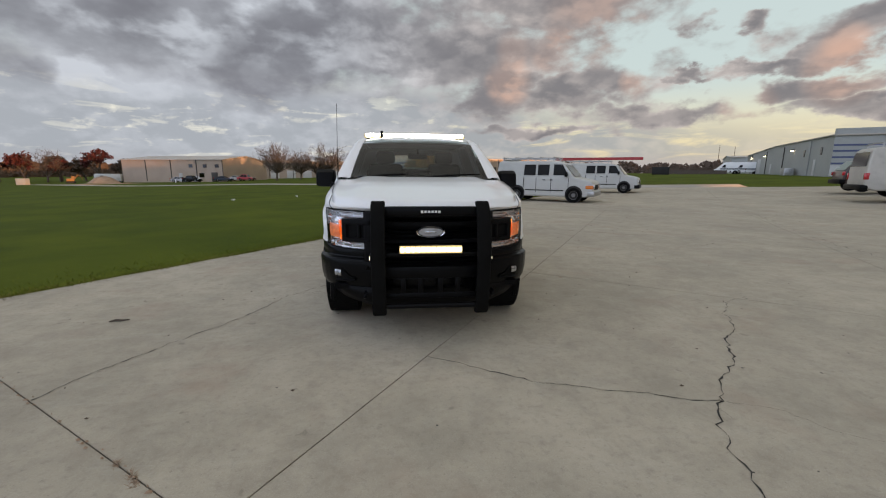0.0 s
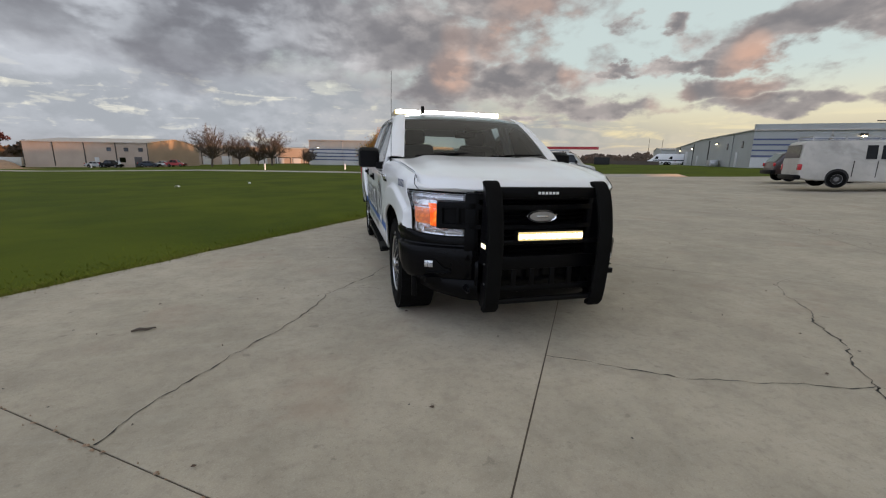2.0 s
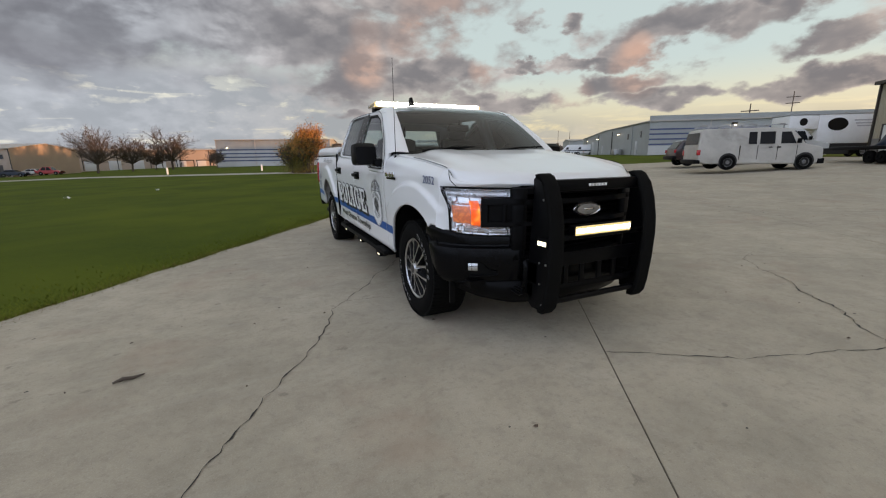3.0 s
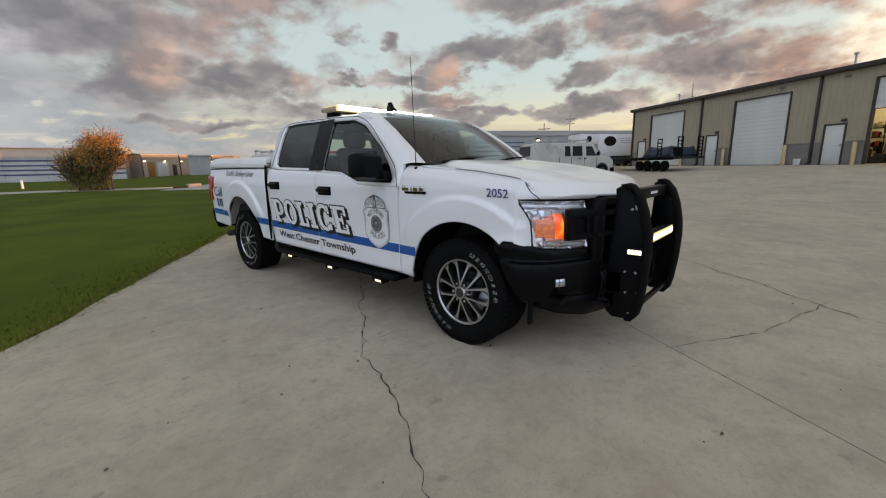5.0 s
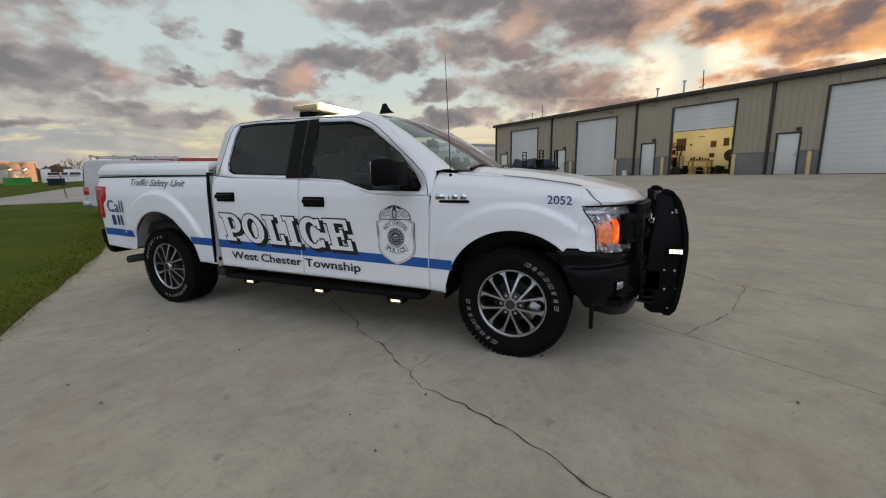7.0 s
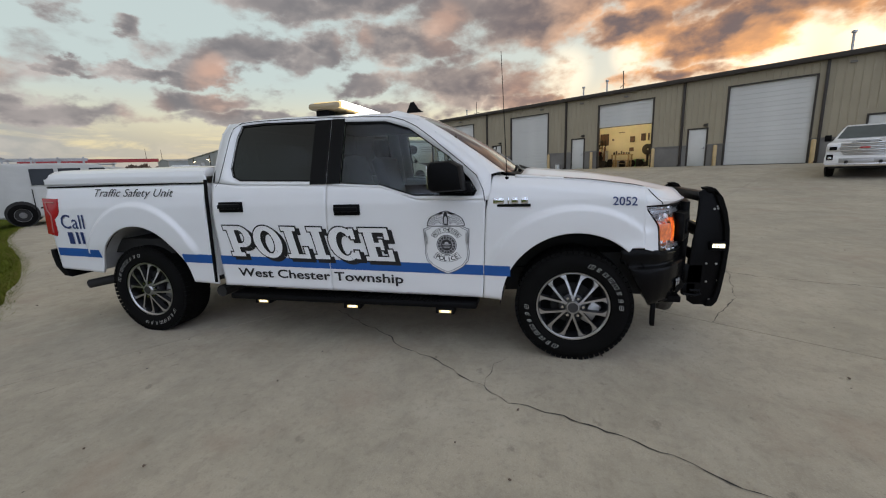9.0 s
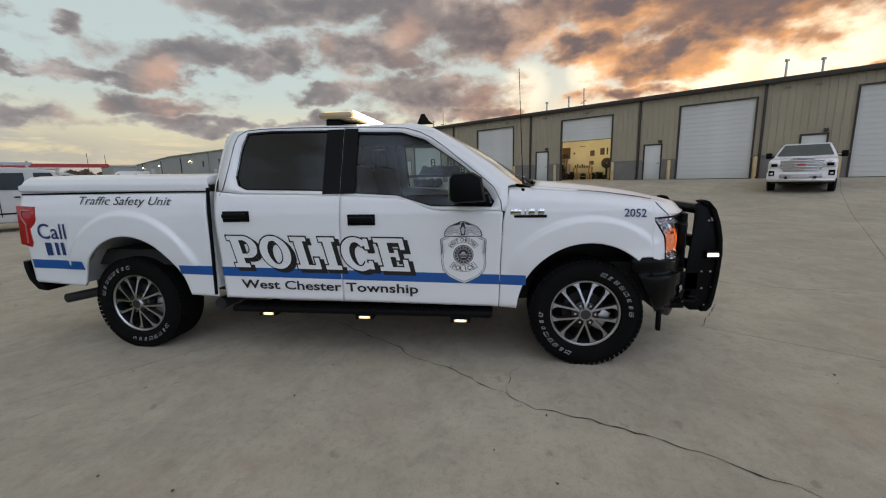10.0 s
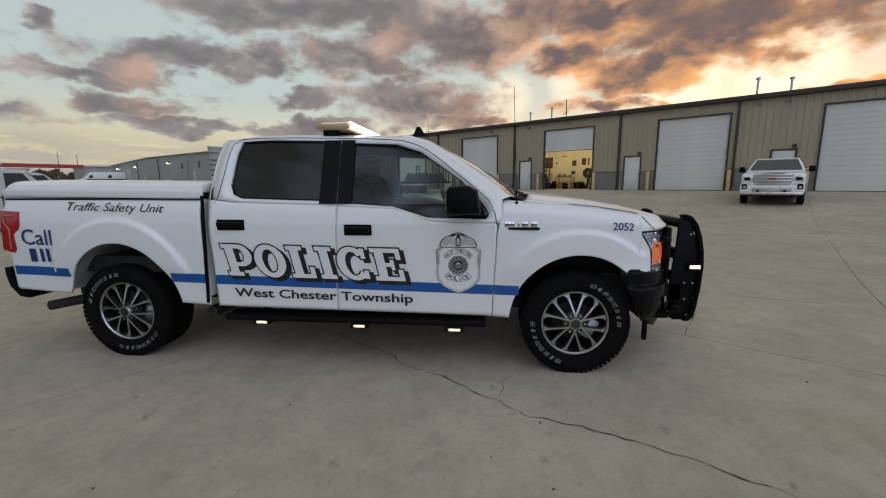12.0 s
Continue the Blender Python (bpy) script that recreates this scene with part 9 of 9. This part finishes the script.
for x, y, s in ((-9.3, 19.4, 0.22), (-6.5, 22.0, 0.14)):
    bm = bmesh.new()
    sheet(bm, lambda u, v: (s * (u - 0.5), s * (v - 0.5), 0.06 + 0.05 * math.sin(7 * u) * math.cos(5 * v)), steps(0, 1, 6), steps(0, 1, 6))
    ob = solid(part("litter", bm, WHITE_VINYL), 0.004)
    ob.matrix_world = on_land(x, y, 25)
    tagged(ob, "crumpled scrap of white paper on the lawn", "litter", "litter on the lawn")


def weed(a, b, seed):
    """A small ragged tuft growing out of a joint."""
    rng = random.Random(seed)
    p = ab(a, b)
    bm = bmesh.new()
    for _ in range(34):
        t, r = rng.uniform(0, 6.28), rng.uniform(0.008, 0.034)
        q = Vector((rng.gauss(0, 0.008), rng.gauss(0, 0.022), 0))
        e = q + Vector((math.cos(t) * r, math.sin(t) * r, rng.uniform(0.004, 0.016)))
        n = Vector((-math.sin(t), math.cos(t), 0)) * 0.0022
        bm.faces.new([bm.verts.new(v) for v in (q - n, q + n, e)])
    ob = part("weed", bm, DIRT)
    ob.matrix_world = pose(p.x, p.y, p.z, 0, 0, 35)
    tagged(ob, "small ragged weed growing from a concrete joint", "weed", "weeds in the joints")


for i, (a, b) in enumerate(((-2.776, -0.02), (-2.782, 0.13), (-2.79, 0.19), (1.95, 1.0), (0.9, 0.60))):
    weed(a, b, 40 + i)


def scatter():
    """Fallen leaves, grit and dark spots on the concrete."""
    rng = random.Random(12)
    for nm, mt, count, size, lift, lab in (("fallen_leaves", LEAF_BROWN, 380, 0.013, 0.006, "scattered small brown leaves on the concrete"), ("dark_spots", CRACK, 420, 0.011, 0.003, "small dark spots and pits in the concrete"), ("dead_grass_tufts", DIRT, 90, 0.012, 0.004, "dry tufts in the joints")):
        verts, faces = [], []
        for k in range(count):
            a, b = rng.uniform(-8, 16), rng.uniform(-4.0, 14)
            if nm == "dead_grass_tufts":
                a, b = (-2.775 + rng.gauss(0, 0.012), rng.uniform(-4, 2))
            p = ab(a, b, lift)
            if -1.0 < p.x < 1.0 and -1.0 < p.y < 4.6 and rng.random() < 0.7:
                continue
            s, turn = size * rng.uniform(0.4, 1.5), rng.uniform(0, 6.3)
            m = 6
            i = len(verts)
            verts.append((p.x, p.y, p.z + (0.012 if nm != "dark_spots" else 0.0)))
            for j in range(m):
                c = turn + 2 * math.pi * j / m
                rr = s * rng.uniform(0.5, 1.1)
                verts.append((p.x + rr * math.cos(c), p.y + rr * math.sin(c) * 0.7, p.z + (rng.uniform(0, 0.008) if nm != "dark_spots" else 0)))
            for j in range(m):
                faces.append((i, i + 1 + j, i + 1 + (j + 1) % m))
        me = bpy.data.meshes.new(nm)
        me.from_pydata(verts, [], faces)
        me.materials.append(mt)
        tagged(new(nm, me), lab, nm.replace("_", " "), kind="stuff")


scatter()


def lawn_blades():
    """Short grass, thickest along the edge of the concrete."""
    rng = np.random.default_rng(3)
    n = 60000
    b = -4.12 - np.abs(rng.gamma(0.8, 0.28, n)) + rng.normal(0, 0.03, n)
    a = rng.uniform(-9, 30, n) + (-4 - b) * rng.uniform(-0.2, 0.9, n)
    flare = np.clip((a - 6.5) / 8, 0, 1)
    flare = 0.8 * flare * flare * (3 - 2 * flare)
    b = b - flare
    h = rng.uniform(0.010, 0.030, n) * (1 + 1.6 * (b + flare > -4.4))
    wd = rng.uniform(0.003, 0.007, n)
    turn = rng.uniform(0, 2 * np.pi, n)
    lean = np.stack([-np.sin(turn), np.cos(turn)], 1) * (h * rng.uniform(1.0, 2.6, n))[:, None]
    verts, faces = np.zeros((n * 3, 3)), np.arange(n * 3).reshape(n, 3)
    x, y = a * DIR_A.x + b * DIR_B.x, a * DIR_A.y + b * DIR_B.y
    z = np.array([land(px, py) for px, py in zip(x, y)]) - 0.05
    verts[0::3] = np.stack([x - np.cos(turn) * wd, y - np.sin(turn) * wd, z], 1)
    verts[1::3] = np.stack([x + np.cos(turn) * wd, y + np.sin(turn) * wd, z], 1)
    verts[2::3] = np.stack([x + lean[:, 0], y + lean[:, 1], z + h + 0.012], 1)
    me = bpy.data.meshes.new("grass")
    me.from_pydata(verts.tolist(), [], faces.tolist())
    me.materials.append(BLADE)
    tagged(new("grass", me), "short green grass along the concrete edge", "grass", kind="stuff")


lawn_blades()


def dry_fringe():
    """Straw-coloured, trodden blades where the lawn meets the concrete."""
    rng = np.random.default_rng(8)
    n = 16000
    a = rng.uniform(-9, 26, n)
    flare = np.clip((a - 6.5) / 8, 0, 1)
    b = -4.08 - np.abs(rng.normal(0, 0.09, n)) - rng.uniform(0, 0.10, n) * (np.sin(a * 2.1) > 0) - 0.8 * flare * flare * (3 - 2 * flare)
    h, wd, turn = rng.uniform(0.012, 0.045, n), rng.uniform(0.003, 0.007, n), rng.uniform(0, 2 * np.pi, n)
    tip = np.stack([-np.sin(turn), np.cos(turn)], 1) * (h * rng.uniform(0.7, 2.0, n))[:, None]
    x, y = a * DIR_A.x + b * DIR_B.x, a * DIR_A.y + b * DIR_B.y
    z = np.array([land(px, py) for px, py in zip(x, y)]) - 0.04
    verts, faces = np.zeros((n * 3, 3)), np.arange(n * 3).reshape(n, 3)
    verts[0::3] = np.stack([x - np.cos(turn) * wd, y - np.sin(turn) * wd, z], 1)
    verts[1::3] = np.stack([x + np.cos(turn) * wd, y + np.sin(turn) * wd, z], 1)
    verts[2::3] = np.stack([x + tip[:, 0], y + tip[:, 1], z + h + 0.02], 1)
    me = bpy.data.meshes.new("dry_grass")
    me.from_pydata(verts.tolist(), [], faces.tolist())
    me.materials.append(STRAW)
    tagged(new("dry_grass", me), "dry straw-coloured grass fringing the concrete", "grass", kind="stuff")


dry_fringe()


# ---------- the concrete yard, slab by slab ----------
def lean(a, b):
    """The joints run slightly askew to the lawn's edge."""
    return 0.0 if b < -4 else max(-0.9, min(0.6, -0.02 - (0.030 if a < 0 else 0.045) * a))


def askew(a, b):
    """One long joint drifts off square on its way to the workshop."""
    return lerp_table(b, [(0.0, 0.0), (1.0, 0.0), (2.4, 0.13), (5.0, 0.27), (11.0, 0.36), (18.0, 0.70)]) if abs(a + 2.775) < 0.01 else 0.0


def build_yard():
    yard = tagged(new("pavement"), "worn grey concrete yard of large square slabs", "pavement", kind="structure")
    a_lines = [-36.375 + 4.8 * k for k in range(16)]
    b_lines = [-4.15, 0.66, 5.4, 10.15, 14.9, 19.65, 24.5, 30.0, 36.0]
    for i in range(len(a_lines) - 1):
        for j in range(len(b_lines) - 1):
            if b_lines[j] >= 24.4 and a_lines[i] < 31:
                continue
            a0, a1, b0, b1 = a_lines[i], a_lines[i + 1], b_lines[j], b_lines[j + 1]
            gap = 0.0045
            bm = bmesh.new()
            def edge(k):
                return 0.05 * noise.noise((k * 1.7, 4.0, 1.0)) - 0.8 * smooth01((k - 6.5) / 8) if b0 < -4 else 0.0
            us = steps(a0 + gap, a1 - gap, 8 if j == 0 else 3)

            def at(a, v):
                b = b0 + gap + lean(a, b0) + edge(a) * (1 - v) + (b1 - b0 - 2 * gap + lean(a, b1) - lean(a, b0)) * v
                f = (a - a0) / (a1 - a0)
                return ab(a + askew(a0, b) * (1 - f) + askew(a1, b) * f, b)
            sheet(bm, at, us, steps(0, 1, 4))
            res = bmesh.ops.extrude_face_region(bm, geom=bm.faces[:])
            for v in res["geom"]:
                if isinstance(v, bmesh.types.BMVert):
                    v.co.z -= 0.12
            bmesh.ops.recalc_face_normals(bm, faces=bm.faces[:])
            part("slab", bm, CONCRETE, yard)
    # dark packed dirt in the joints
    for a in a_lines[3:12]:
        bm = bmesh.new()
        sheet(bm, lambda v, u: ab(a + askew(a, v) + u, v, -0.005), steps(-4.1, 24.4, 36), [-0.010, 0.010])
        part("joint_filler", bm, JOINT, yard)
    for b in b_lines[1:6]:
        bm = bmesh.new()
        sheet(bm, lambda v, u: ab(v, b + lean(v, b) + u, -0.005), steps(a_lines[3], a_lines[12], 54), [-0.010, 0.010])
        part("joint_filler", bm, JOINT, yard)


build_yard()
